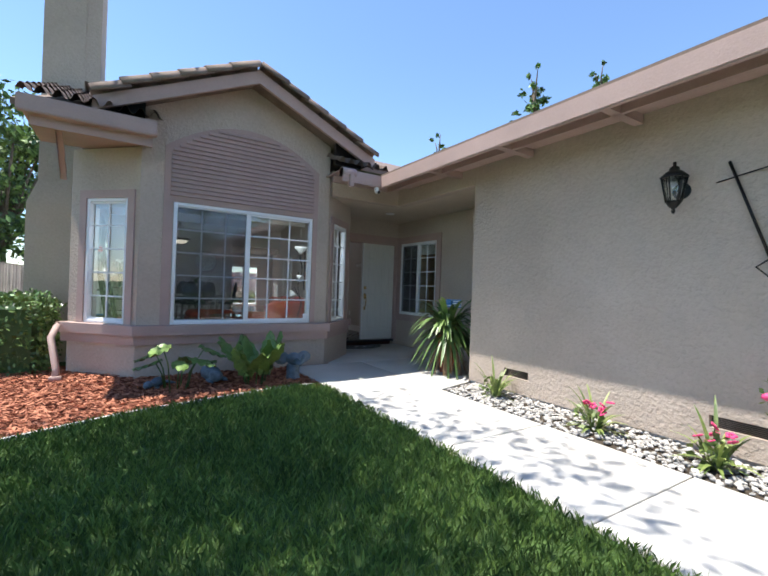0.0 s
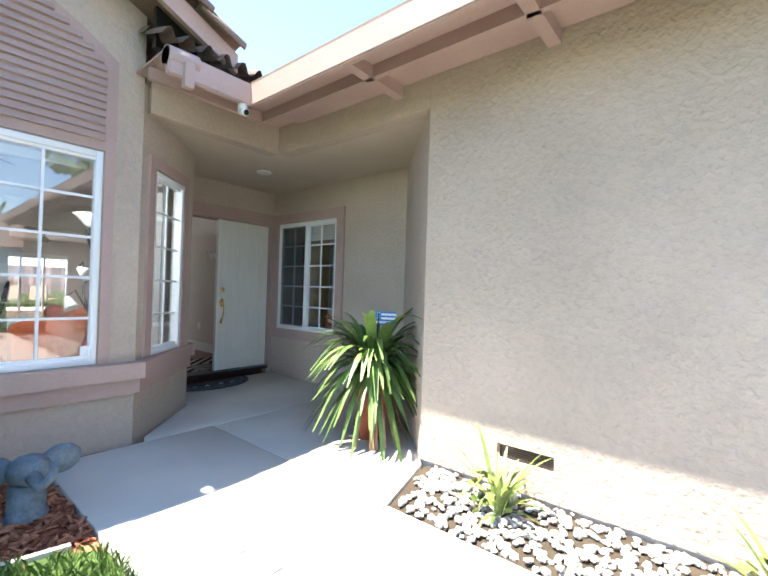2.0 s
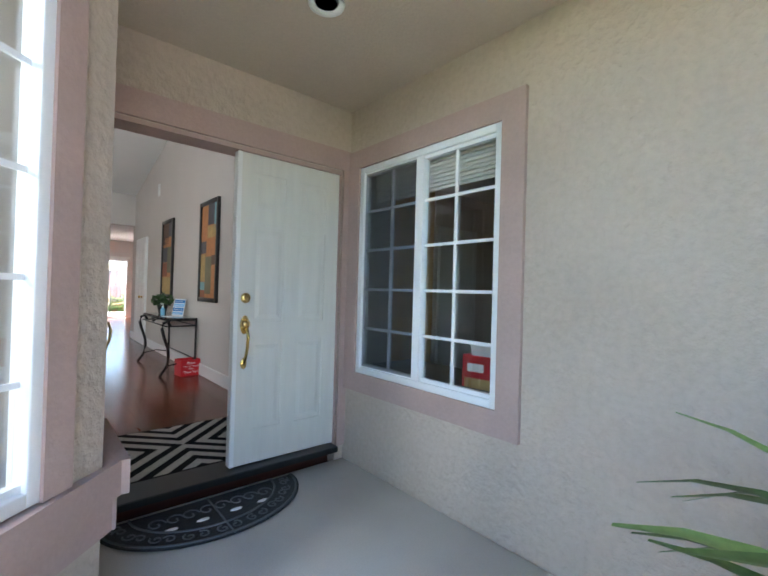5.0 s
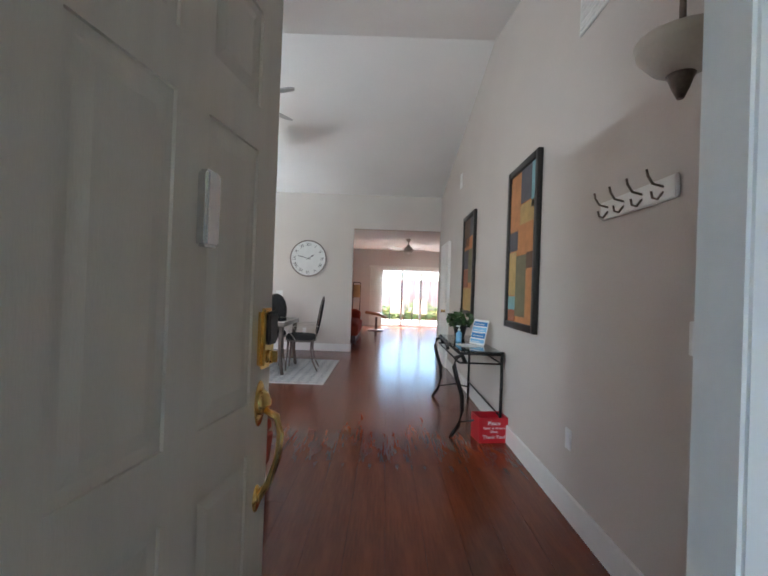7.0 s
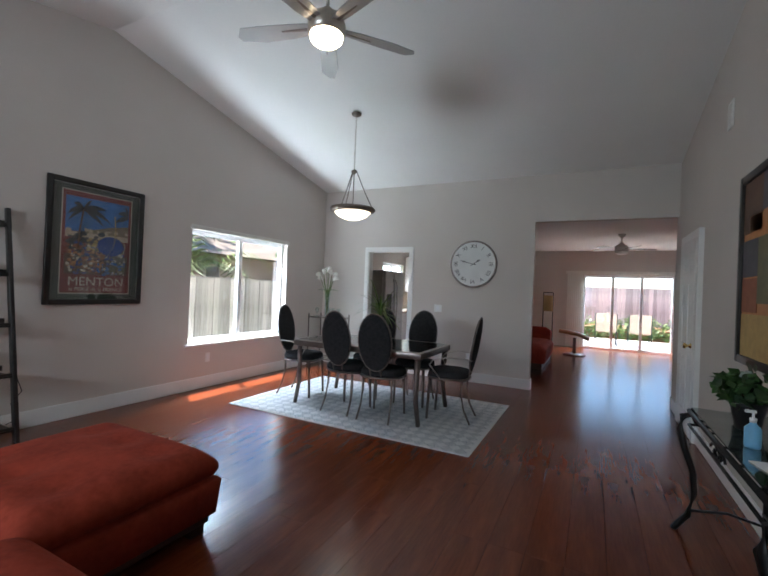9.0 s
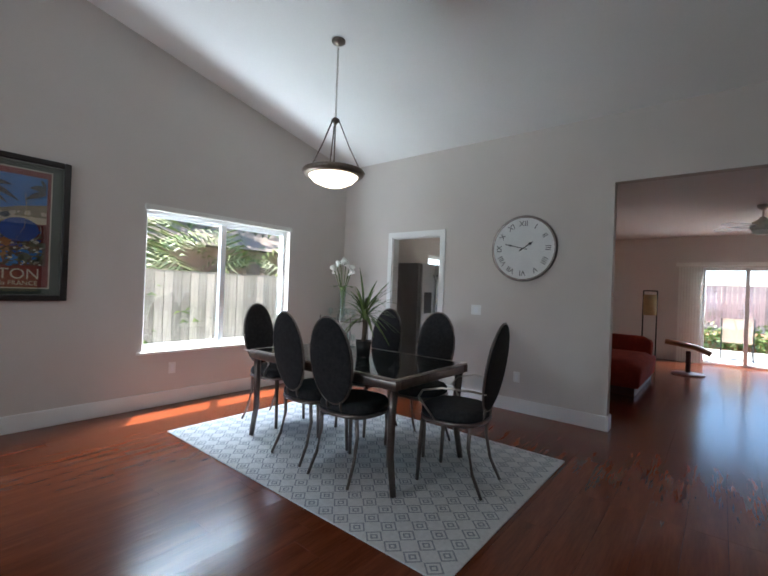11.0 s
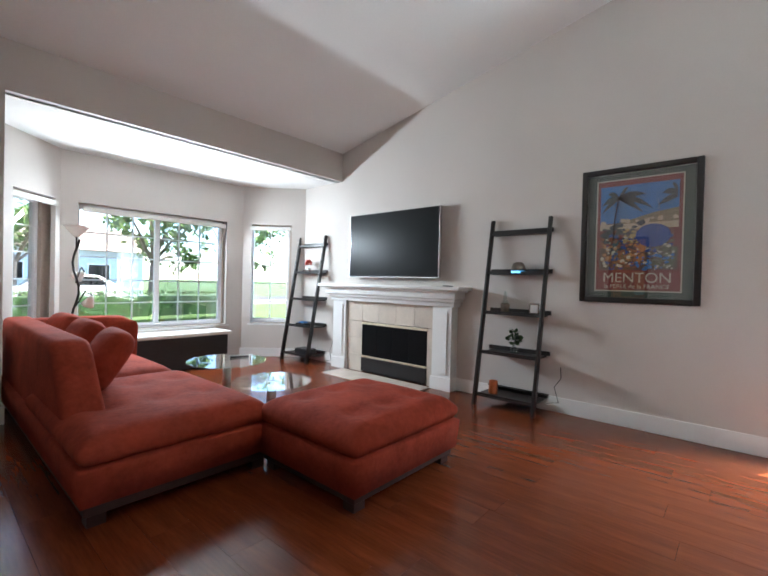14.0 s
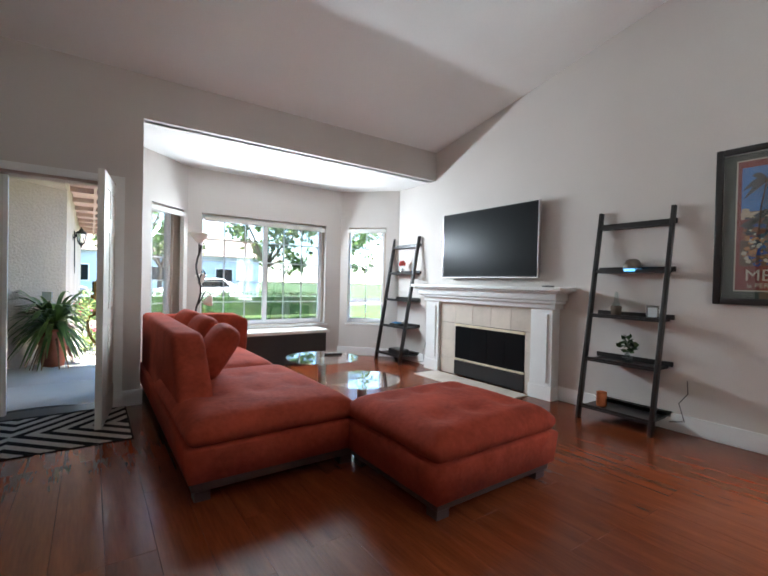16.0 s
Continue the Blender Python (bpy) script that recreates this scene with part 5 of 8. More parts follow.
t = thing("calla_lilies", "white calla lilies in a tall clear vase", "flowers", pose(-4.38, 7.62, 0.865))
bm = bm_new()
lathe(bm, [(0.05, 0), (0.045, 0.02), (0.04, 0.25), (0.055, 0.42), (0.05, 0.42), (0.036, 0.25), (0.038, 0.03)], 20)
part("vase", bm, M_clearglass, t)
for k in range(9):
    a = k * 0.7 + 0.2
    x, y, z = 0.15 * math.cos(a) * (0.5 + 0.5 * (k % 3) / 2), 0.12 * math.sin(a), 0.66 + 0.05 * (k % 4)
    bm = bm_new()
    tube(bm, [(0, 0, 0.05), (x * 0.2, y * 0.2, 0.4), (x, y, z)], 0.006, 6)
    s = part("stem", bm, M_leaf, t)
    bm = bm_new()
    lathe(bm, [(0.006, 0), (0.014, 0.03), (0.03, 0.07), (0.05, 0.10), (0.042, 0.10), (0.01, 0.03)], 12)
    f = part("bloom", bm, M_whitepetal, t, "white calla bloom")
    f.matrix_local = pose(x, y, z - 0.02, 40 * math.sin(a), 55 * math.cos(a), 0)
bm = bm_new()
for k in range(8):
    a = k * 0.8
    leaf_blade(bm, (0, 0, 0.42), (math.cos(a), math.sin(a)), 0.2, 0.05, 0.8, 1.0)
part("foliage", bm, M_leaf, t)


def pendant():
    t = thing("pendant_lamp", "lit alabaster bowl pendant with a bronze ring on a chain", "lamp", pose(-2.90, 5.95, 0))
    zc = RIDGE_Z - (5.95 - RIDGE_Y) * (RIDGE_Z - 3.165) / (7.96 - RIDGE_Y)
    bm = bm_new()
    lathe(bm, [(0.065, zc), (0.06, zc - 0.02), (0.03, zc - 0.035), (0.008, zc - 0.045)], 20)
    part("canopy", bm, M_bronze, t)
    n = 26
    me = None
    for k in range(n):
        z = 2.86 + (zc - 0.05 - 2.86) * (k + 0.5) / n
        bm = bm_new()
        tube(bm, [(0.008 * math.cos(a), 0, 0.019 * math.sin(a)) for a in (2 * math.pi * q / 8 for q in range(9))], 0.0025, 5)
        o = part("chain_link", bm, M_nickel, t)
        o.matrix_local = pose(0, 0, z, 0, 0, 90 * (k % 2))
    bm = bm_new()
    lathe(bm, [(0.008, 2.875), (0.035, 2.86), (0.04, 2.84), (0.02, 2.825), (0.006, 2.80)], 16)
    tube(bm, [(0, 0, 2.83), (0, 0, 2.40)], 0.006, 6)
    part("hub", bm, M_bronze, t)
    for k in range(3):
        a = k * 2.094 + 0.5
        bm = bm_new()
        tube(bm, [(0.035 * math.cos(a), 0.035 * math.sin(a), 2.84), (0.14 * math.cos(a), 0.14 * math.sin(a), 2.6), (0.25 * math.cos(a), 0.25 * math.sin(a), 2.385)], 0.006, 6)
        ball(bm, (0.15 * math.cos(a), 0.15 * math.sin(a), 2.58), 0.012, sub=1)
        part("rod", bm, M_bronze, t)
    bm = bm_new()
    lathe(bm, [(0.235, 2.335), (0.27, 2.345), (0.285, 2.375), (0.275, 2.39), (0.24, 2.385), (0.225, 2.36)], 40)
    part("ring", bm, M_bronze, t, "dark bronze ring")
    bm = bm_new()
    lathe(bm, [(0.02, 2.235), (0.10, 2.25), (0.18, 2.285), (0.235, 2.345), (0.222, 2.345), (0.17, 2.297), (0.09, 2.262)], 40)
    part("bowl", bm, M_bowl, t, "glowing frosted bowl")


pendant()


def fan(name, label, x, y, zb, zc, R, lit, a0):
    t = thing(name, label, "ceiling fan", pose(x, y, 0))
    bm = bm_new()
    tube(bm, [(0, 0, zb + 0.1), (0, 0, zc)], 0.013, 10)
    lathe(bm, [(0.07, zc), (0.065, zc - 0.04), (0.02, zc - 0.08)], 20)
    part("downrod", bm, M_nickel, t)
    bm = bm_new()
    lathe(bm, [(0.03, zb + 0.17), (0.06, zb + 0.13), (0.115, zb + 0.10), (0.13, zb + 0.05), (0.13, zb - 0.01), (0.10, zb - 0.03)], 32)
    part("motor", bm, M_nickel, t)
    bm = bm_new()
    lathe(bm, [(0.115, zb - 0.02), (0.11, zb - 0.05), (0.08, zb - 0.075), (0.03, zb - 0.085)], 32)
    part("light_bowl", bm, M_bulb if lit else M_frosted, t, "frosted light bowl")
    bm = bm_new()
    out = [(0.10, -0.045), (0.25, -0.07), (0.48, -0.085), (R - 0.02, -0.06), (R, -0.02), (R - 0.05, 0.05), (0.45, 0.055), (0.22, 0.05), (0.10, 0.04)]
    prism(bm, [(px, py, 0) for px, py in out], (0, 0, 0.008))
    me = bpy.data.meshes.new("blade")
    bm.to_mesh(me)
    bm.free()
    me.materials.append(M_bladegrey)
    for k in range(5):
        o = new("blade", me)
        o.parent = t
        o.matrix_local = pose(0, 0, zb + 0.035, 0, 0, a0 + k * 72) @ pose(0, 0, 0, 12, 0, 0)
        bm = bm_new()
        prism(bm, [(0.12, -0.012, 0.010), (0.33, -0.004, 0.010), (0.33, 0.004, 0.010), (0.12, 0.012, 0.010)], (0, 0, -0.014))
        part("blade_slot", bm, M_gunmetal, o)
    return t


M_bladegrey = mat("silver_fan_blade", (0.36, 0.35, 0.35), 0.4, 0.35, var=0.06, scale=8)
fan("ceiling_fan", "silver five-blade ceiling fan with a lit bowl", -1.88, 3.86, 3.14, RIDGE_Z - 0.03, 0.68, True, 52)
fan("ceiling_fan", "dark five-blade ceiling fan in the family room", 0.3, 11.2, 2.38, 2.72, 0.62, False, 10)

# ---- living room ----
def pillow_box(bm, x0, x1, y0, y1, z0, z1, puff=0.03, n=10, tufts=(), rad=0.06):
    """Soft box with a puffed, tufted top."""
    g = bmesh.ops.create_grid(bm, x_segments=n, y_segments=n, size=0.5)
    top = g["verts"]
    rings = {}
    for v in top:
        u, w = v.co.x, v.co.y
        e = max(abs(u), abs(w)) * 2
        z = z1 + puff * (1 - (2 * u) ** 4) * (1 - (2 * w) ** 4) - rad * 0.9 * max(0, (e - 0.82) / 0.18) ** 2
        px, py = x0 + (u + 0.5) * (x1 - x0), y0 + (w + 0.5) * (y1 - y0)
        for tx, ty in tufts:
            d2 = ((px - tx) ** 2 + (py - ty) ** 2) / 0.085 ** 2
            z -= 0.035 * math.exp(-d2)
        v.co = Vector((px, py, z))
    edge = [e for e in bm.edges if e.is_boundary and e.verts[0] in set(top)]
    r = bmesh.ops.extrude_edge_only(bm, edges=edge)
    nv = [q for q in r["geom"] if isinstance(q, bmesh.types.BMVert)]
    cx, cy = (x0 + x1) / 2, (y0 + y1) / 2
    for v in nv:
        v.co.z = z1 - rad * 1.6
        v.co.x += 0.012 * (1 if v.co.x > cx else -1)
        v.co.y += 0.012 * (1 if v.co.y > cy else -1)
    r = bmesh.ops.extrude_edge_only(bm, edges=[q for q in r["geom"] if isinstance(q, bmesh.types.BMEdge) and q.is_boundary])
    nv2 = [q for q in r["geom"] if isinstance(q, bmesh.types.BMVert)]
    for v in nv2:
        v.co.z = z0
        v.co.x -= 0.016 * (1 if v.co.x > cx else -1)
        v.co.y -= 0.016 * (1 if v.co.y > cy else -1)
    bmesh.ops.contextual_create(bm, geom=[q for q in r["geom"] if isinstance(q, bmesh.types.BMEdge) and q.is_boundary])
    bmesh.ops.recalc_face_normals(bm, faces=bm.faces)
    for f in bm.faces:
        f.smooth = True
    return bm


def smooth_sub(ob, lv=2):
    md = ob.modifiers.new("soft", "SUBSURF")
    md.levels = md.render_levels = lv
    return ob


def feet(t, x0, x1, y0, y1):
    for x in (x0 + 0.05, x1 - 0.05):
        for y in (y0 + 0.05, y1 - 0.05):
            bm = bm_new()
            prism(bm, [(x - 0.042, y - 0.042, 0), (x + 0.042, y - 0.042, 0), (x + 0.042, y + 0.042, 0), (x - 0.042, y + 0.042, 0)], (0, 0, 0.06))
            part("foot", bm, M_darkwood, t)


sofa = thing("chaise_sofa", "rust microfibre chaise sofa with a dark wood base", "sofa", pose(0, 0, 0))
X0, X1, Y0, Y1 = -2.08, -1.06, -0.50, 2.34
bm = bm_new()
box(bm, X0 + 0.02, X1 + 0.025, Y0 + 0.02, Y1 - 0.02, 0.06, 0.118)
rounded(part("base_rail", bm, M_darkwood, sofa, "dark wood base rail"), 0.008, 2)
feet(sofa, X0 + 0.03, X1 + 0.015, Y0, Y1 - 0.03)
bm = bm_new()
pillow_box(bm, X0 + 0.002, X1 + 0.046, Y0 + 0.02, Y1 - 0.002, 0.115, 0.32, 0.0, 6, rad=0.02)
part("body", bm, M_rust, sofa)
bm = bm_new()
pillow_box(bm, X0, X1 + 0.05, 0.93, Y1, 0.27, 0.45, 0.02, 18, [(-1.85, 1.35), (-1.55, 1.35), (-1.25, 1.35), (-1.85, 1.85), (-1.55, 1.85), (-1.25, 1.85)])
smooth_sub(part("chaise_cushion", bm, M_rust, sofa, "tufted chaise cushion"), 1)
bm = bm_new()
pillow_box(bm, X0 + 0.02, X1 - 0.12, -0.28, 0.93, 0.27, 0.44, 0.03, 14)
smooth_sub(part("seat_cushion", bm, M_rust, sofa), 1)
bm = bm_new()
prism(bm, [(X1 + 0.02, -0.5, 0.13), (X1 + 0.02, 1.86, 0.13), (X1 + 0.02, 1.86, 0.44), (X1 + 0.02, 1.56, 0.76), (X1 + 0.02, 1.46, 0.83), (X1 + 0.02, -0.5, 0.84)], (-0.22, 0, 0))
rounded(part("backrest", bm, M_rust, sofa), 0.05, 4)
bm = bm_new()
pillow_box(bm, X0 - 0.05, X1 + 0.0, -0.56, -0.34, 0.13, 0.80, 0.02, 8)
rounded(part("far_arm", bm, M_rust, sofa), 0.04, 3)
for k, (x, y, z, rx, rz, s) in enumerate(((-1.40, 1.20, 0.64, -33, 84, 0.28), (-1.38, 0.60, 0.66, -28, 90, 0.28), (-1.36, 0.03, 0.67, -24, 93, 0.28))):
    c = thing("throw_cushion", "plump rust microfibre cushion leaning on the sofa back", "cushion", pose(x, y, z, rx, 0, rz), group="sofa cushions")
    bm = bm_new()
    r = bmesh.ops.create_uvsphere(bm, u_segments=24, v_segments=16, radius=1.0)
    for v in r["verts"]:
        q = v.co
        e = lambda a, p: math.copysign(abs(a) ** p, a)
        v.co = Vector((e(q.x, 0.42) * s, q.y * 0.105, e(q.z, 0.42) * s * 0.85))
        for f in v.link_faces:
            f.smooth = True
    part("cushion_body", bm, M_rust, c)
ott = thing("ottoman", "square tufted rust microfibre ottoman on a dark base", "ottoman", pose(0, 0, 0))
A0, A1, B0, B1 = -3.02, -2.00, 2.28, 3.20
bm = bm_new()
pillow_box(bm, A0, A1, B0, B1, 0.27, 0.455, 0.025, 18, [(-2.80, 2.5), (-2.5, 2.5), (-2.22, 2.5), (-2.80, 2.97), (-2.5, 2.97), (-2.22, 2.97)])
smooth_sub(part("cushion_top", bm, M_rust, ott), 1)
bm = bm_new()
pillow_box(bm, A0 + 0.002, A1 - 0.002, B0 + 0.002, B1 - 0.002, 0.105, 0.32, 0.0, 6, rad=0.02)
part("body", bm, M_rust, ott)
bm = bm_new()
box(bm, A0 + 0.03, A1 - 0.03, B0 + 0.03, B1 - 0.03, 0.055, 0.11)
rounded(part("base_rail", bm, M_darkwood, ott), 0.008, 2)
feet(ott, A0 + 0.04, A1 - 0.04, B0 + 0.04, B1 - 0.04)

t = thing("coffee_table", "two-tier swivel coffee table with oval glass tops", "table", pose(0, 0, 0))
for cx, cy, z, r in ((-2.47, 1.0, 0.47, 0.36), (-2.55, 1.62, 0.37, 0.34)):
    bm = bm_new()
    lathe(bm, [(r - 0.004, z - 0.012), (r, z - 0.006), (r - 0.004, z)], 48, (cx, cy, 0))
    part("glass_top", bm, M_clearglass, t, "round glass top with a green edge")
    bm = bm_new()
    tube(bm, [(cx, cy, z - 0.012), (cx, cy, 0.02)], 0.035, 14, 0.05)
    part("column", bm, M_nickel, t)
bm = bm_new()
box(bm, -2.75, -2.2, 0.85, 1.8, 0.0, 0.03, 0.006)
part("base", bm, M_marble, t)
t = thing("remote_control", "black remote control on the coffee table", "remote", pose(-2.62, 0.95, 0.471, 0, 0, 70))
bm = bm_new()
box(bm, -0.022, 0.022, -0.09, 0.09, 0, 0.016, 0.004)
part("remote_body", bm, M_plasticblack, t)

t = thing("storage_bench", "low black bench with a pale top under the bay window", "bench", pose(0, 0, 0))
bm = bm_new()
box(bm, -3.55, -1.75, -1.42, -1.0, 0.0, 0.44, 0.008)
part("cabinet", bm, M_black, t)
bm = bm_new()
box(bm, -3.60, -1.70, -1.45, -0.97, 0.44, 0.485, 0.012)
part("bench_top", bm, M_sheer, t, "pale padded top")

# fireplace
M_palebrass = mat("pale_satin_brass", (0.74, 0.66, 0.48), 0.4, 0.3, var=0.06, scale=20)
fp = thing("fireplace", "white mantel fireplace with cream tile and black insert", "fireplace", pose(0, 0, 0))
for y0, y1 in ((0.14, 0.40), (1.90, 2.16)):
    bm = bm_new()
    box(bm, -4.719, -4.58, y0, y1, 0.0, 1.0)
    box(bm, -4.575, -4.565, y0 + 0.05, y1 - 0.05, 0.2, 0.92)
    box(bm, -4.719, -4.565, y0 - 0.012, y1 + 0.012, 0.0, 0.15)
    part("pilaster", bm, M_white, fp)
bm = bm_new()
for z0, z1, d, e in ((0.98, 1.04, 0.16, 0.0), (1.04, 1.075, 0.20, 0.03), (1.075, 1.15, 0.225, 0.05), (1.15, 1.175, 0.26, 0.09), (1.175, 1.215, 0.30, 0.14)):
    box(bm, -4.719, -4.719 + d, 0.10 - e, 2.20 + e, z0, z1)
rounded(part("mantel", bm, M_white, fp, "white moulded mantel shelf"), 0.006, 2)
k = 0
for y0, y1, z0, z1 in [(0.40 + i * 0.3, 0.70 + i * 0.3, 0.70, 0.98) for i in range(5)] + [(0.40, 0.70, j * 0.233, j * 0.233 + 0.233) for j in range(3)] + [(1.80, 1.90, j * 0.233, j * 0.233 + 0.233) for j in range(3)]:
    bm = bm_new()
    box(bm, -4.719, -4.62, y0 + 0.0015, y1 - 0.0015, z0 + 0.0015, z1 - 0.0015, 0.002)
    part("tile", bm, M_marble, fp)
bm = bm_new()
box(bm, -4.719, -4.66, 0.705, 1.795, 0.02, 0.69)
part("firebox", bm, M_ink, fp, "black firebox")
for y0, y1, z0, z1, mm, nm in ((0.70, 1.80, 0.665, 0.695, M_palebrass, "metal_strip"), (0.70, 1.80, 0.21, 0.232, M_palebrass, "metal_strip"), (0.70, 1.80, 0.02, 0.2, M_plasticblack, "lower_grille")):
    bm = bm_new()
    box(bm, -4.63, -4.605, y0, y1, z0, z1, 0.003)
    part(nm, bm, mm, fp)
for q in range(4):
    bm = bm_new()
    box(bm, -4.625, -4.615, 0.705 + q * 0.273, 0.705 + q * 0.273 + 0.268, 0.235, 0.663)
    part("glass_door", bm, M_screen, fp, "smoked glass fire door")
bm = bm_new()
for q in range(6):
    tube(bm, [(-4.64, 0.95 + q * 0.1, 0.3 + 0.03 * (q % 2)), (-4.64, 1.15 + q * 0.08, 0.36 - 0.03 * (q % 2))], 0.012, 6)
part("log", bm, M_bark, fp)
hearth = thing("hearth", "cream tile hearth flush with the floor", "hearth", kind="structure")
for q in range(5):
    bm = bm_new()
    box(bm, -4.56, -4.15, 0.40 + q * 0.30 + 0.001, 0.70 + q * 0.30 - 0.001, 0.0, 0.012, 0.002)
    part("tile", bm, M_marble, hearth)
t = thing("television", "wide black flat television on the wall above the mantel", "television", face_m(-4.70, 1.20, 1.75, 90) @ Matrix.Diagonal((1.04, 1.0, 1.03, 1.0)))
bm = bm_new()
box(bm, -0.725, 0.725, -0.10, -0.055, -0.415, 0.415, 0.006)
part("casing", bm, M_plasticblack, t)
bm = bm_new()
box(bm, -0.715, 0.715, -0.1035, -0.1, -0.40, 0.405)
part("screen", bm, M_screen, t, "dark glossy screen")
bm = bm_new()
box(bm, -0.25, 0.25, -0.055, 0.018, -0.2, 0.2)
part("wall_bracket", bm, M_gunmetal, t)
bm = bm_new()
for a in ((-0.729, -0.722, -0.42, 0.42), (0.722, 0.729, -0.42, 0.42)):
    box(bm, a[0], a[1], -0.106, -0.06, a[2], a[3])
box(bm, -0.722, 0.722, -0.106, -0.06, -0.422, -0.414)
part("bezel", bm, M_silver, t)
t = thing("remote_control", "small black remote on the mantel", "remote", pose(-4.55, 2.12, 1.216, 0, 0, 80))
bm = bm_new()
box(bm, -0.02, 0.02, -0.07, 0.07, 0, 0.014, 0.003)
part("remote_body", bm, M_plasticblack, t)


def ladder(y0, y1, label):
    t = thing("ladder_shelf", label, "shelf", pose(0, 0, 0), group="ladder shelves")
    H, xb, xt = 1.95, -4.36, -4.69
    for y in (y0, y1):
        bm = bm_new()
        prism(bm, [(xb - 0.02, y - 0.016, 0), (xb + 0.04, y - 0.016, 0), (xt + 0.03, y - 0.016, H), (xt - 0.02, y - 0.016, H)], (0, 0.032, 0))
        rounded(part("rail", bm, M_black, t), 0.005, 2)
    for z, d in ((0.10, 0.34), (0.53, 0.28), (0.94, 0.22), (1.36, 0.16), (1.78, 0.09)):
        xf = xb + (xt - xb) * z / H
        bm = bm_new()
        box(bm, -4.715, xf + 0.03, y0 + 0.017, y1 - 0.017, z, z + 0.015)
        box(bm, xf + 0.005, xf + 0.022, y0 + 0.017, y1 - 0.017, z + 0.015, z + 0.035)
        box(bm, -4.715, -4.70, y0 - 0.02, y1 + 0.02, z + 0.015, z + 0.06)
        part("shelf", bm, M_black, t)
    return t


ladder(2.60, 3.22, "leaning black ladder shelf with small ornaments")
ladder(-0.80, -0.18, "leaning black ladder shelf in the bay corner")


def small(name, label, cat, m, pieces):
    t = thing(name, label, cat, m)
    for nm, bm, mm in pieces:
        part(nm, bm, mm, t)
    return t


M_glowblue = glow_mat("blue_light_ring", (0.05, 0.45, 1.0), 0.4)
small("aroma_diffuser", "dark dome diffuser with a blue light ring", "diffuser", pose(-4.63, 2.92, 1.376), [("light_ring", lathe(bm_new(), [(0.078, 0.0), (0.08, 0.02), (0.078, 0.022)], 24), M_glowblue), ("dome", lathe(bm_new(), [(0.078, 0.022), (0.075, 0.05), (0.055, 0.10), (0.03, 0.115), (0.01, 0.116)], 24), M_bronze)])
small("glass_decanter", "clear glass decanter of brown potpourri", "bottle", pose(-4.60, 2.80, 0.956), [("jar", lathe(bm_new(), [(0.04, 0), (0.048, 0.09), (0.04, 0.10)], 18), M_bark), ("neck", lathe(bm_new(), [(0.042, 0.10), (0.02, 0.14), (0.018, 0.20), (0.012, 0.23)], 16), M_clearglass)])
small("photo_frame", "small silver photo frame", "picture", pose(-4.60, 3.11, 0.956, 0, 0, 100), [("frame", box(bm_new(), -0.05, 0.05, -0.008, 0.008, 0, 0.12, 0.003), M_silver), ("picture", box(bm_new(), -0.035, 0.035, -0.0095, -0.008, 0.02, 0.10), M_paper)])
bm = bm_new()
small_leaf_cloud(bm, (0, 0, 0.17), 0.08, 60, 0.06, rng)
small("potted_succulent", "small grey-green plant in a glass jar", "plant", pose(-4.58, 2.92, 0.546), [("jar", lathe(bm_new(), [(0.035, 0), (0.04, 0.05), (0.03, 0.06), (0.008, 0.09)], 16), M_clearglass), ("foliage", bm, M_leafdark)])
small("phone", "flat black device on the shelf", "phone", pose(-4.55, 3.12, 0.546, 0, 0, 20), [("phone_body", box(bm_new(), -0.03, 0.03, -0.05, 0.05, 0, 0.01, 0.003), M_plasticblack)])
small("candle", "orange pillar candle on the lowest shelf", "candle", pose(-4.50, 2.74, 0.116), [("wax", lathe(bm_new(), [(0.042, 0), (0.045, 0.01), (0.045, 0.13), (0.03, 0.135), (0.028, 0.125)], 20), M_orange)])
bm = bm_new()
for k in range(26):
    a = rng.random() * 6.28
    ball(bm, (0.06 * math.cos(a) * rng.random(), 0.06 * math.sin(a) * rng.random(), 0.12 + 0.07 * rng.random()), 0.018, sub=1)
small("flower_pot", "small pot of red flowers", "flowers", pose(-4.60, -0.48, 1.376), [("pot", lathe(bm_new(), [(0.03, 0), (0.04, 0.07), (0.036, 0.07)], 16), M_silver), ("blooms", bm, mat("red_petal", (0.6, 0.05, 0.03), 0.6))])
small("router", "black router with a blue light", "router", pose(-4.55, -0.5, 0.546, 0, 0, 90), [("casing", box(bm_new(), -0.12, 0.12, -0.08, 0.08, 0, 0.04, 0.006), M_plasticblack), ("top_plate", box(bm_new(), -0.08, 0.05, -0.06, 0.04, 0.041, 0.055, 0.004), M_blue)])
small("printer", "black box on the lowest shelf", "printer", pose(-4.50, -0.40, 0.116, 0, 0, 90), [("casing", box(bm_new(), -0.14, 0.14, -0.10, 0.10, 0, 0.09, 0.01), M_plasticblack)])
for nm, y, z in (("a", 3.35, 0.45), ("b", 0.02, 0.40)):
    bm = bm_new()
    tube(bm, [(-4.70, y, z), (-4.66, y + 0.02, z - 0.1), (-4.68, y - 0.05, z - 0.2), (-4.66, y, z - 0.34), (-4.62, y - 0.1, z - 0.36)], 0.004, 6)
    tagged(part("power_cable", bm, M_plasticblack), "thin dark power cable beside the shelf", "cable")
wall_plate(face_m(-4.72, 0.05, 0.42, 90), 0.075, 0.12, "white wall outlet with plugs beside the mantel", "outlet")

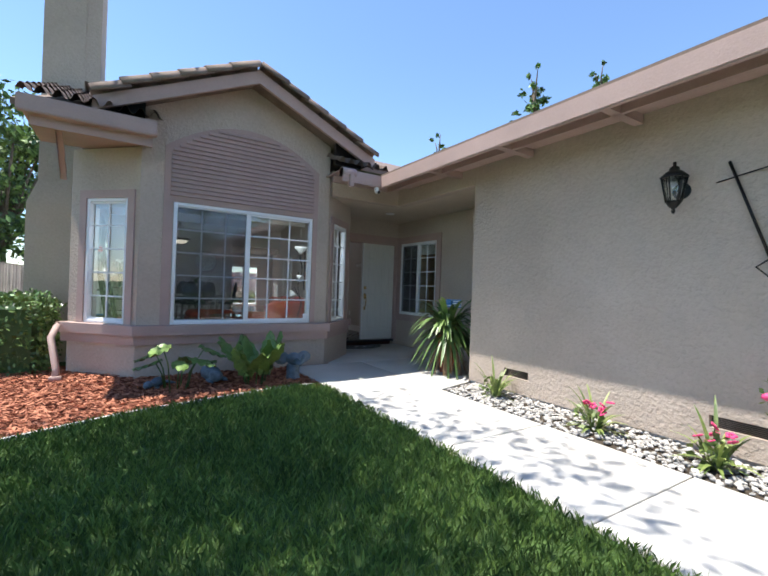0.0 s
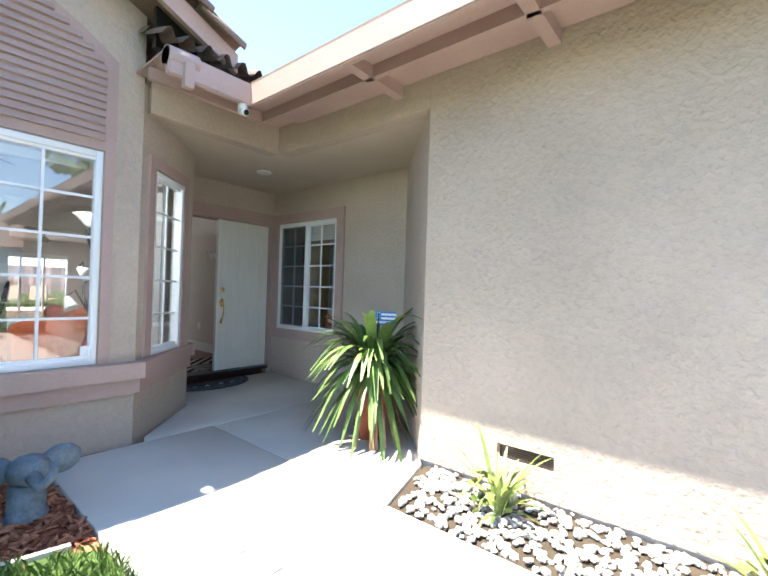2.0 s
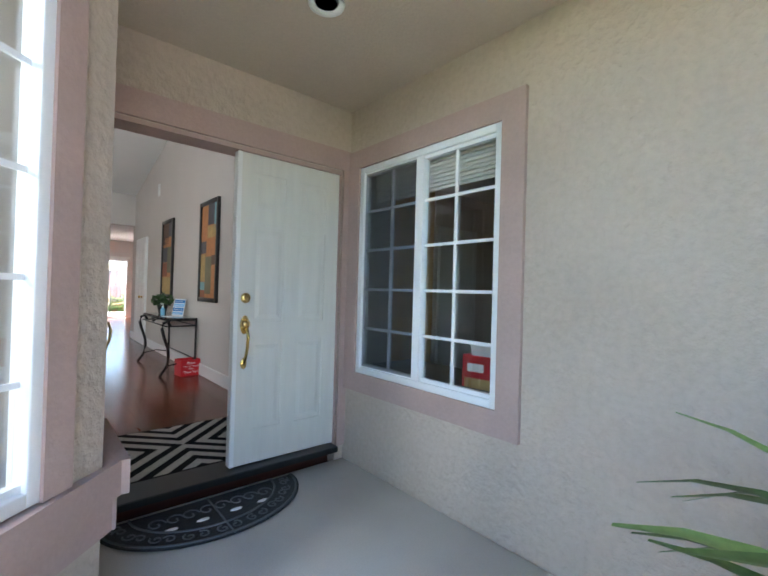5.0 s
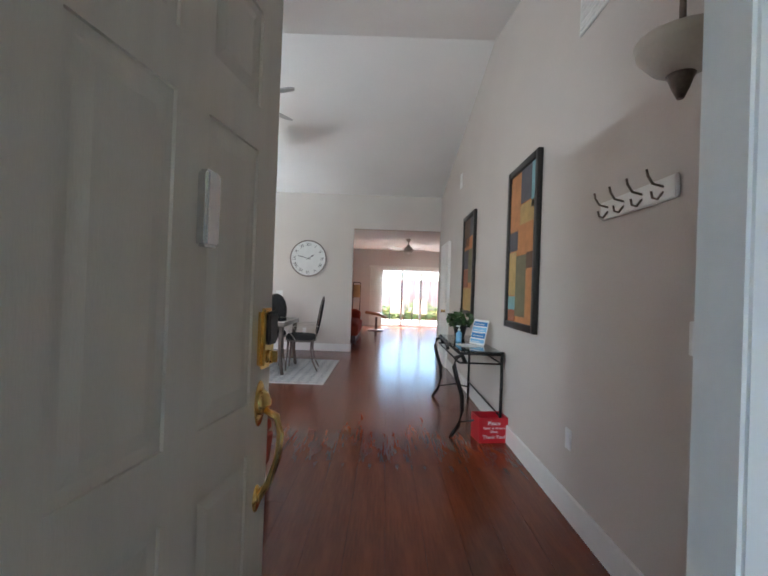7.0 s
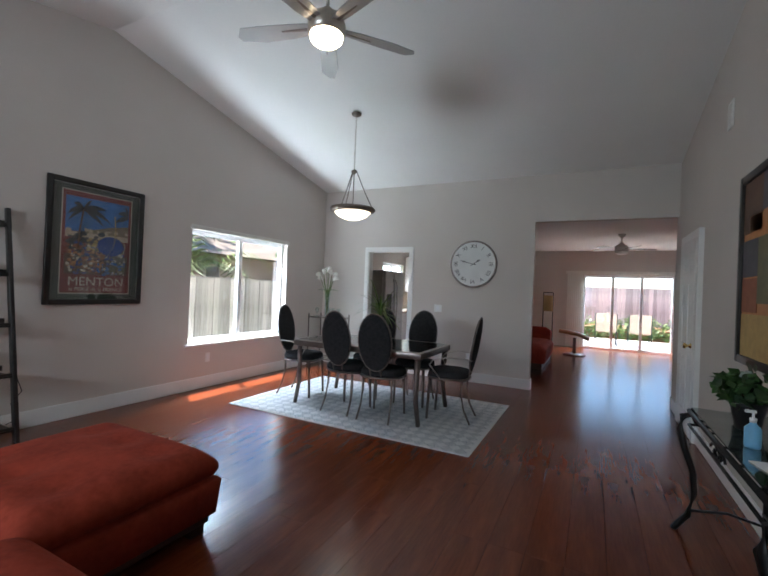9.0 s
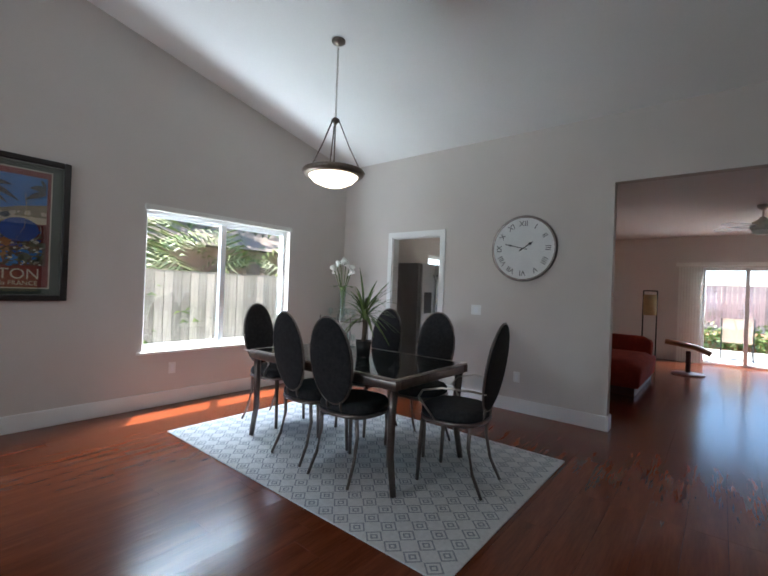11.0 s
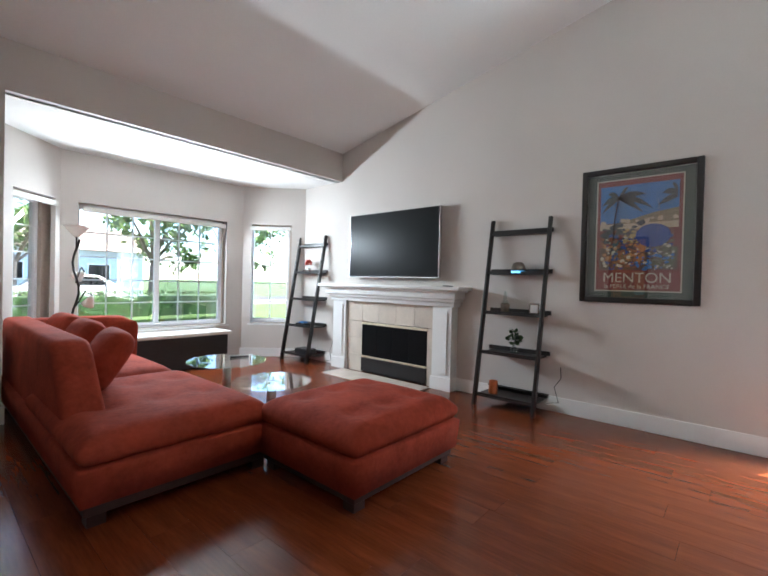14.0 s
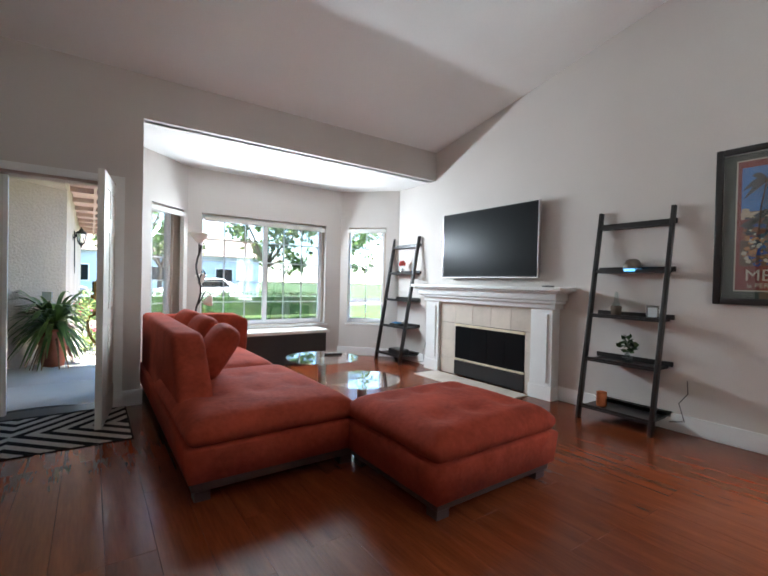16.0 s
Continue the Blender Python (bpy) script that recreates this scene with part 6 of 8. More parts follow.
# floor lamp
t = thing("floor_lamp", "dark twisted floor lamp with pale tulip shades", "lamp", pose(-1.66, -0.78, 0))
bm = bm_new()
lathe(bm, [(0.13, 0), (0.13, 0.015), (0.03, 0.03)], 24)
part("base", bm, M_blackmetal, t)
bm = bm_new()
tube(bm, [(0.03 * math.sin(q * 0.9), 0.03 * math.cos(q * 0.9), 0.02 + q * 0.085) for q in range(20)], 0.012, 8)
part("stem", bm, M_blackmetal, t)
for dx, dy, z, tilt in ((0.0, 0.0, 1.66, 0), (-0.14, 0.05, 1.02, 150), (-0.10, -0.10, 1.28, 120)):
    bm = bm_new()
    lathe(bm, [(0.02, 0.0), (0.05, 0.03), (0.10, 0.09), (0.13, 0.12), (0.12, 0.12), (0.04, 0.03)] if tilt == 0 else [(0.015, 0.0), (0.03, 0.03), (0.05, 0.09), (0.065, 0.12), (0.06, 0.12)], 20)
    o = part("shade", bm, M_frosted, t, "pale glass tulip shade")
    o.matrix_local = pose(dx, dy, z, tilt, 0, 30)
    bm = bm_new()
    tube(bm, [(0, 0, z - 0.12), (dx * 0.6, dy * 0.6, z + (0.06 if tilt else -0.04)), (dx, dy, z)], 0.008, 6)
    part("branch", bm, M_blackmetal, t)

# poster
t = thing("travel_poster", "framed seaside travel poster lettered MENTON", "picture", face_m(-4.72, 3.967, 1.112, 90))
w, h, b = 0.925, 1.225, 0.05
bm = bm_new()
box(bm, -w / 2, -w / 2 + b, -0.035, -0.001, 0, h)
box(bm, w / 2 - b, w / 2, -0.035, -0.001, 0, h)
box(bm, -w / 2 + b, w / 2 - b, -0.035, -0.001, 0, b)
box(bm, -w / 2 + b, w / 2 - b, -0.035, -0.001, h - b, h)
rounded(part("frame", bm, M_black, t), 0.008, 2)
layers = [("mat_board", -0.41, 0.41, 0.05, 1.17, mat("green_mat_board", (0.055, 0.07, 0.055), 0.8)), ("border", -0.335, 0.335, 0.105, 1.12, A_cream), ("print", -0.325, 0.325, 0.115, 1.11, A_mar), ("sky", -0.30, 0.30, 0.72, 1.06, A_sky), ("mountain", -0.25, 0.30, 0.70, 0.80, A_mt), ("bay_water", -0.02, 0.24, 0.50, 0.68, A_deep), ("beach", -0.30, 0.30, 0.66, 0.715, A_sand), ("terrace", -0.30, 0.30, 0.30, 0.50, A_um)]
for i, (nm, x0, x1, z0, z1, mm) in enumerate(layers):
    bm = bm_new()
    y = -0.010 - 0.0012 * i
    if nm == "mountain":
        prism(bm, [(x0, y, z0), (x1, y, z0), (x1, y, z1 + 0.03), (0.12, y, z1), (-0.05, y, z0 + 0.05)], (0, 0.001, 0))
    elif nm == "bay_water":
        prism(bm, [(0.11 + 0.13 * math.cos(a), y, 0.59 + 0.10 * math.sin(a)) for a in (2 * math.pi * q / 24 for q in range(24))], (0, 0.001, 0))
    else:
        box(bm, x0, x1, y, y + 0.001, z0, z1)
    part(nm, bm, mm, t)
rp2 = random.Random(5)


def dabs(name, material, count, x0, x1, z0, z1, r0, r1, depth):
    """Ragged brush dabs of one colour in a patch of the print."""
    bm = bm_new()
    for _ in range(count):
        x, z, a, rr = rp2.uniform(x0, x1), rp2.uniform(z0, z1), rp2.random() * 6.28, rp2.uniform(r0, r1)
        prism(bm, [(x + rr * math.cos(a + k) * rp2.uniform(0.5, 1.2), depth, z + 0.8 * rr * math.sin(a + k) * rp2.uniform(0.5, 1.2)) for k in (0, 1.1, 2.3, 3.4, 4.6, 5.4)], (0, 0.0006, 0))
    return part(name, bm, material, t)


def frond(bm, x, z, a, L, sag, w, depth):
    """One drooping, tapered palm frond."""
    up, low = [], []
    for k in range(7):
        q = k / 6
        px, pz = x + L * q * math.cos(a), z + L * q * math.sin(a) - sag * q * q
        ww = w * math.sin(math.pi * (0.15 + 0.85 * q)) + 0.002
        up.append((px, depth, pz + ww * 0.45))
        low.append((px, depth, pz - ww))
    prism(bm, up + low[::-1], (0, 0.0006, 0))


dabs("distant_shore", A_sand, 14, -0.28, 0.29, 0.69, 0.75, 0.015, 0.035, -0.0200)
dabs("shrub", A_palm, 60, -0.28, 0.05, 0.48, 0.72, 0.02, 0.045, -0.0204)
dabs("shrub", A_deep, 40, -0.28, 0.28, 0.31, 0.62, 0.015, 0.035, -0.0208)
dabs("shrub", A_ol, 40, 0.12, 0.28, 0.33, 0.56, 0.015, 0.035, -0.0212)
dabs("blossom", A_or, 60, -0.27, 0.06, 0.36, 0.54, 0.010, 0.026, -0.0216)
dabs("blossom", A_ru, 45, -0.28, 0.02, 0.31, 0.60, 0.010, 0.024, -0.0220)
dabs("blossom", A_cream, 60, -0.28, 0.28, 0.30, 0.60, 0.008, 0.022, -0.0224)
dabs("blossom", A_oc, 26, -0.10, 0.03, 0.54, 0.68, 0.010, 0.026, -0.0228)
dabs("blossom", A_sky, 30, 0.0, 0.28, 0.30, 0.44, 0.010, 0.022, -0.0230)
bm = bm_new()
prism(bm, [(0.12 + 0.13 * math.cos(a), -0.0233, 0.60 + 0.10 * math.sin(a)) for a in (2 * math.pi * q / 28 for q in range(28))], (0, 0.0004, 0))
part("bay_water", bm, A_deep, t)
bm = bm_new()
tube(bm, [(0.12 + 0.145 * math.cos(a), -0.0236, 0.60 + 0.12 * math.sin(a)) for a in (-1.9 + 0.22 * q for q in range(14))], 0.013, 6, 0.006, 0.05)
part("shore_line", bm, A_cream, t)
bm = bm_new()
tube(bm, [(0.15, -0.0238, 0.92), (0.165, -0.0238, 0.76), (0.15, -0.0238, 0.62), (0.09, -0.0238, 0.49)], 0.010, 6, 0.007, 0.05)
part("palm_trunk", bm, A_oc, t)
bm = bm_new()
tube(bm, [(-0.19, -0.0238, 0.55), (-0.18, -0.0238, 0.75), (-0.15, -0.0238, 0.95)], 0.024, 6, 0.018, 0.05)
part("palm_trunk", bm, A_um, t)
for q, (x, z, a, L, sag) in enumerate(((-0.15, 0.95, 0.5, 0.24, 0.10), (-0.15, 0.95, 0.15, 0.27, 0.16), (-0.15, 0.95, -0.25, 0.20, 0.10), (-0.15, 0.95, 1.1, 0.16, 0.05), (-0.15, 0.95, 2.2, 0.15, 0.08), (-0.15, 0.95, 2.8, 0.15, 0.12), (-0.15, 0.95, 3.4, 0.14, 0.10), (0.29, 0.96, 2.6, 0.13, 0.07), (0.29, 0.93, 3.1, 0.14, 0.08), (0.29, 0.98, 2.0, 0.10, 0.04))):
    bm = bm_new()
    frond(bm, x, z, a, L, sag, 0.034, -0.0242)
    part("palm_frond", bm, A_palm, t)
text_part("lettering", "MENTON", 0.125, A_cream, t, pose(0, -0.023, 0.225) @ UPRIGHT)
text_part("lettering", "la PERLE de la FRANCE", 0.052, A_cream, t, pose(0, -0.023, 0.15) @ UPRIGHT)
bm = bm_new()
box(bm, -0.41, 0.41, -0.029, -0.027, 0.05, 1.175)
o = part("glazing", bm, M_glass, t)
o.visible_shadow = False

# ---- family room, kitchen, office ----
t = thing("loveseat", "rust red sofa in the family room", "sofa", pose(-1.45, 10.7, 0))
bm = bm_new()
pillow_box(bm, -0.45, 0.50, -0.9, 0.9, 0.12, 0.44, 0.02, 8)
part("seat", bm, M_rust, t)
bm = bm_new()
pillow_box(bm, -0.62, -0.36, -0.9, 0.9, 0.12, 0.85, 0.02, 8)
rounded(part("backrest", bm, M_rust, t), 0.04)
bm = bm_new()
pillow_box(bm, -0.5, 0.45, 0.75, 0.98, 0.12, 0.68, 0.02, 8)
rounded(part("arm", bm, M_rust, t), 0.04)
bm = bm_new()
box(bm, -0.55, 0.45, -0.85, 0.9, 0.0, 0.12)
part("base", bm, M_darkwood, t)
t = thing("lounge_stool", "tan leather footstool on a dark disc base", "stool", pose(-0.55, 12.6, 0))
bm = bm_new()
tube(bm, [(0, 0, 0.0), (0, 0, 0.42)], 0.04, 10)
lathe(bm, [(0.26, 0), (0.25, 0.025), (0.05, 0.04)], 24)
part("base", bm, M_darkwood, t)
bm = bm_new()
tube(bm, [(-0.35, 0, 0.56), (-0.15, 0, 0.54), (0.1, 0, 0.50), (0.32, 0, 0.40)], 0.10, 12, None, 0.5)
part("cushion", bm, mat("tan_leather", (0.30, 0.13, 0.05), 0.45), t)
t = thing("standing_lamp", "lamp with a tan drum shade on a tall stand", "lamp", pose(-1.25, 13.4, 0))
bm = bm_new()
for x in (-0.12, 0.12):
    tube(bm, [(x, 0, 0), (x, 0, 1.5)], 0.015, 6)
tube(bm, [(-0.12, 0, 1.5), (0.12, 0, 1.5)], 0.015, 6)
part("stand", bm, M_blackmetal, t)
bm = bm_new()
lathe(bm, [(0.12, 1.0), (0.12, 1.42), (0.11, 1.42), (0.11, 1.0)], 20)
part("shade", bm, mat("tan_shade", (0.42, 0.30, 0.14), 0.8), t)
t = thing("vertical_blind", "drawn white vertical blinds beside the slider", "blind")
for k in range(8):
    bm = bm_new()
    box(bm, -0.85 + k * 0.05, -0.81 + k * 0.05, 14.40, 14.43, 0.003, 2.06)
    part("vane", bm, M_sheer, t)
bm = bm_new()
box(bm, -0.90, 1.75, 14.38, 14.46, 2.07, 2.15, 0.006)
tagged(part("blind_valance", bm, M_sheer), "white valance above the slider", "blind")
t = thing("refrigerator", "stainless side-by-side refrigerator in the kitchen", "refrigerator", pose(-3.97, 9.4, 0, 0, 0, 90))
bm = bm_new()
box(bm, -0.45, 0.45, 0.0, 0.7, 0.02, 1.78, 0.01)
part("cabinet", bm, M_stainless, t)
for x0, x1 in ((-0.445, -0.06), (-0.05, 0.445)):
    bm = bm_new()
    box(bm, x0, x1, -0.06, -0.002, 0.06, 1.77, 0.012)
    dd = part("door", bm, M_stainless, t)
    bm = bm_new()
    xh = x1 - 0.05 if x0 < -0.2 else x0 + 0.05
    tube(bm, [(xh, -0.06, 0.6), (xh, -0.11, 0.7), (xh, -0.12, 1.1), (xh, -0.11, 1.5), (xh, -0.06, 1.6)], 0.012, 8)
    part("handle", bm, M_silver, dd)
bm = bm_new()
box(bm, -0.36, -0.15, -0.068, -0.06, 0.95, 1.30)
part("dispenser", bm, M_plasticblack, t)
t = thing("kitchen_counter", "white base cabinet with a stone worktop", "cabinet", pose(-3.1, 12.9, 0))
bm = bm_new()
box(bm, -1.4, 0.5, 0, 0.6, 0.0, 0.88)
part("cabinet", bm, M_white, t)
bm = bm_new()
box(bm, -1.42, 0.52, -0.03, 0.62, 0.88, 0.92, 0.006)
part("worktop", bm, M_marble, t)
t = thing("upper_cabinet", "white kitchen wall cabinet", "cabinet", pose(-3.0, 10.75, 0))
bm = bm_new()
box(bm, 0.05, 0.39, -0.5, 0.14, 1.45, 2.3, 0.006)
part("cabinet", bm, M_white, t)
t = thing("kitchen_counter", "white cabinet run with a pale stone worktop under the window", "cabinet", pose(-4.68, 9.92, 0))
bm = bm_new()
box(bm, 0.004, 0.58, 0, 3.4, 0.10, 0.87)
box(bm, 0.004, 0.52, 0, 3.4, 0.0, 0.10)
part("cabinet", bm, M_white, t)
for q in range(6):
    bm = bm_new()
    box(bm, 0.582, 0.60, 0.02 + q * 0.56, 0.54 + q * 0.56, 0.13, 0.68, 0.004)
    box(bm, 0.582, 0.60, 0.02 + q * 0.56, 0.54 + q * 0.56, 0.70, 0.85, 0.004)
    part("cabinet_door", bm, M_white, t)
bm = bm_new()
box(bm, 0.004, 0.63, -0.01, 3.42, 0.872, 0.912, 0.006)
part("worktop", bm, mat("brown_stone_worktop", (0.30, 0.24, 0.18), 0.25, var=0.25, scale=14), t, "brown stone worktop")
bm = bm_new()
for q in range(30):
    y = q * 0.113
    for z0, z1 in ((0.915, 1.02), (1.023, 1.13), (1.133, 1.24), (1.243, 1.35)):
        if z0 < 1.02 or not 0.34 < y + 0.05 < 1.62:
            box(bm, 0.004, 0.012, y, y + 0.11, z0, z1)
part("backsplash", bm, M_marble, t, "cream tile backsplash")
t = thing("upper_cabinet", "white kitchen wall cabinet beside the window", "cabinet", pose(-4.676, 11.62, 1.38))
bm = bm_new()
box(bm, 0, 0.32, 0, 1.5, 0, 0.9)
part("cabinet", bm, M_white, t)
for q in range(3):
    bm = bm_new()
    box(bm, 0.322, 0.34, 0.01 + q * 0.5, 0.49 + q * 0.5, 0.01, 0.89, 0.004)
    part("cabinet_door", bm, M_white, t)
t = thing("snack_box", "red and yellow carton on the office window ledge", "box", pose(1.20, -1.17, 0.60, 0, 0, 8))
bm = bm_new()
box(bm, -0.10, 0.10, -0.17, 0.17, 0, 0.20, 0.004)
part("carton", bm, M_red, t)
bm = bm_new()
box(bm, -0.104, -0.10, -0.13, 0.15, 0.0, 0.06)
box(bm, -0.104, -0.10, -0.15, -0.05, 0.06, 0.12)
part("yellow_print", bm, A_oc, t)
bm = bm_new()
prism(bm, [(-0.10, -0.16, 0.20), (-0.10, 0.10, 0.20), (-0.16, 0.08, 0.27), (-0.16, -0.14, 0.27)], (0.004, 0, 0.004))
part("open_flap", bm, M_paper, t)
bm = bm_new()
box(bm, -0.1055, -0.104, 0.02, 0.13, 0.10, 0.15)
part("label_patch", bm, M_paper, t)
t = thing("office_desk", "dark desk under the porch window", "desk", pose(1.0, -0.8, 0))
bm = bm_new()
box(bm, 0.0, 0.55, -0.75, 0.7, 0.56, 0.60)
box(bm, 0.02, 0.53, -0.74, -0.70, 0.0, 0.56)
box(bm, 0.02, 0.53, 0.65, 0.69, 0.0, 0.56)
part("desk_body", bm, M_black, t)
t = thing("office_chair", "grey upholstered office chair", "chair", pose(1.9, -0.9, 0))
bm = bm_new()
pillow_box(bm, -0.25, 0.25, -0.25, 0.25, 0.42, 0.52, 0.02, 6)
pillow_box(bm, 0.2, 0.3, -0.25, 0.25, 0.5, 1.0, 0.0, 6)
part("upholstery", bm, M_fabric, t)
bm = bm_new()
tube(bm, [(0, 0, 0.05), (0, 0, 0.42)], 0.03, 8)
for k in range(5):
    tube(bm, [(0, 0, 0.09), (0.28 * math.cos(k * 1.257), 0.28 * math.sin(k * 1.257), 0.03)], 0.03, 6, 0.015)
part("pedestal", bm, M_plasticblack, t)


# ---- front garden ----
rng = random.Random(21)


def lawn_edge(x):
    """The lawn's far border (y) at x."""
    if x > -2.41:
        return -2.95
    return -2.88 - (-2.41 - x) * 0.24 - max(0, -4.2 - x) * 0.22


bm = bm_new()
pts = [(-2.14, -14), (-2.14, -3.05), (-2.3, -2.92)] + [(-2.41 - k * 0.4, lawn_edge(-2.41 - k * 0.4)) for k in range(25)] + [(-12.1, -14)]
prism(bm, [(x, y, -0.188) for x, y in pts], (0, 0, 0.07))
lawn = struct("lawn", bm, M_turf, "green lawn in front of the bay", "lawn")
n = 130000
gr = np.random.RandomState(4)
gx = gr.uniform(-8.2, -2.13, n)
gy = gr.uniform(-9.2, -2.9, n)
edge = np.where(gx > -2.41, -2.95 - (gx + 2.41) * 0.4, -2.88 - (-2.41 - gx) * 0.24 - np.maximum(0, -4.2 - gx) * 0.22)
ok = gy < edge
gx, gy = gx[ok], gy[ok]
n = len(gx)
ga = gr.uniform(0, 6.28, n)
gh = gr.uniform(0.035, 0.085, n)
gl = gr.uniform(0.01, 0.05, n)
gd = gr.uniform(0, 6.28, n)
gw = gr.uniform(0.0016, 0.0032, n)
V = np.zeros((n, 4, 3))
V[:, 0] = np.stack([gx - gw * np.cos(ga), gy - gw * np.sin(ga), np.full(n, -0.12)], 1)
V[:, 1] = np.stack([gx + gw * np.cos(ga), gy + gw * np.sin(ga), np.full(n, -0.12)], 1)
mx, my = gx + 0.35 * gl * np.cos(gd), gy + 0.35 * gl * np.sin(gd)
V[:, 2] = np.stack([mx + gw * 0.8 * np.cos(ga), my + gw * 0.8 * np.sin(ga), -0.12 + gh * 0.65], 1)
V[:, 3] = np.stack([gx + gl * np.cos(gd), gy + gl * np.sin(gd), -0.12 + gh], 1)
idx = np.arange(n)[:, None] * 4
F = np.concatenate([idx + np.array([[0, 1, 2]]), idx + np.array([[0, 2, 3]])])
tagged(pydata("grass", V.reshape(-1, 3).tolist(), F.tolist(), M_blade), "dense green grass blades on the lawn", "grass", kind="stuff")

# mulch bed
bm = bm_new()
prism(bm, [(x, y, -0.188) for x, y in ((-1.5, -1.75), (-2.14, -1.75), (-2.14, -3.05), (-2.5, -2.9), (-4.3, -3.3), (-6.5, -4.4), (-6.5, -0.4), (-4.8, -0.4))], (0, 0, 0.055))
struct("mulch_bed", bm, M_mulch, "red bark mulch bed below the bay", "mulch")
vs, fs = [], []
k = 0
while k < 9000:
    x, y = rng.uniform(-6.4, -2.15), rng.uniform(-4.2, -0.8)
    if y < lawn_edge(x) + 0.03 or (y > -1.66 and x > -4.9 and x + y > -5.75 and x - y < 0.1):
        continue
    k += 1
    a, L, W = rng.random() * 6.28, rng.uniform(0.015, 0.045), rng.uniform(0.006, 0.014)
    u, w = Vector((math.cos(a), math.sin(a), rng.uniform(-0.35, 0.35))), Vector((-math.sin(a), math.cos(a), rng.uniform(-0.4, 0.4)))
    p = Vector((x, y, -0.128 + rng.uniform(0, 0.018)))
    b = len(vs)
    for dz in (0.0, 0.006):
        vs += [p - u * L - w * W + Vector((0, 0, dz)), p + u * L - w * W * 0.6 + Vector((0, 0, dz)), p + u * L + w * W + Vector((0, 0, dz)), p - u * L + w * W * 0.7 + Vector((0, 0, dz))]
    fs += [(b + 4, b + 5, b + 6, b + 7), (b, b + 1, b + 5, b + 4), (b + 1, b + 2, b + 6, b + 5), (b + 2, b + 3, b + 7, b + 6), (b + 3, b, b + 4, b + 7)]
tagged(pydata("bark_chips", vs, fs, M_mulch), "loose red bark chips", "mulch", kind="stuff")
bm = bm_new()
for q in range(16):
    xa, xb = -2.25 - q * 0.25, -2.25 - (q + 1) * 0.25
    prism(bm, [(xa, lawn_edge(xa) + 0.02, -0.15), (xb, lawn_edge(xb) + 0.02, -0.15), (xb, lawn_edge(xb) + 0.05, -0.15), (xa, lawn_edge(xa) + 0.05, -0.15)], (0, 0, 0.055))
struct("lawn_edging", bm, M_concrete, "grey edging strip between lawn and mulch", "edging")

# pebbles
bm = bm_new()
box(bm, -0.93, -0.24, -14, -3.62, -0.188, -0.125)
bed = struct("pebble_bed", bm, M_soil, "strip of grey river pebbles along the garage wall", "gravel")
shapes = []
for s in range(4):
    bm = bm_new()
    ball(bm, (0, 0, 0), 1, 0.75, 0.5, 1)
    for v in bm.verts:
        v.co *= rng.uniform(0.88, 1.1)
    me = bpy.data.meshes.new("pebble")
    bm.to_mesh(me)
    bm.free()
    me.materials.append(M_pebble)
    shapes.append(me)
allv, allf = [], []
for q in range(2300):
    y = -3.70 - 6.5 * rng.random() ** 1.2
    x = rng.uniform(-0.90, -0.27)
    if y > -3.8 and x < -0.6:
        continue
    r, a = rng.uniform(0.016, 0.036), rng.uniform(0, 360)
    m = pose(x, y, -0.118 + rng.uniform(0, 0.02), rng.uniform(-20, 20), rng.uniform(-20, 20), a) @ Matrix.Scale(r, 4)
    if q < 300:
        o = new("pebble", shapes[q % 4])
        o.parent = bed
        o.matrix_world = m
    else:
        b = len(allv)
        me = shapes[q % 4]
        allv += [m @ v.co for v in me.vertices]
        allf += [tuple(b + i for i in p.vertices) for p in me.polygons]
tagged(pydata("pebbles", allv, allf, M_pebble_all, bed), kind="stuff")


def strap_plant(x, y, z, n, L, W, droop, material, name, label, seed, dry=0):
    r = random.Random(seed)
    t = thing(name, label, "plant", pose(x, y, z))
    bm = bm_new()
    for _ in range(n):
        a = r.random() * 6.28
        leaf_blade(bm, (0.03 * math.cos(a), 0.03 * math.sin(a), 0), (math.cos(a), math.sin(a)), L * r.uniform(0.7, 1.15), W * r.uniform(0.8, 1.2), droop * r.uniform(0.6, 1.3), r.uniform(0.6, 2.4), n=8)
    part("foliage", bm, material, t)
    if dry:
        bm = bm_new()
        for _ in range(dry):
            a = r.random() * 6.28
            leaf_blade(bm, (0.05 * math.cos(a), 0.05 * math.sin(a), 0), (math.cos(a), math.sin(a)), L * 0.6, W * 0.6, 2.4, 0.4, n=6)
        part("dry_leaves", bm, M_dryleaf, t)
    return t


t = strap_plant(-0.14, -2.96, 0.40, 200, 0.53, 0.055, 1.5, M_leaf, "potted_clivia", "large strap-leaf plant in a terracotta pot by the porch", 2, 26)
bm = bm_new()
lathe(bm, [(0.13, -0.495), (0.19, 0.0), (0.20, 0.0), (0.20, 0.05), (0.18, 0.05), (0.17, 0.0)], 4)
o = part("pot", bm, M_terracotta, t, "square terracotta pot")
bm = bm_new()
tube(bm, [(0.02, 0, 0), (0.06, 0, 0.56)], 0.006, 6)
part("flag_stick", bm, M_blackmetal, t)
t = thing("garden_flag", "small stars and stripes metal flag in the pot", "flag", face_m(-0.06, -2.98, 0.92, -60) @ Matrix.Scale(0.75, 4))
bm = bm_new()
box(bm, -0.16, 0.16, -0.003, 0.003, -0.08, 0.08)
part("flag_plate", bm, M_paper, t)
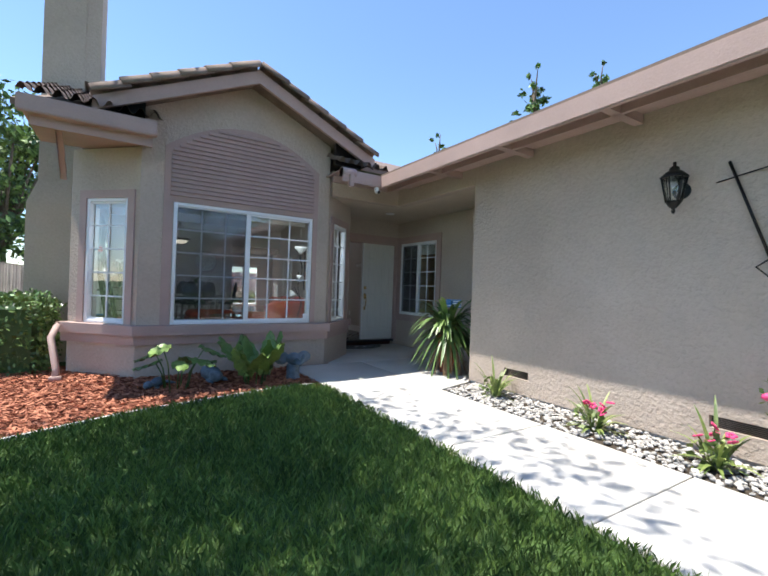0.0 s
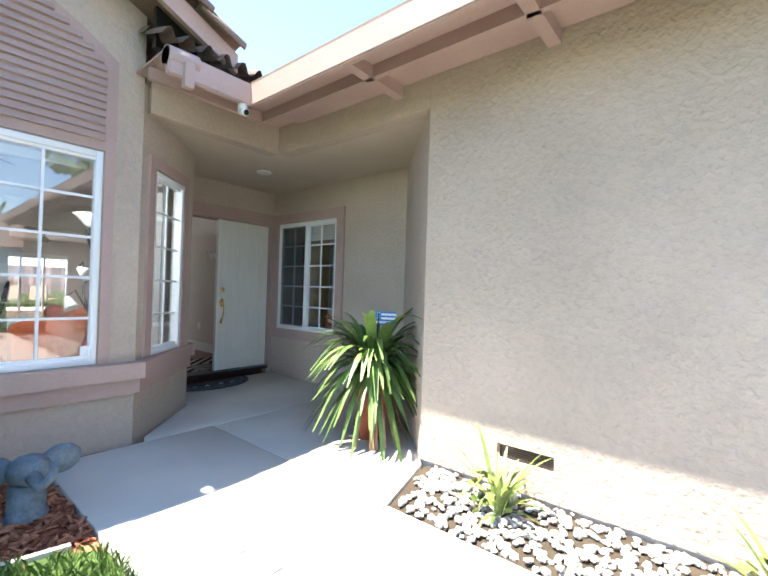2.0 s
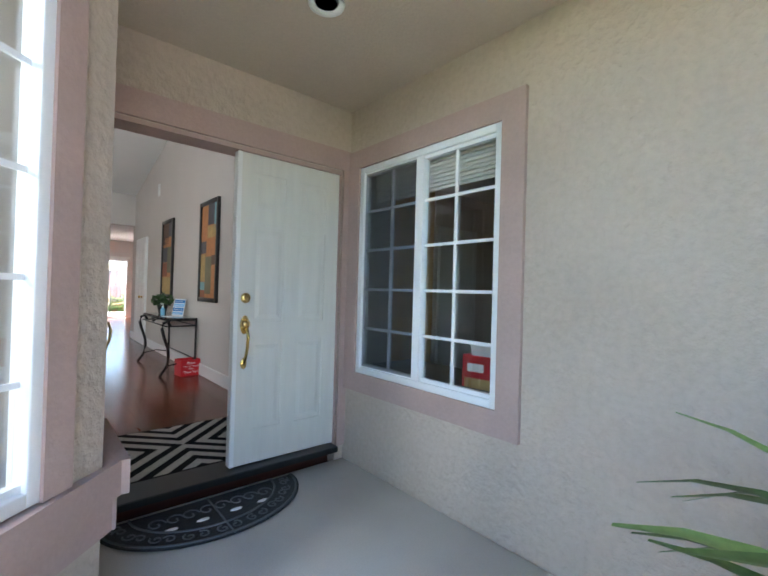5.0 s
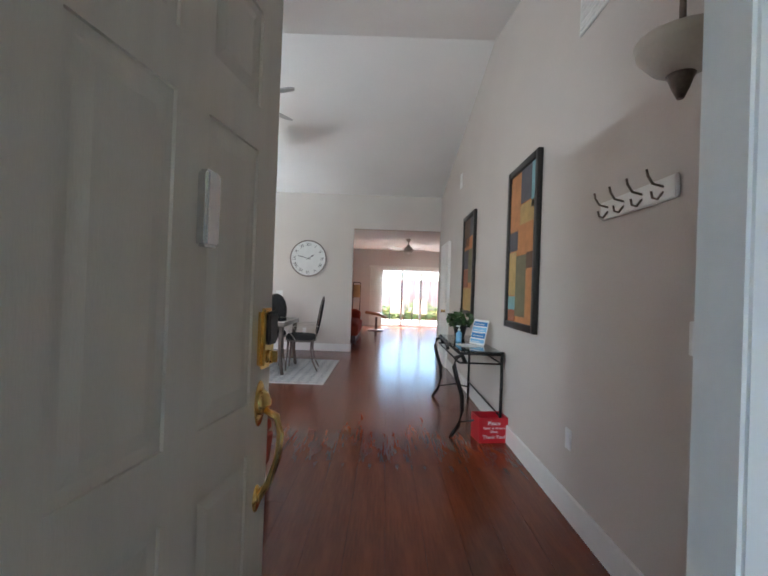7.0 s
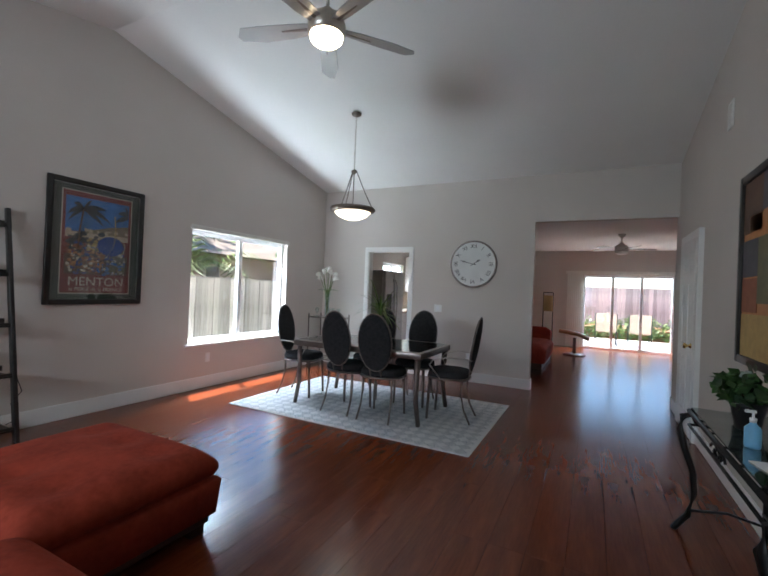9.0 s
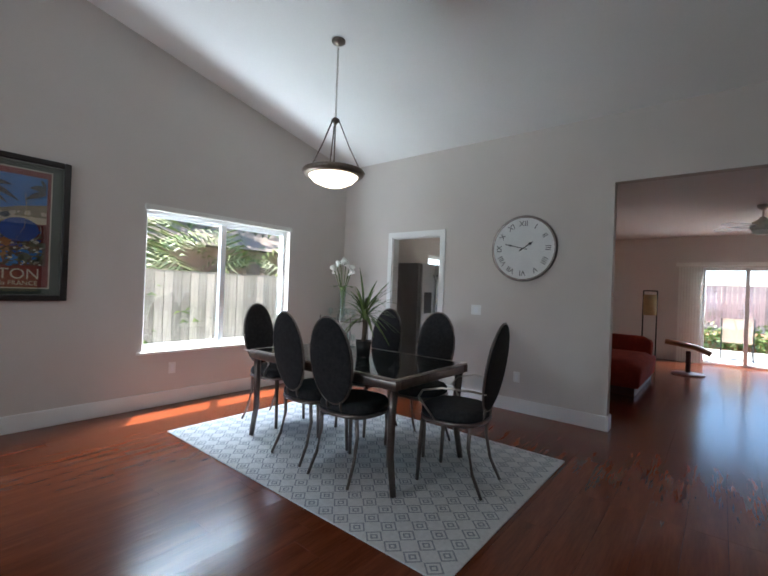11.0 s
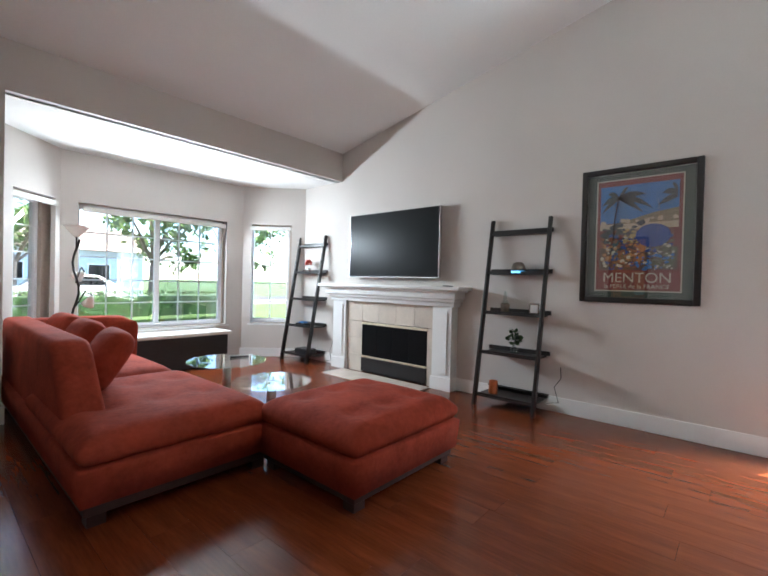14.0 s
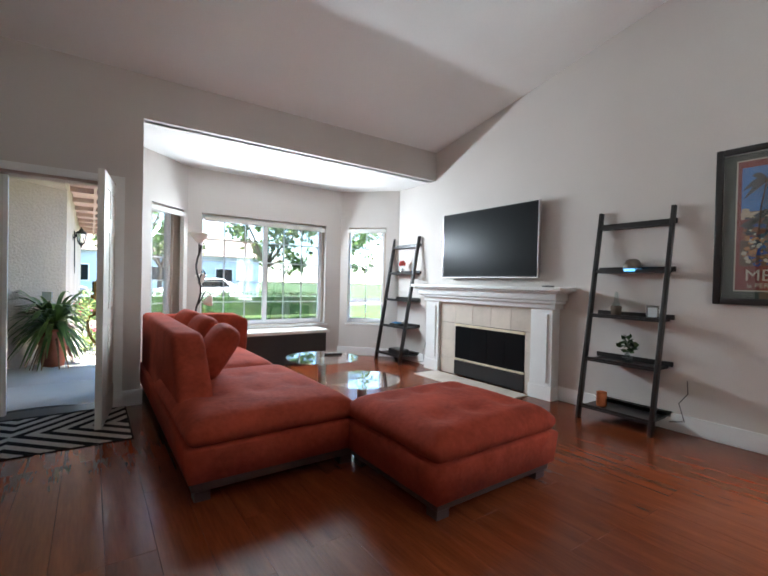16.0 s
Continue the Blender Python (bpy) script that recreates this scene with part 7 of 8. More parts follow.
for k in range(4):
    bm = bm_new()
    box(bm, -0.16, 0.16, -0.005, -0.0032, -0.08 + k * 0.046, -0.058 + k * 0.046)
    part("stripe", bm, M_blue, t)
bm = bm_new()
box(bm, -0.16, -0.01, -0.007, -0.0052, -0.01, 0.08)
part("canton", bm, M_blue, t)
bm = bm_new()
for i in range(5):
    for j in range(3):
        box(bm, -0.145 + i * 0.028, -0.135 + i * 0.028, -0.008, -0.007, 0.005 + j * 0.026, 0.015 + j * 0.026)
part("stars", bm, M_paper, t)


def big_leaf(bm, base, d, stem, L, W, tilt):
    """An elephant-ear leaf: stalk and heart-shaped blade."""
    d = Vector((d[0], d[1], 0)).normalized()
    s = Vector((-d.y, d.x, 0))
    tip = Vector(base) + d * stem * 0.35 + Vector((0, 0, stem))
    tube(bm, [base, Vector(base) + d * stem * 0.12 + Vector((0, 0, stem * 0.6)), tip], 0.010, 6, 0.006)
    u = (d * math.cos(tilt) + Vector((0, 0, math.sin(tilt))))
    nrm = s.cross(u)
    prev = None
    for i in range(8):
        q = i / 7
        w = W * (math.sin(math.pi * (0.16 + 0.82 * q)) ** 0.8) * (1.0 - 0.25 * q)
        c = tip + u * (L * (q - 0.2)) - nrm * (0.12 * L * q * q)
        row = [bm.verts.new(c + s * w * e - nrm * (0.10 * W * (1 - abs(e))) + nrm * (0.02 * math.sin(q * 22 + e * 4))) for e in (-1, -0.5, 0, 0.5, 1)]
        if prev:
            for k in range(4):
                bm.faces.new((prev[k], prev[k + 1], row[k + 1], row[k])).smooth = True
        prev = row


for x, y, nl, st, L, sd, mm, lab in ((-3.72, -2.45, 8, 0.46, 0.30, 4, M_leaf, "elephant-ear plant with broad dark leaves in the mulch"), (-2.85, -2.50, 16, 0.30, 0.42, 9, M_leaf, "clump of broad pointed green leaves in the mulch")):
    r = random.Random(sd)
    t = thing("elephant_ear", lab, "plant", pose(x, y, -0.13))
    for k in range(nl):
        bm = bm_new()
        a = k * 2.4 + r.random()
        big_leaf(bm, (0.12 * math.cos(a), 0.10 * math.sin(a), 0), (math.cos(a), math.sin(a)), st * r.uniform(0.6, 1.25), L * r.uniform(0.8, 1.2), L * 0.33, (-0.5 if L < 0.35 else 1.1) * r.uniform(0.5, 1.2))
        part("leaf", bm, mm, t)
for x, y, sd, fl in ((-0.55, -4.30, 5, 0), (-0.62, -5.55, 6, 1), (-0.60, -6.45, 8, 1)):
    t = strap_plant(x, y, -0.12, 26, 0.24, 0.028, 0.7, M_leaflime, "flowering_plant", "lime green border plant" + (" with pink blooms" if fl else "") + " in the pebbles", sd)
    r = random.Random(sd)
    bm = bm_new()
    small_leaf_cloud(bm, (0, 0.05, 0.13), 0.15, 45, 0.075, r)
    part("small_leaves", bm, M_leaflime, t)
    if fl:
        for k in range(6):
            bm = bm_new()
            for q in range(5):
                a = q * 1.257
                ball(bm, (0.022 * math.cos(a), 0.022 * math.sin(a), 0), 0.018, 0.018, 0.008, 1)
            o = part("bloom", bm, M_flower, t, "pink bloom")
            o.matrix_local = pose(r.uniform(-0.1, 0.1), r.uniform(-0.12, 0.12), r.uniform(0.2, 0.3), r.uniform(-50, 50), r.uniform(-50, 50), 0)
for x, y, z in ((-0.42, -6.95, 0.35),):
    t = thing("rose_bush", "bush with red blooms by the garage wall", "plant", pose(x, y, -0.12))
    bm = bm_new()
    for k in range(5):
        tube(bm, [(0, 0, 0), (rng.uniform(-0.1, 0.1), rng.uniform(-0.1, 0.1), 0.4), (rng.uniform(-0.2, 0.2), rng.uniform(-0.2, 0.2), 0.85)], 0.008, 5)
    part("stem", bm, M_bark, t)
    bm = bm_new()
    small_leaf_cloud(bm, (0, 0, 0.55), 0.32, 220, 0.07, rng)
    part("foliage", bm, M_leaflime, t)
    bm = bm_new()
    for k in range(9):
        ball(bm, (rng.uniform(-0.25, 0.2), rng.uniform(-0.25, 0.3), rng.uniform(0.4, 0.85)), 0.04, 0.04, 0.03, 1)
    part("blooms", bm, M_flower, t)

# statues
t = thing("elephant_statue", "blue-grey stone elephant head on a round plinth", "statue", pose(-2.33, -2.42, -0.13))
bm = bm_new()
lathe(bm, [(0.09, 0), (0.10, 0.02), (0.085, 0.05), (0.085, 0.18), (0.07, 0.2)], 16)
ball(bm, (0, -0.02, 0.27), 0.10, 0.10, 0.085, 2)
for s in (-1, 1):
    ball(bm, (s * 0.15, 0.02, 0.28), 0.10, 0.03, 0.085, 2)
tube(bm, [(0, -0.10, 0.26), (0.03, -0.18, 0.22), (0.06, -0.21, 0.27), (0.08, -0.19, 0.34)], 0.035, 8, 0.018)
part("statue_body", bm, M_statue, t)
for x, y, yaw, lab in ((-3.28, -2.15, 20, "blue-grey stone animal lying in the mulch"), (-3.92, -2.28, -30, "small blue-grey stone lizard in the mulch")):
    t = thing("animal_statue", lab, "statue", pose(x, y, -0.13, 0, 0, yaw))
    bm = bm_new()
    k = 1.0 if yaw > 0 else 0.6
    ball(bm, (0, 0.05, 0.10 * k), 0.10 * k, 0.18 * k, 0.10 * k, 2)
    ball(bm, (-0.05 * k, -0.16 * k, 0.10 * k), 0.075 * k, 0.11 * k, 0.075 * k, 2)
    for sx in (-1, 1):
        ball(bm, (sx * 0.09 * k, -0.10 * k, 0.03 * k), 0.035 * k, 0.10 * k, 0.035 * k, 1)
    tube(bm, [(0, 0.2 * k, 0.08 * k), (0.12 * k, 0.3 * k, 0.04), (0.25 * k, 0.3 * k, 0.025)], 0.04 * k, 8, 0.012)
    part("statue_body", bm, M_statue, t)

# lantern on the garage wall
t = thing("wall_lantern", "black carriage lantern with clear glass on the garage wall", "lantern", pose(-0.40, -6.03, 1.90))
bm = bm_new()
lathe(bm, [(0.055, 0.0), (0.085, 0.20), (0.095, 0.205), (0.10, 0.215), (0.06, 0.26), (0.035, 0.275), (0.03, 0.30), (0.012, 0.32), (0.012, 0.345)], 6)
bm.free()
bm = bm_new()
lathe(bm, [(0.10, 0.205), (0.105, 0.215), (0.065, 0.255), (0.04, 0.27), (0.035, 0.295), (0.012, 0.31), (0.014, 0.335), (0.005, 0.345)], 12)
part("roof_cap", bm, M_blackmetal, t)
bm = bm_new()
lathe(bm, [(0.006, -0.09), (0.016, -0.07), (0.012, -0.05), (0.035, -0.03), (0.055, 0.0), (0.058, 0.012)], 12)
part("finial", bm, M_blackmetal, t)
for k in range(6):
    a = k * math.pi / 3
    bm = bm_new()
    tube(bm, [(0.055 * math.cos(a), 0.055 * math.sin(a), 0.005), (0.092 * math.cos(a), 0.092 * math.sin(a), 0.208)], 0.006, 5)
    part("bar", bm, M_blackmetal, t)
bm = bm_new()
lathe(bm, [(0.052, 0.012), (0.088, 0.204)], 6)
part("glass", bm, M_clearglass, t)
bm = bm_new()
tube(bm, [(0.145, 0, 0.12), (0.10, 0, 0.12), (0.09, 0, 0.2)], 0.012, 6)
lathe(bm, [(0.07, 0.135), (0.07, 0.146)], 16, (0, 0, 0.12), "x")
part("bracket", bm, M_blackmetal, t)
t = thing("wall_ornament", "dark metal rod ornament hung on the garage wall", "ornament", pose(0, 0, 0))
bm = bm_new()
tube(bm, [(-0.275, -6.36, 2.19), (-0.275, -6.62, 1.42)], 0.011, 6)
tube(bm, [(-0.275, -6.28, 2.04), (-0.275, -6.60, 2.10)], 0.006, 6)
tube(bm, [(-0.275, -6.62, 1.42), (-0.275, -6.70, 1.36), (-0.275, -6.62, 1.28), (-0.275, -6.54, 1.36), (-0.275, -6.62, 1.42)], 0.007, 6)
part("rod", bm, M_blackmetal, t)
for y0, y1 in ((-4.521, -4.158), (-6.713, -6.273)):
    t = thing("foundation_vent", "mesh foundation vent low in the garage wall", "vent", pose(-0.20, 0, 0))
    bm = bm_new()
    box(bm, 0, 0.02, y0, y1, 0.09, 0.185)
    part("backing", bm, M_ink, t)
    for k in range(6):
        bm = bm_new()
        box(bm, -0.012, 0.0, y0 + 0.006, y1 - 0.006, 0.097 + k * 0.014, 0.103 + k * 0.014)
        part("slat", bm, M_gunmetal, t)
t = thing("security_camera", "small white round security camera under the eave", "camera", pose(-1.02, -2.22, 2.60))
bm = bm_new()
lathe(bm, [(0.035, 0.05), (0.038, 0.03), (0.03, 0.0)], 16)
tube(bm, [(0, 0.02, 0.0), (0, -0.06, -0.03)], 0.03, 14)
part("camera_body", bm, M_white, t)
bm = bm_new()
tube(bm, [(0, -0.06, -0.03), (0, -0.068, -0.033)], 0.022, 14)
part("camera_lens", bm, M_plasticblack, t)
t = thing("gutter_end", "mauve gutter end with downspout outlet beside the gable", "gutter", pose(-1.62, -2.2, 2.66))
bm = bm_new()
lathe(bm, [(0.075, 0), (0.08, 0.22), (0.07, 0.22), (0.065, 0.0)], 14, (0, 0, 0.13), "x")
box(bm, 0.10, 0.17, -0.10, -0.04, -0.08, 0.10, 0.004)
part("gutter_body", bm, M_trim, t)
t = thing("downspout", "mauve painted downspout at the bay corner", "downspout", pose(0, 0, 0))
bm = bm_new()
tube(bm, [(-4.96, -1.02, 0.50), (-5.0, -1.2, 0.36), (-4.92, -1.38, 0.0), (-4.92, -1.42, -0.10)], 0.04, 4)
box(bm, -4.98, -4.86, -1.50, -1.36, -0.135, -0.08, 0.01)
part("pipe", bm, M_trim, t)
t = thing("soffit_light", "round white recessed soffit light", "light", pose(0.05, -0.95, 2.555))
bm = bm_new()
lathe(bm, [(0.09, 0.004), (0.085, -0.008), (0.06, -0.006), (0.055, 0.004)], 24)
part("trim_ring", bm, M_white, t)
t = thing("doorbell", "small oval doorbell on the stucco", "doorbell", face_m(-0.79, -0.42, 0.98, 90))
bm = bm_new()
ball(bm, (0, -0.006, 0), 0.014, 0.008, 0.034, 2)
part("button", bm, M_nickel, t)
bm = bm_new()
box(bm, -0.47, -0.40, 0.0, 0.004, 0.07, 0.14)
o = tagged(part("window_sticker", bm, M_paper), "small white security sticker on the bay window", "sticker")
o.matrix_world = pose(-1.45, -1.646, 0.54)


# ---- trees, hedges, surroundings ----
def leaf_mass(name, label, cat, base, trunk_h, crown, count, size, seed, material, tr=0.12):
    """Tree: tapered trunk with limbs and a crown of leaf clumps. crown: list of (x, y, z, r)."""
    r = random.Random(seed)
    t = thing(name, label, cat, pose(*base))
    bm = bm_new()
    tube(bm, [(0, 0, 0), (0.03, 0.02, trunk_h * 0.5), (0.0, 0.05, trunk_h)], tr, 10, tr * 0.6)
    for x, y, z, rr in crown:
        tube(bm, [(0, 0.05, trunk_h * 0.9), (x * 0.5, y * 0.5, (trunk_h + z) / 2), (x, y, z)], tr * 0.5, 6, tr * 0.12)
    part("trunk", bm, M_bark, t)
    vs, fs = [], []
    g = np.random.RandomState(seed)
    for x, y, z, rr in crown:
        k = int(count * rr * rr)
        for _ in range(max(1, k // 24)):
            v = g.normal(size=3)
            v /= np.linalg.norm(v)
            c = np.array((x, y, z)) + v * rr * g.uniform(0.35, 1.05) * np.array((1, 1, 0.75))
            P = c + g.normal(size=(24, 3)) * rr * 0.14
            U = g.normal(size=(24, 3))
            U /= np.linalg.norm(U, axis=1)[:, None]
            W = np.cross(U, g.normal(size=(24, 3)))
            W /= np.linalg.norm(W, axis=1)[:, None]
            s = size * g.uniform(0.6, 1.4, (24, 1))
            for p, u, w, q in zip(P, U, W, s):
                b = len(vs)
                vs += [tuple(p - u * q), tuple(p + w * q * 0.45), tuple(p + u * q), tuple(p - w * q * 0.45)]
                fs.append((b, b + 1, b + 2, b + 3))
    o = pydata("crown", vs, fs, material, t)
    return t


def blob(n, R, z0, z1, seed, rr):
    r = random.Random(seed)
    return [(r.uniform(-R, R), r.uniform(-R, R), r.uniform(z0, z1), rr * r.uniform(0.7, 1.2)) for _ in range(n)]


leaf_mass("shade_tree", "broad leafy tree that shades the lawn", "tree", (-9.6, -6.7, -0.19), 4.0, [(3.9 + 0.9 * math.cos(k), 2.6 + 1.5 * math.sin(k * 1.7), 7.4 + 0.5 * math.sin(k * 2.3), 1.3) for k in range(6)] + [(2.2, 0.9, 7.2, 1.4), (4.7, 0.0, 7.6, 1.3), (4.0, 0.3, 7.4, 1.5), (3.0, -1.2, 7.5, 1.5), (4.6, -1.6, 7.6, 1.3), (2.0, 2.2, 7.3, 1.4), (3.2, 1.2, 7.7, 1.4), (0, 0, 6.5, 1.8)], 1100, 0.06, 31, M_treeleaf, 0.25)
leaf_mass("garden_tree", "tall bright green tree beside the house", "tree", (-8.3, 13.5, -0.19), 2.5, blob(14, 1.5, 2.5, 8.2, 3, 1.3), 300, 0.13, 41, M_treeleaf, 0.2)
leaf_mass("garden_tree", "bright green tree behind the side fence", "tree", (-12.5, 9.5, -0.19), 2.5, blob(12, 1.8, 2.5, 7.0, 5, 1.3), 240, 0.14, 42, M_treeleaf, 0.2)
for x, y, h, sd in ((17.6, 9.8, 15.2, 51), (21.4, 7.8, 15.8, 52), (14.6, 15.6, 12.0, 53)):
    leaf_mass("conifer", "slim conifer top behind the roof", "tree", (x, y, -0.19), h - 1, [(0.3 * math.cos(k * 2.1), 0.3 * math.sin(k * 2.1), h - 4.5 + k * 0.45, 1.3 - k * 0.09) for k in range(12)], 200, 0.16, sd, M_treeleaf, 0.16)
for x, y, sd in ((-6.6, -12.5, 61), (-2.2, -16.5, 62), (2.5, -14.5, 63), (-11.5, -15.5, 64), (-3.6, -20.5, 66)):
    leaf_mass("street_tree", "leafy green street tree", "tree", (x, y, -0.19), 2.2, blob(9, 1.5, 2.3, 5.0, sd, 1.1), 190, 0.13, sd, M_treeleaf, 0.14)


def hedge(name, label, x0, x1, y0, y1, z1, count, seed):
    r = np.random.RandomState(seed)
    t = thing(name, label, "hedge", pose(0, 0, 0))
    # solid box inside, in a darker leaf colour than the outer leaves
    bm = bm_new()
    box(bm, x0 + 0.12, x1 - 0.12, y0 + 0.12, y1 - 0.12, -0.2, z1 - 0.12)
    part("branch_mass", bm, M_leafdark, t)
    vs, fs = [], []
    for _ in range(count):
        p = np.array((r.uniform(x0, x1), r.uniform(y0, y1), r.uniform(-0.15, z1)))
        f = r.randint(3)
        if f == 0:
            p[0] = (x0, x1)[r.randint(2)] + r.normal() * 0.05
        elif f == 1:
            p[1] = (y0, y1)[r.randint(2)] + r.normal() * 0.05
        else:
            p[2] = z1 + r.normal() * 0.05
        u = r.normal(size=3)
        u /= np.linalg.norm(u)
        w = np.cross(u, r.normal(size=3))
        w /= np.linalg.norm(w)
        q = r.uniform(0.02, 0.045)
        b = len(vs)
        vs += [tuple(p - u * q), tuple(p + w * q * 0.5), tuple(p + u * q), tuple(p - w * q * 0.5)]
        fs.append((b, b + 1, b + 2, b + 3))
    pydata("leaf_surface", vs, fs, M_leaf, t)


hedge("hedge", "clipped green hedge beside the bay", -7.8, -5.12, -0.95, 0.05, 0.80, 9000, 5)
hedge("hedge", "clipped hedge across the front garden", -9, 3, -11.6, -10.9, 0.7, 9000, 6)

# fences
def fence(p0, p1, z1, label):
    t = thing("fence", label, "fence", pose(0, 0, 0))
    p0, p1 = Vector(p0), Vector(p1)
    L = (p1 - p0).length
    d = (p1 - p0) / L
    m = Matrix.Translation((p0.x, p0.y, 0)) @ Matrix.Rotation(math.atan2(d.y, d.x), 4, "Z")
    t.matrix_world = m
    me = bpy.data.meshes.new("board")
    bm = bm_new()
    box(bm, 0.003, 0.147, -0.01, 0.01, -0.2, z1)
    bm.to_mesh(me)
    bm.free()
    me.materials.append(M_fence)
    for k in range(int(L / 0.15)):
        o = new("board", me)
        o.parent = t
        o.location = (k * 0.15, 0.004 * (k % 3), 0.0)
    for z in (0.3, z1 - 0.25):
        bm = bm_new()
        box(bm, 0, L, 0.012, 0.05, z, z + 0.09)
        part("rail", bm, M_fence, t)
    bm = bm_new()
    box(bm, 0, L, -0.03, 0.05, z1, z1 + 0.03)
    part("cap", bm, M_fence, t)


fence((-7.4, 1.0), (-7.4, 13.0), 1.48, "weathered grey board fence beside the house")
fence((-7.4, 0.9), (-13, 0.9), 1.48, "weathered board fence across the side yard")
fence((-4.0, 23.0), (8.0, 23.0), 1.9, "brown board fence behind the garden")


def palm(x, y, z, n, L, seed):
    r = random.Random(seed)
    t = thing("palm", "feathery palm behind the side fence", "palm", pose(x, y, -0.19))
    bm = bm_new()
    tube(bm, [(0, 0, 0), (0.05, 0, z * 0.6), (0, 0, z)], 0.22, 10, 0.16)
    part("trunk", bm, M_bark, t)
    bm = bm_new()
    for k in range(n):
        a = r.random() * 6.28
        up, dr_ = r.uniform(0.2, 1.3), r.uniform(0.7, 1.3)
        d = Vector((math.cos(a), math.sin(a), 0))
        s = Vector((-d.y, d.x, 0))
        pts = [Vector((0, 0, z)) + d * L * q * 0.9 + Vector((0, 0, L * (up * q - dr_ * q * q))) for q in (i / 14 for i in range(15))]
        for i in range(1, 15):
            for e in (-1, 1):
                w = L * 0.28 * math.sin(math.pi * (0.1 + 0.85 * i / 14))
                tip = pts[i] + s * e * w + d * w * 0.5 - Vector((0, 0, w * 0.45))
                c = (pts[i] - pts[i - 1]) * 0.16
                bm.faces.new([bm.verts.new(q) for q in (pts[i] - c, tip, pts[i] + c)])
    part("fronds", bm, M_leaflime, t)


palm(-9.0, 6.6, 1.9, 26, 1.9, 5)
palm(-9.4, 9.4, 2.0, 24, 1.9, 6)

# neighbouring houses, street, vehicles
M_siding = mat("pale_blue_siding", (0.50, 0.56, 0.62), 0.8, var=0.05, scale=3)
M_pinkwall = mat("pink_stucco", (0.50, 0.33, 0.27), 0.9, var=0.06, scale=3, bump=0.2)


def house(name, label, m, w, d, h, wall, garage):
    t = thing(name, label, "house", m)
    bm = bm_new()
    box(bm, -w / 2, w / 2, -d / 2, d / 2, -0.2, h)
    part("wall", bm, wall, t)
    bm = bm_new()
    prism(bm, [(-w / 2 - 0.5, -d / 2 - 0.5, h), (-w / 2 - 0.5, d / 2 + 0.5, h), (-w / 2 - 0.5, 0, h + d * 0.22)], (w + 1, 0, 0))
    part("roof", bm, M_tileall, t)
    for k in range(3):
        bm = bm_new()
        x = -w / 2 + w * (k + 0.6) / 3.4
        box(bm, x - 0.7, x + 0.7, d / 2, d / 2 + 0.05, 0.9, 2.1)
        wd = part("window", bm, M_vinyl, t)
        bm = bm_new()
        box(bm, x - 0.62, x + 0.62, d / 2 + 0.05, d / 2 + 0.06, 0.98, 2.02)
        part("pane", bm, M_screen, wd)
    if garage:
        bm = bm_new()
        box(bm, w / 2 - 3.6, w / 2 - 0.8, d / 2 + 0.06, d / 2 + 0.1, -0.2, 2.1)
        part("garage_door", bm, M_white, t)


house("neighbour_house", "pale blue house across the street", pose(-4, -34, 0), 16, 9, 3.0, M_siding, True)
house("neighbour_house", "pale house further along the street", pose(14, -34, 0), 14, 9, 3.0, M_sheer, True)
house("neighbour_house", "pink stucco house beyond the side fence", pose(-13.5, 8, 0, 0, 0, 90), 14, 7, 2.2, M_pinkwall, False)
bm = bm_new()
box(bm, -120, 120, -27, -18.6, -0.25, -0.17)
struct("road", bm, mat("asphalt", (0.05, 0.05, 0.052), 0.9, var=0.15, scale=3, bump=0.3), "grey asphalt street", "road")
bm = bm_new()
box(bm, -60, 60, -18.6, -18.4, -0.25, -0.04)
box(bm, -60, 60, -18.4, -17.0, -0.25, -0.06)
box(bm, -0.9, 5.0, -17.0, -14.0, -0.25, -0.07)
struct("pavement_street", bm, M_concrete, "pale concrete kerb and sidewalk", "pavement")


def car(m, paint, label):
    t = thing("car", label, "car", m)
    bm = bm_new()
    prism(bm, [(-2.2, -0.85, 0.35), (2.2, -0.85, 0.35), (2.2, -0.85, 0.75), (1.5, -0.85, 0.90), (0.8, -0.85, 1.42), (-1.3, -0.85, 1.45), (-2.1, -0.85, 0.98)], (0, 1.7, 0))
    rounded(part("body", bm, paint, t), 0.1, 3)
    bm = bm_new()
    prism(bm, [(1.25, -0.856, 0.93), (0.75, -0.856, 1.35), (-1.25, -0.856, 1.38), (-1.7, -0.856, 0.98)], (0, 1.712, 0))
    part("window", bm, M_screen, t)
    for x in (-1.35, 1.4):
        for y in (-0.82, 0.82):
            bm = bm_new()
            lathe(bm, [(0.33, -0.1), (0.34, 0), (0.33, 0.1)], 20, (x, y, 0.34), "y")
            part("wheel", bm, M_rubber, t)


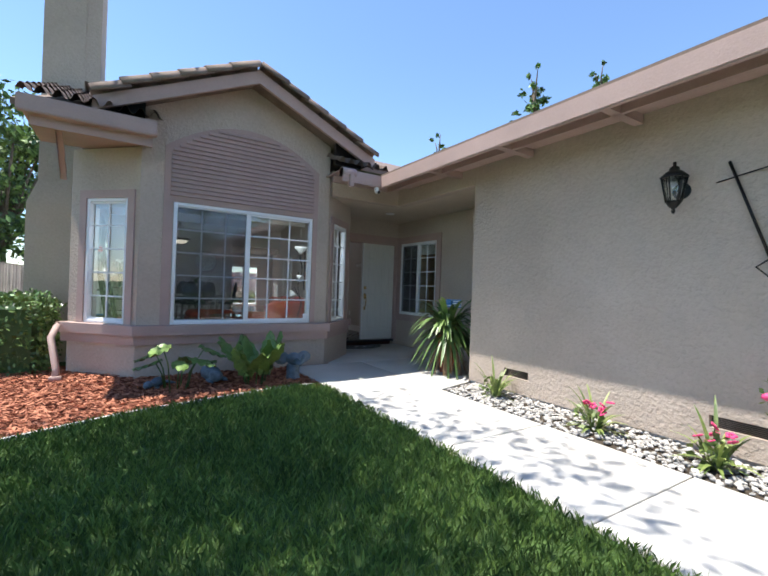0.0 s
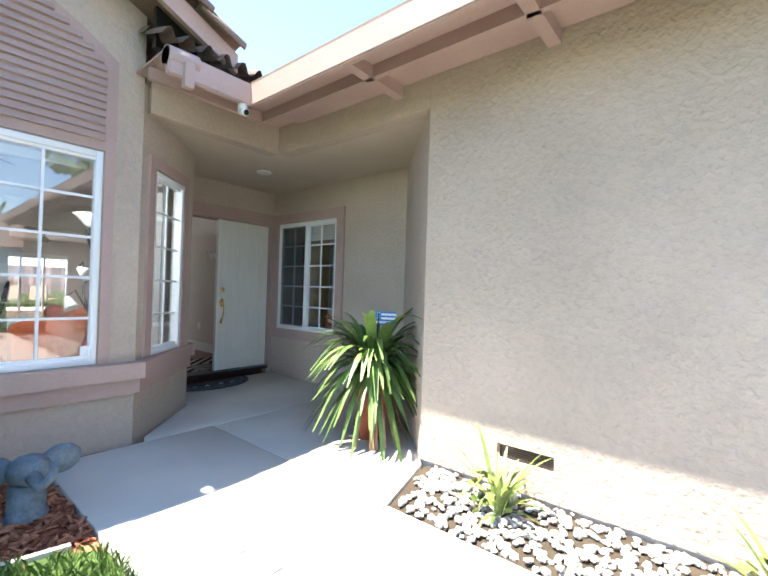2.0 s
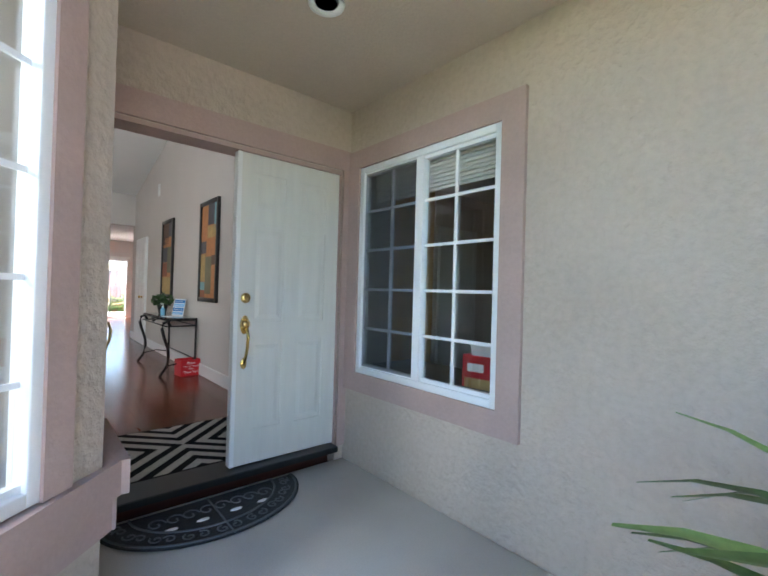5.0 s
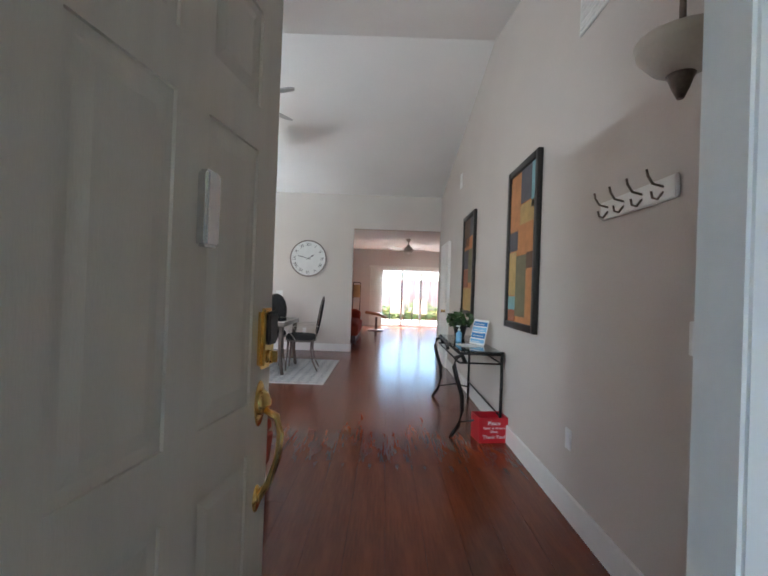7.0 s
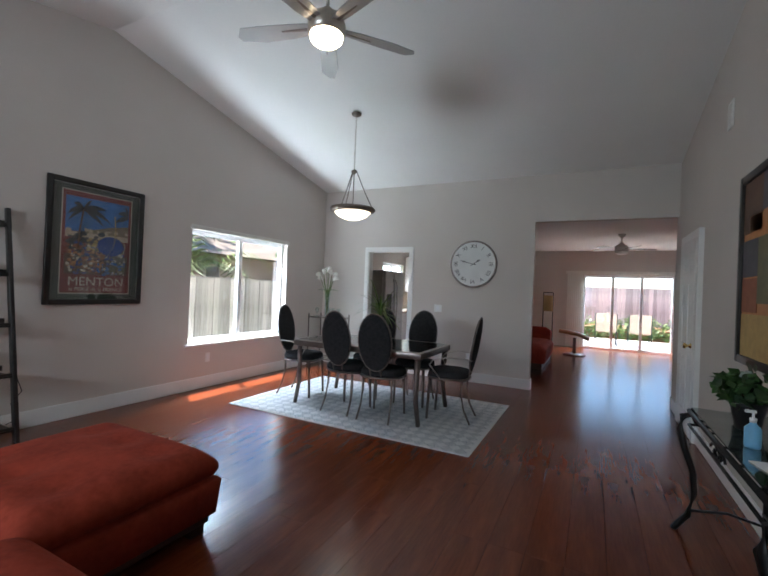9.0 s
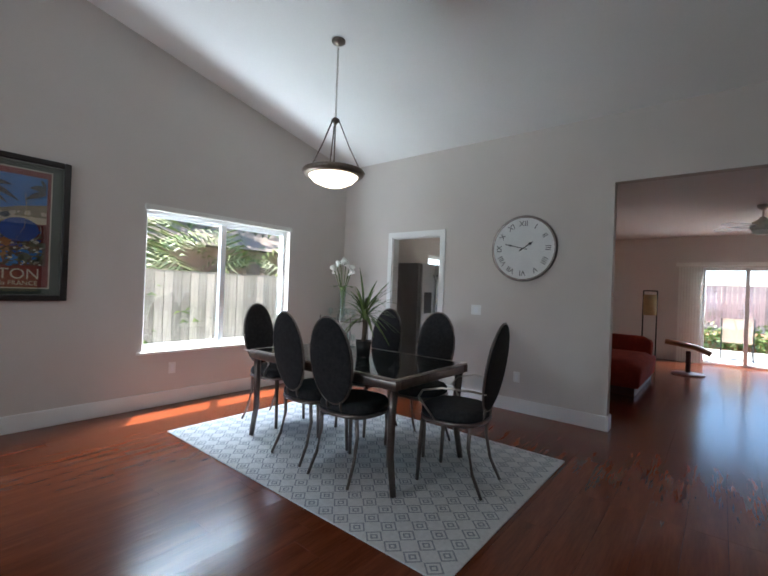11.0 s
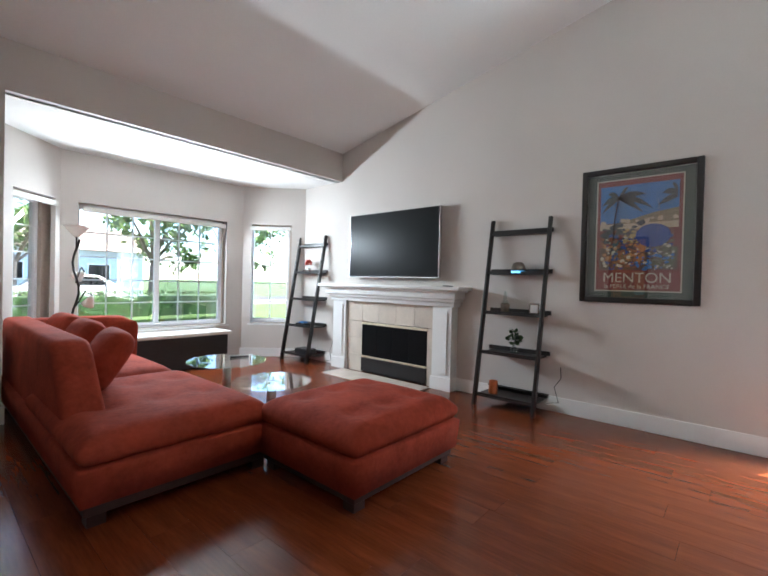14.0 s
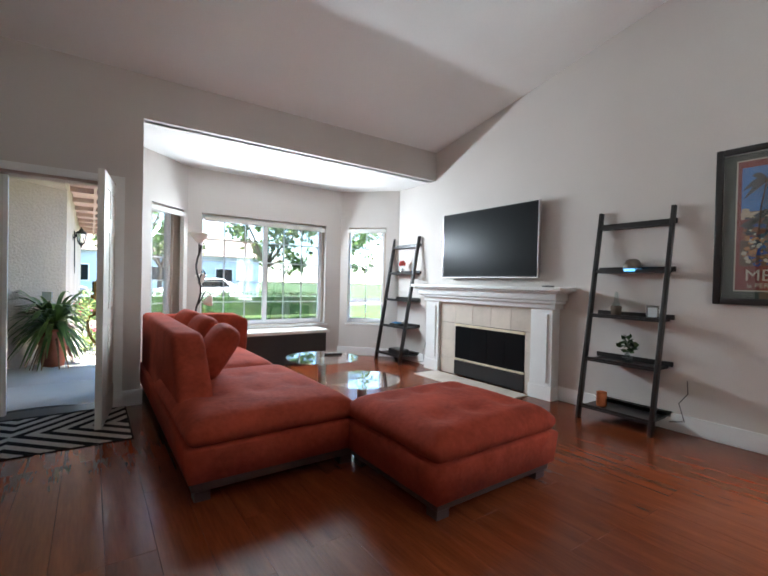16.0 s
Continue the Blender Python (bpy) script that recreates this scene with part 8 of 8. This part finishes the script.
M_carwhite = mat("white_car_paint", (0.8, 0.8, 0.8), 0.25, var=0.02, coat=0.5)
M_cargrey = mat("grey_car_paint", (0.12, 0.13, 0.15), 0.3, var=0.05, coat=0.5)
car(pose(-5.2, -19.8, -0.17), M_carwhite, "white car parked at the kerb")
car(pose(1.8, -26, -0.17, 0, 0, 180), M_cargrey, "grey car parked across the street")
t = thing("garden_bench", "pale wooden garden chair on the lawn", "chair", pose(-1.6, -10.2, -0.19, 0, 0, 20))
for s in (-1, 1):
    bm = bm_new()
    tube(bm, [(s * 0.3, -0.3, 0), (s * 0.3, 0.1, 0.45), (s * 0.3, 0.4, 0.95)], 0.03, 4)
    tube(bm, [(s * 0.3, 0.35, 0), (s * 0.3, -0.1, 0.45)], 0.03, 4)
    part("side_frame", bm, M_sheer, t)
for k in range(7):
    bm = bm_new()
    box(bm, -0.3, 0.3, -0.05, 0.03, -0.01, 0.01)
    o = part("slat", bm, M_sheer, t)
    o.matrix_local = pose(0, -0.1 + k * 0.07, 0.45 if k < 3 else 0.45 + (k - 2) * 0.11, 0 if k < 3 else 60, 0, 0)

# back garden
bm = bm_new()
box(bm, -5, 6, 14.66, 18.5, -0.19, -0.03)
struct("patio", bm, M_concrete, "pale concrete patio behind the house", "patio")
bm = bm_new()
box(bm, -6, 8, 20.2, 22.9, -0.19, 0.25)
struct("planter_bed", bm, M_mulch, "raised bed of red mulch at the back fence", "bed")
for k in range(9):
    t = thing("garden_shrub", "bright green garden shrub", "shrub", pose(-2.0 + k * 0.75, 19.6 + 0.4 * (k % 2), -0.19))
    bm = bm_new()
    small_leaf_cloud(bm, (0, 0, 0.45), 0.5, 320, 0.13, rng)
    part("foliage", bm, M_leaflime, t)
M_sling = mat("tan_sling", (0.40, 0.29, 0.22), 0.8, var=0.08)
for x in (0.2, 1.1):
    t = thing("patio_chair", "tan sling patio chair with a dark frame", "chair", pose(x, 16.3, -0.03, 0, 0, 180), group="patio chairs")
    bm = bm_new()
    prism(bm, [(-0.27, 0.24, 0.42), (-0.27, 0.26, 0.42), (-0.27, 0.38, 0.98), (-0.27, 0.36, 0.98)], (0.54, 0, 0))
    part("backrest", bm, M_sling, t)
    bm = bm_new()
    box(bm, -0.27, 0.27, -0.25, 0.25, 0.40, 0.42)
    part("seat", bm, M_sling, t)
    for s in (-1, 1):
        bm = bm_new()
        tube(bm, [(s * 0.29, -0.27, 0), (s * 0.29, -0.27, 0.6), (s * 0.29, 0.27, 0.62)], 0.013, 6)
        tube(bm, [(s * 0.29, 0.3, 0), (s * 0.29, 0.25, 0.42), (s * 0.29, 0.37, 0.98)], 0.013, 6)
        part("side_frame", bm, M_blackmetal, t)

# ---- rough floor (planks) ----
floor = thing("floor", "glossy cherry laminate plank floor", "floor", kind="structure")
rp = random.Random(7)
PW, PL = 0.195, 1.25
plank_me = bpy.data.meshes.new("plank")
bm = bm_new()
box(bm, 0.0004, PW - 0.0004, 0.0006, PL - 0.0006, -0.014, 0.0)
bmesh.ops.bevel(bm, geom=[e for e in bm.edges if all(v.co.z > -0.001 for v in e.verts)], offset=0.0006, segments=1, affect="EDGES")
bm.to_mesh(plank_me)
bm.free()
plank_me.materials.append(M_plank)
count = 0
rest_v, rest_f = [], []
for i in range(29):
    x = -4.74 + i * PW
    y = 0.03 - rp.random() * PL
    while y < 14.5:
        if x < -0.98 or y > 0.0:
            if y < 7.9 and count < 300:
                o = new("plank", plank_me)
                o.parent = floor
                o.location = (x, y, 0)
                count += 1
            else:
                b = len(rest_v)
                rest_v += [(x + 0.001, y + 0.001, 0), (x + PW - 0.001, y + 0.001, 0), (x + PW - 0.001, y + PL - 0.001, 0), (x + 0.001, y + PL - 0.001, 0)]
                rest_f.append((b, b + 1, b + 2, b + 3))
        else:
            y = 0.125 - PL
        y += PL
M_plankrest = mat("cherry_laminate_far", (0.165, 0.033, 0.010), 0.2, var=0.26, scale=1.6, fine=9, rand=0.09, island=True, stretch=(9, 0.8, 1), col2=(0.225, 0.052, 0.018))
tagged(pydata("plank_far", rest_v, rest_f, M_plankrest, floor), kind="stuff")
bm = bm_new()
box(bm, 0.92, 4.5, -2.5, 0.9, -0.01, 0.0)
struct("floor_office", bm, M_ruggrey, "grey office carpet", "floor")
bm = bm_new()
box(bm, 0.9, 2.55, 8.1, 14.5, -0.01, -0.002)
struct("floor_family", bm, M_plankrest, "cherry laminate in the family room", "floor")

bm = bm_new()
prism(bm, [(-0.98, 0.1, -0.014), (-0.98, -0.87, -0.014), (-1.62, -1.55, -0.014), (-4.04, -1.55, -0.014), (-4.73, -0.84, -0.014), (-4.73, 0.1, -0.014)], (0, 0, 0.012))
struct("floor_bay", bm, M_plankrest, "cherry laminate floor in the bay", "floor")
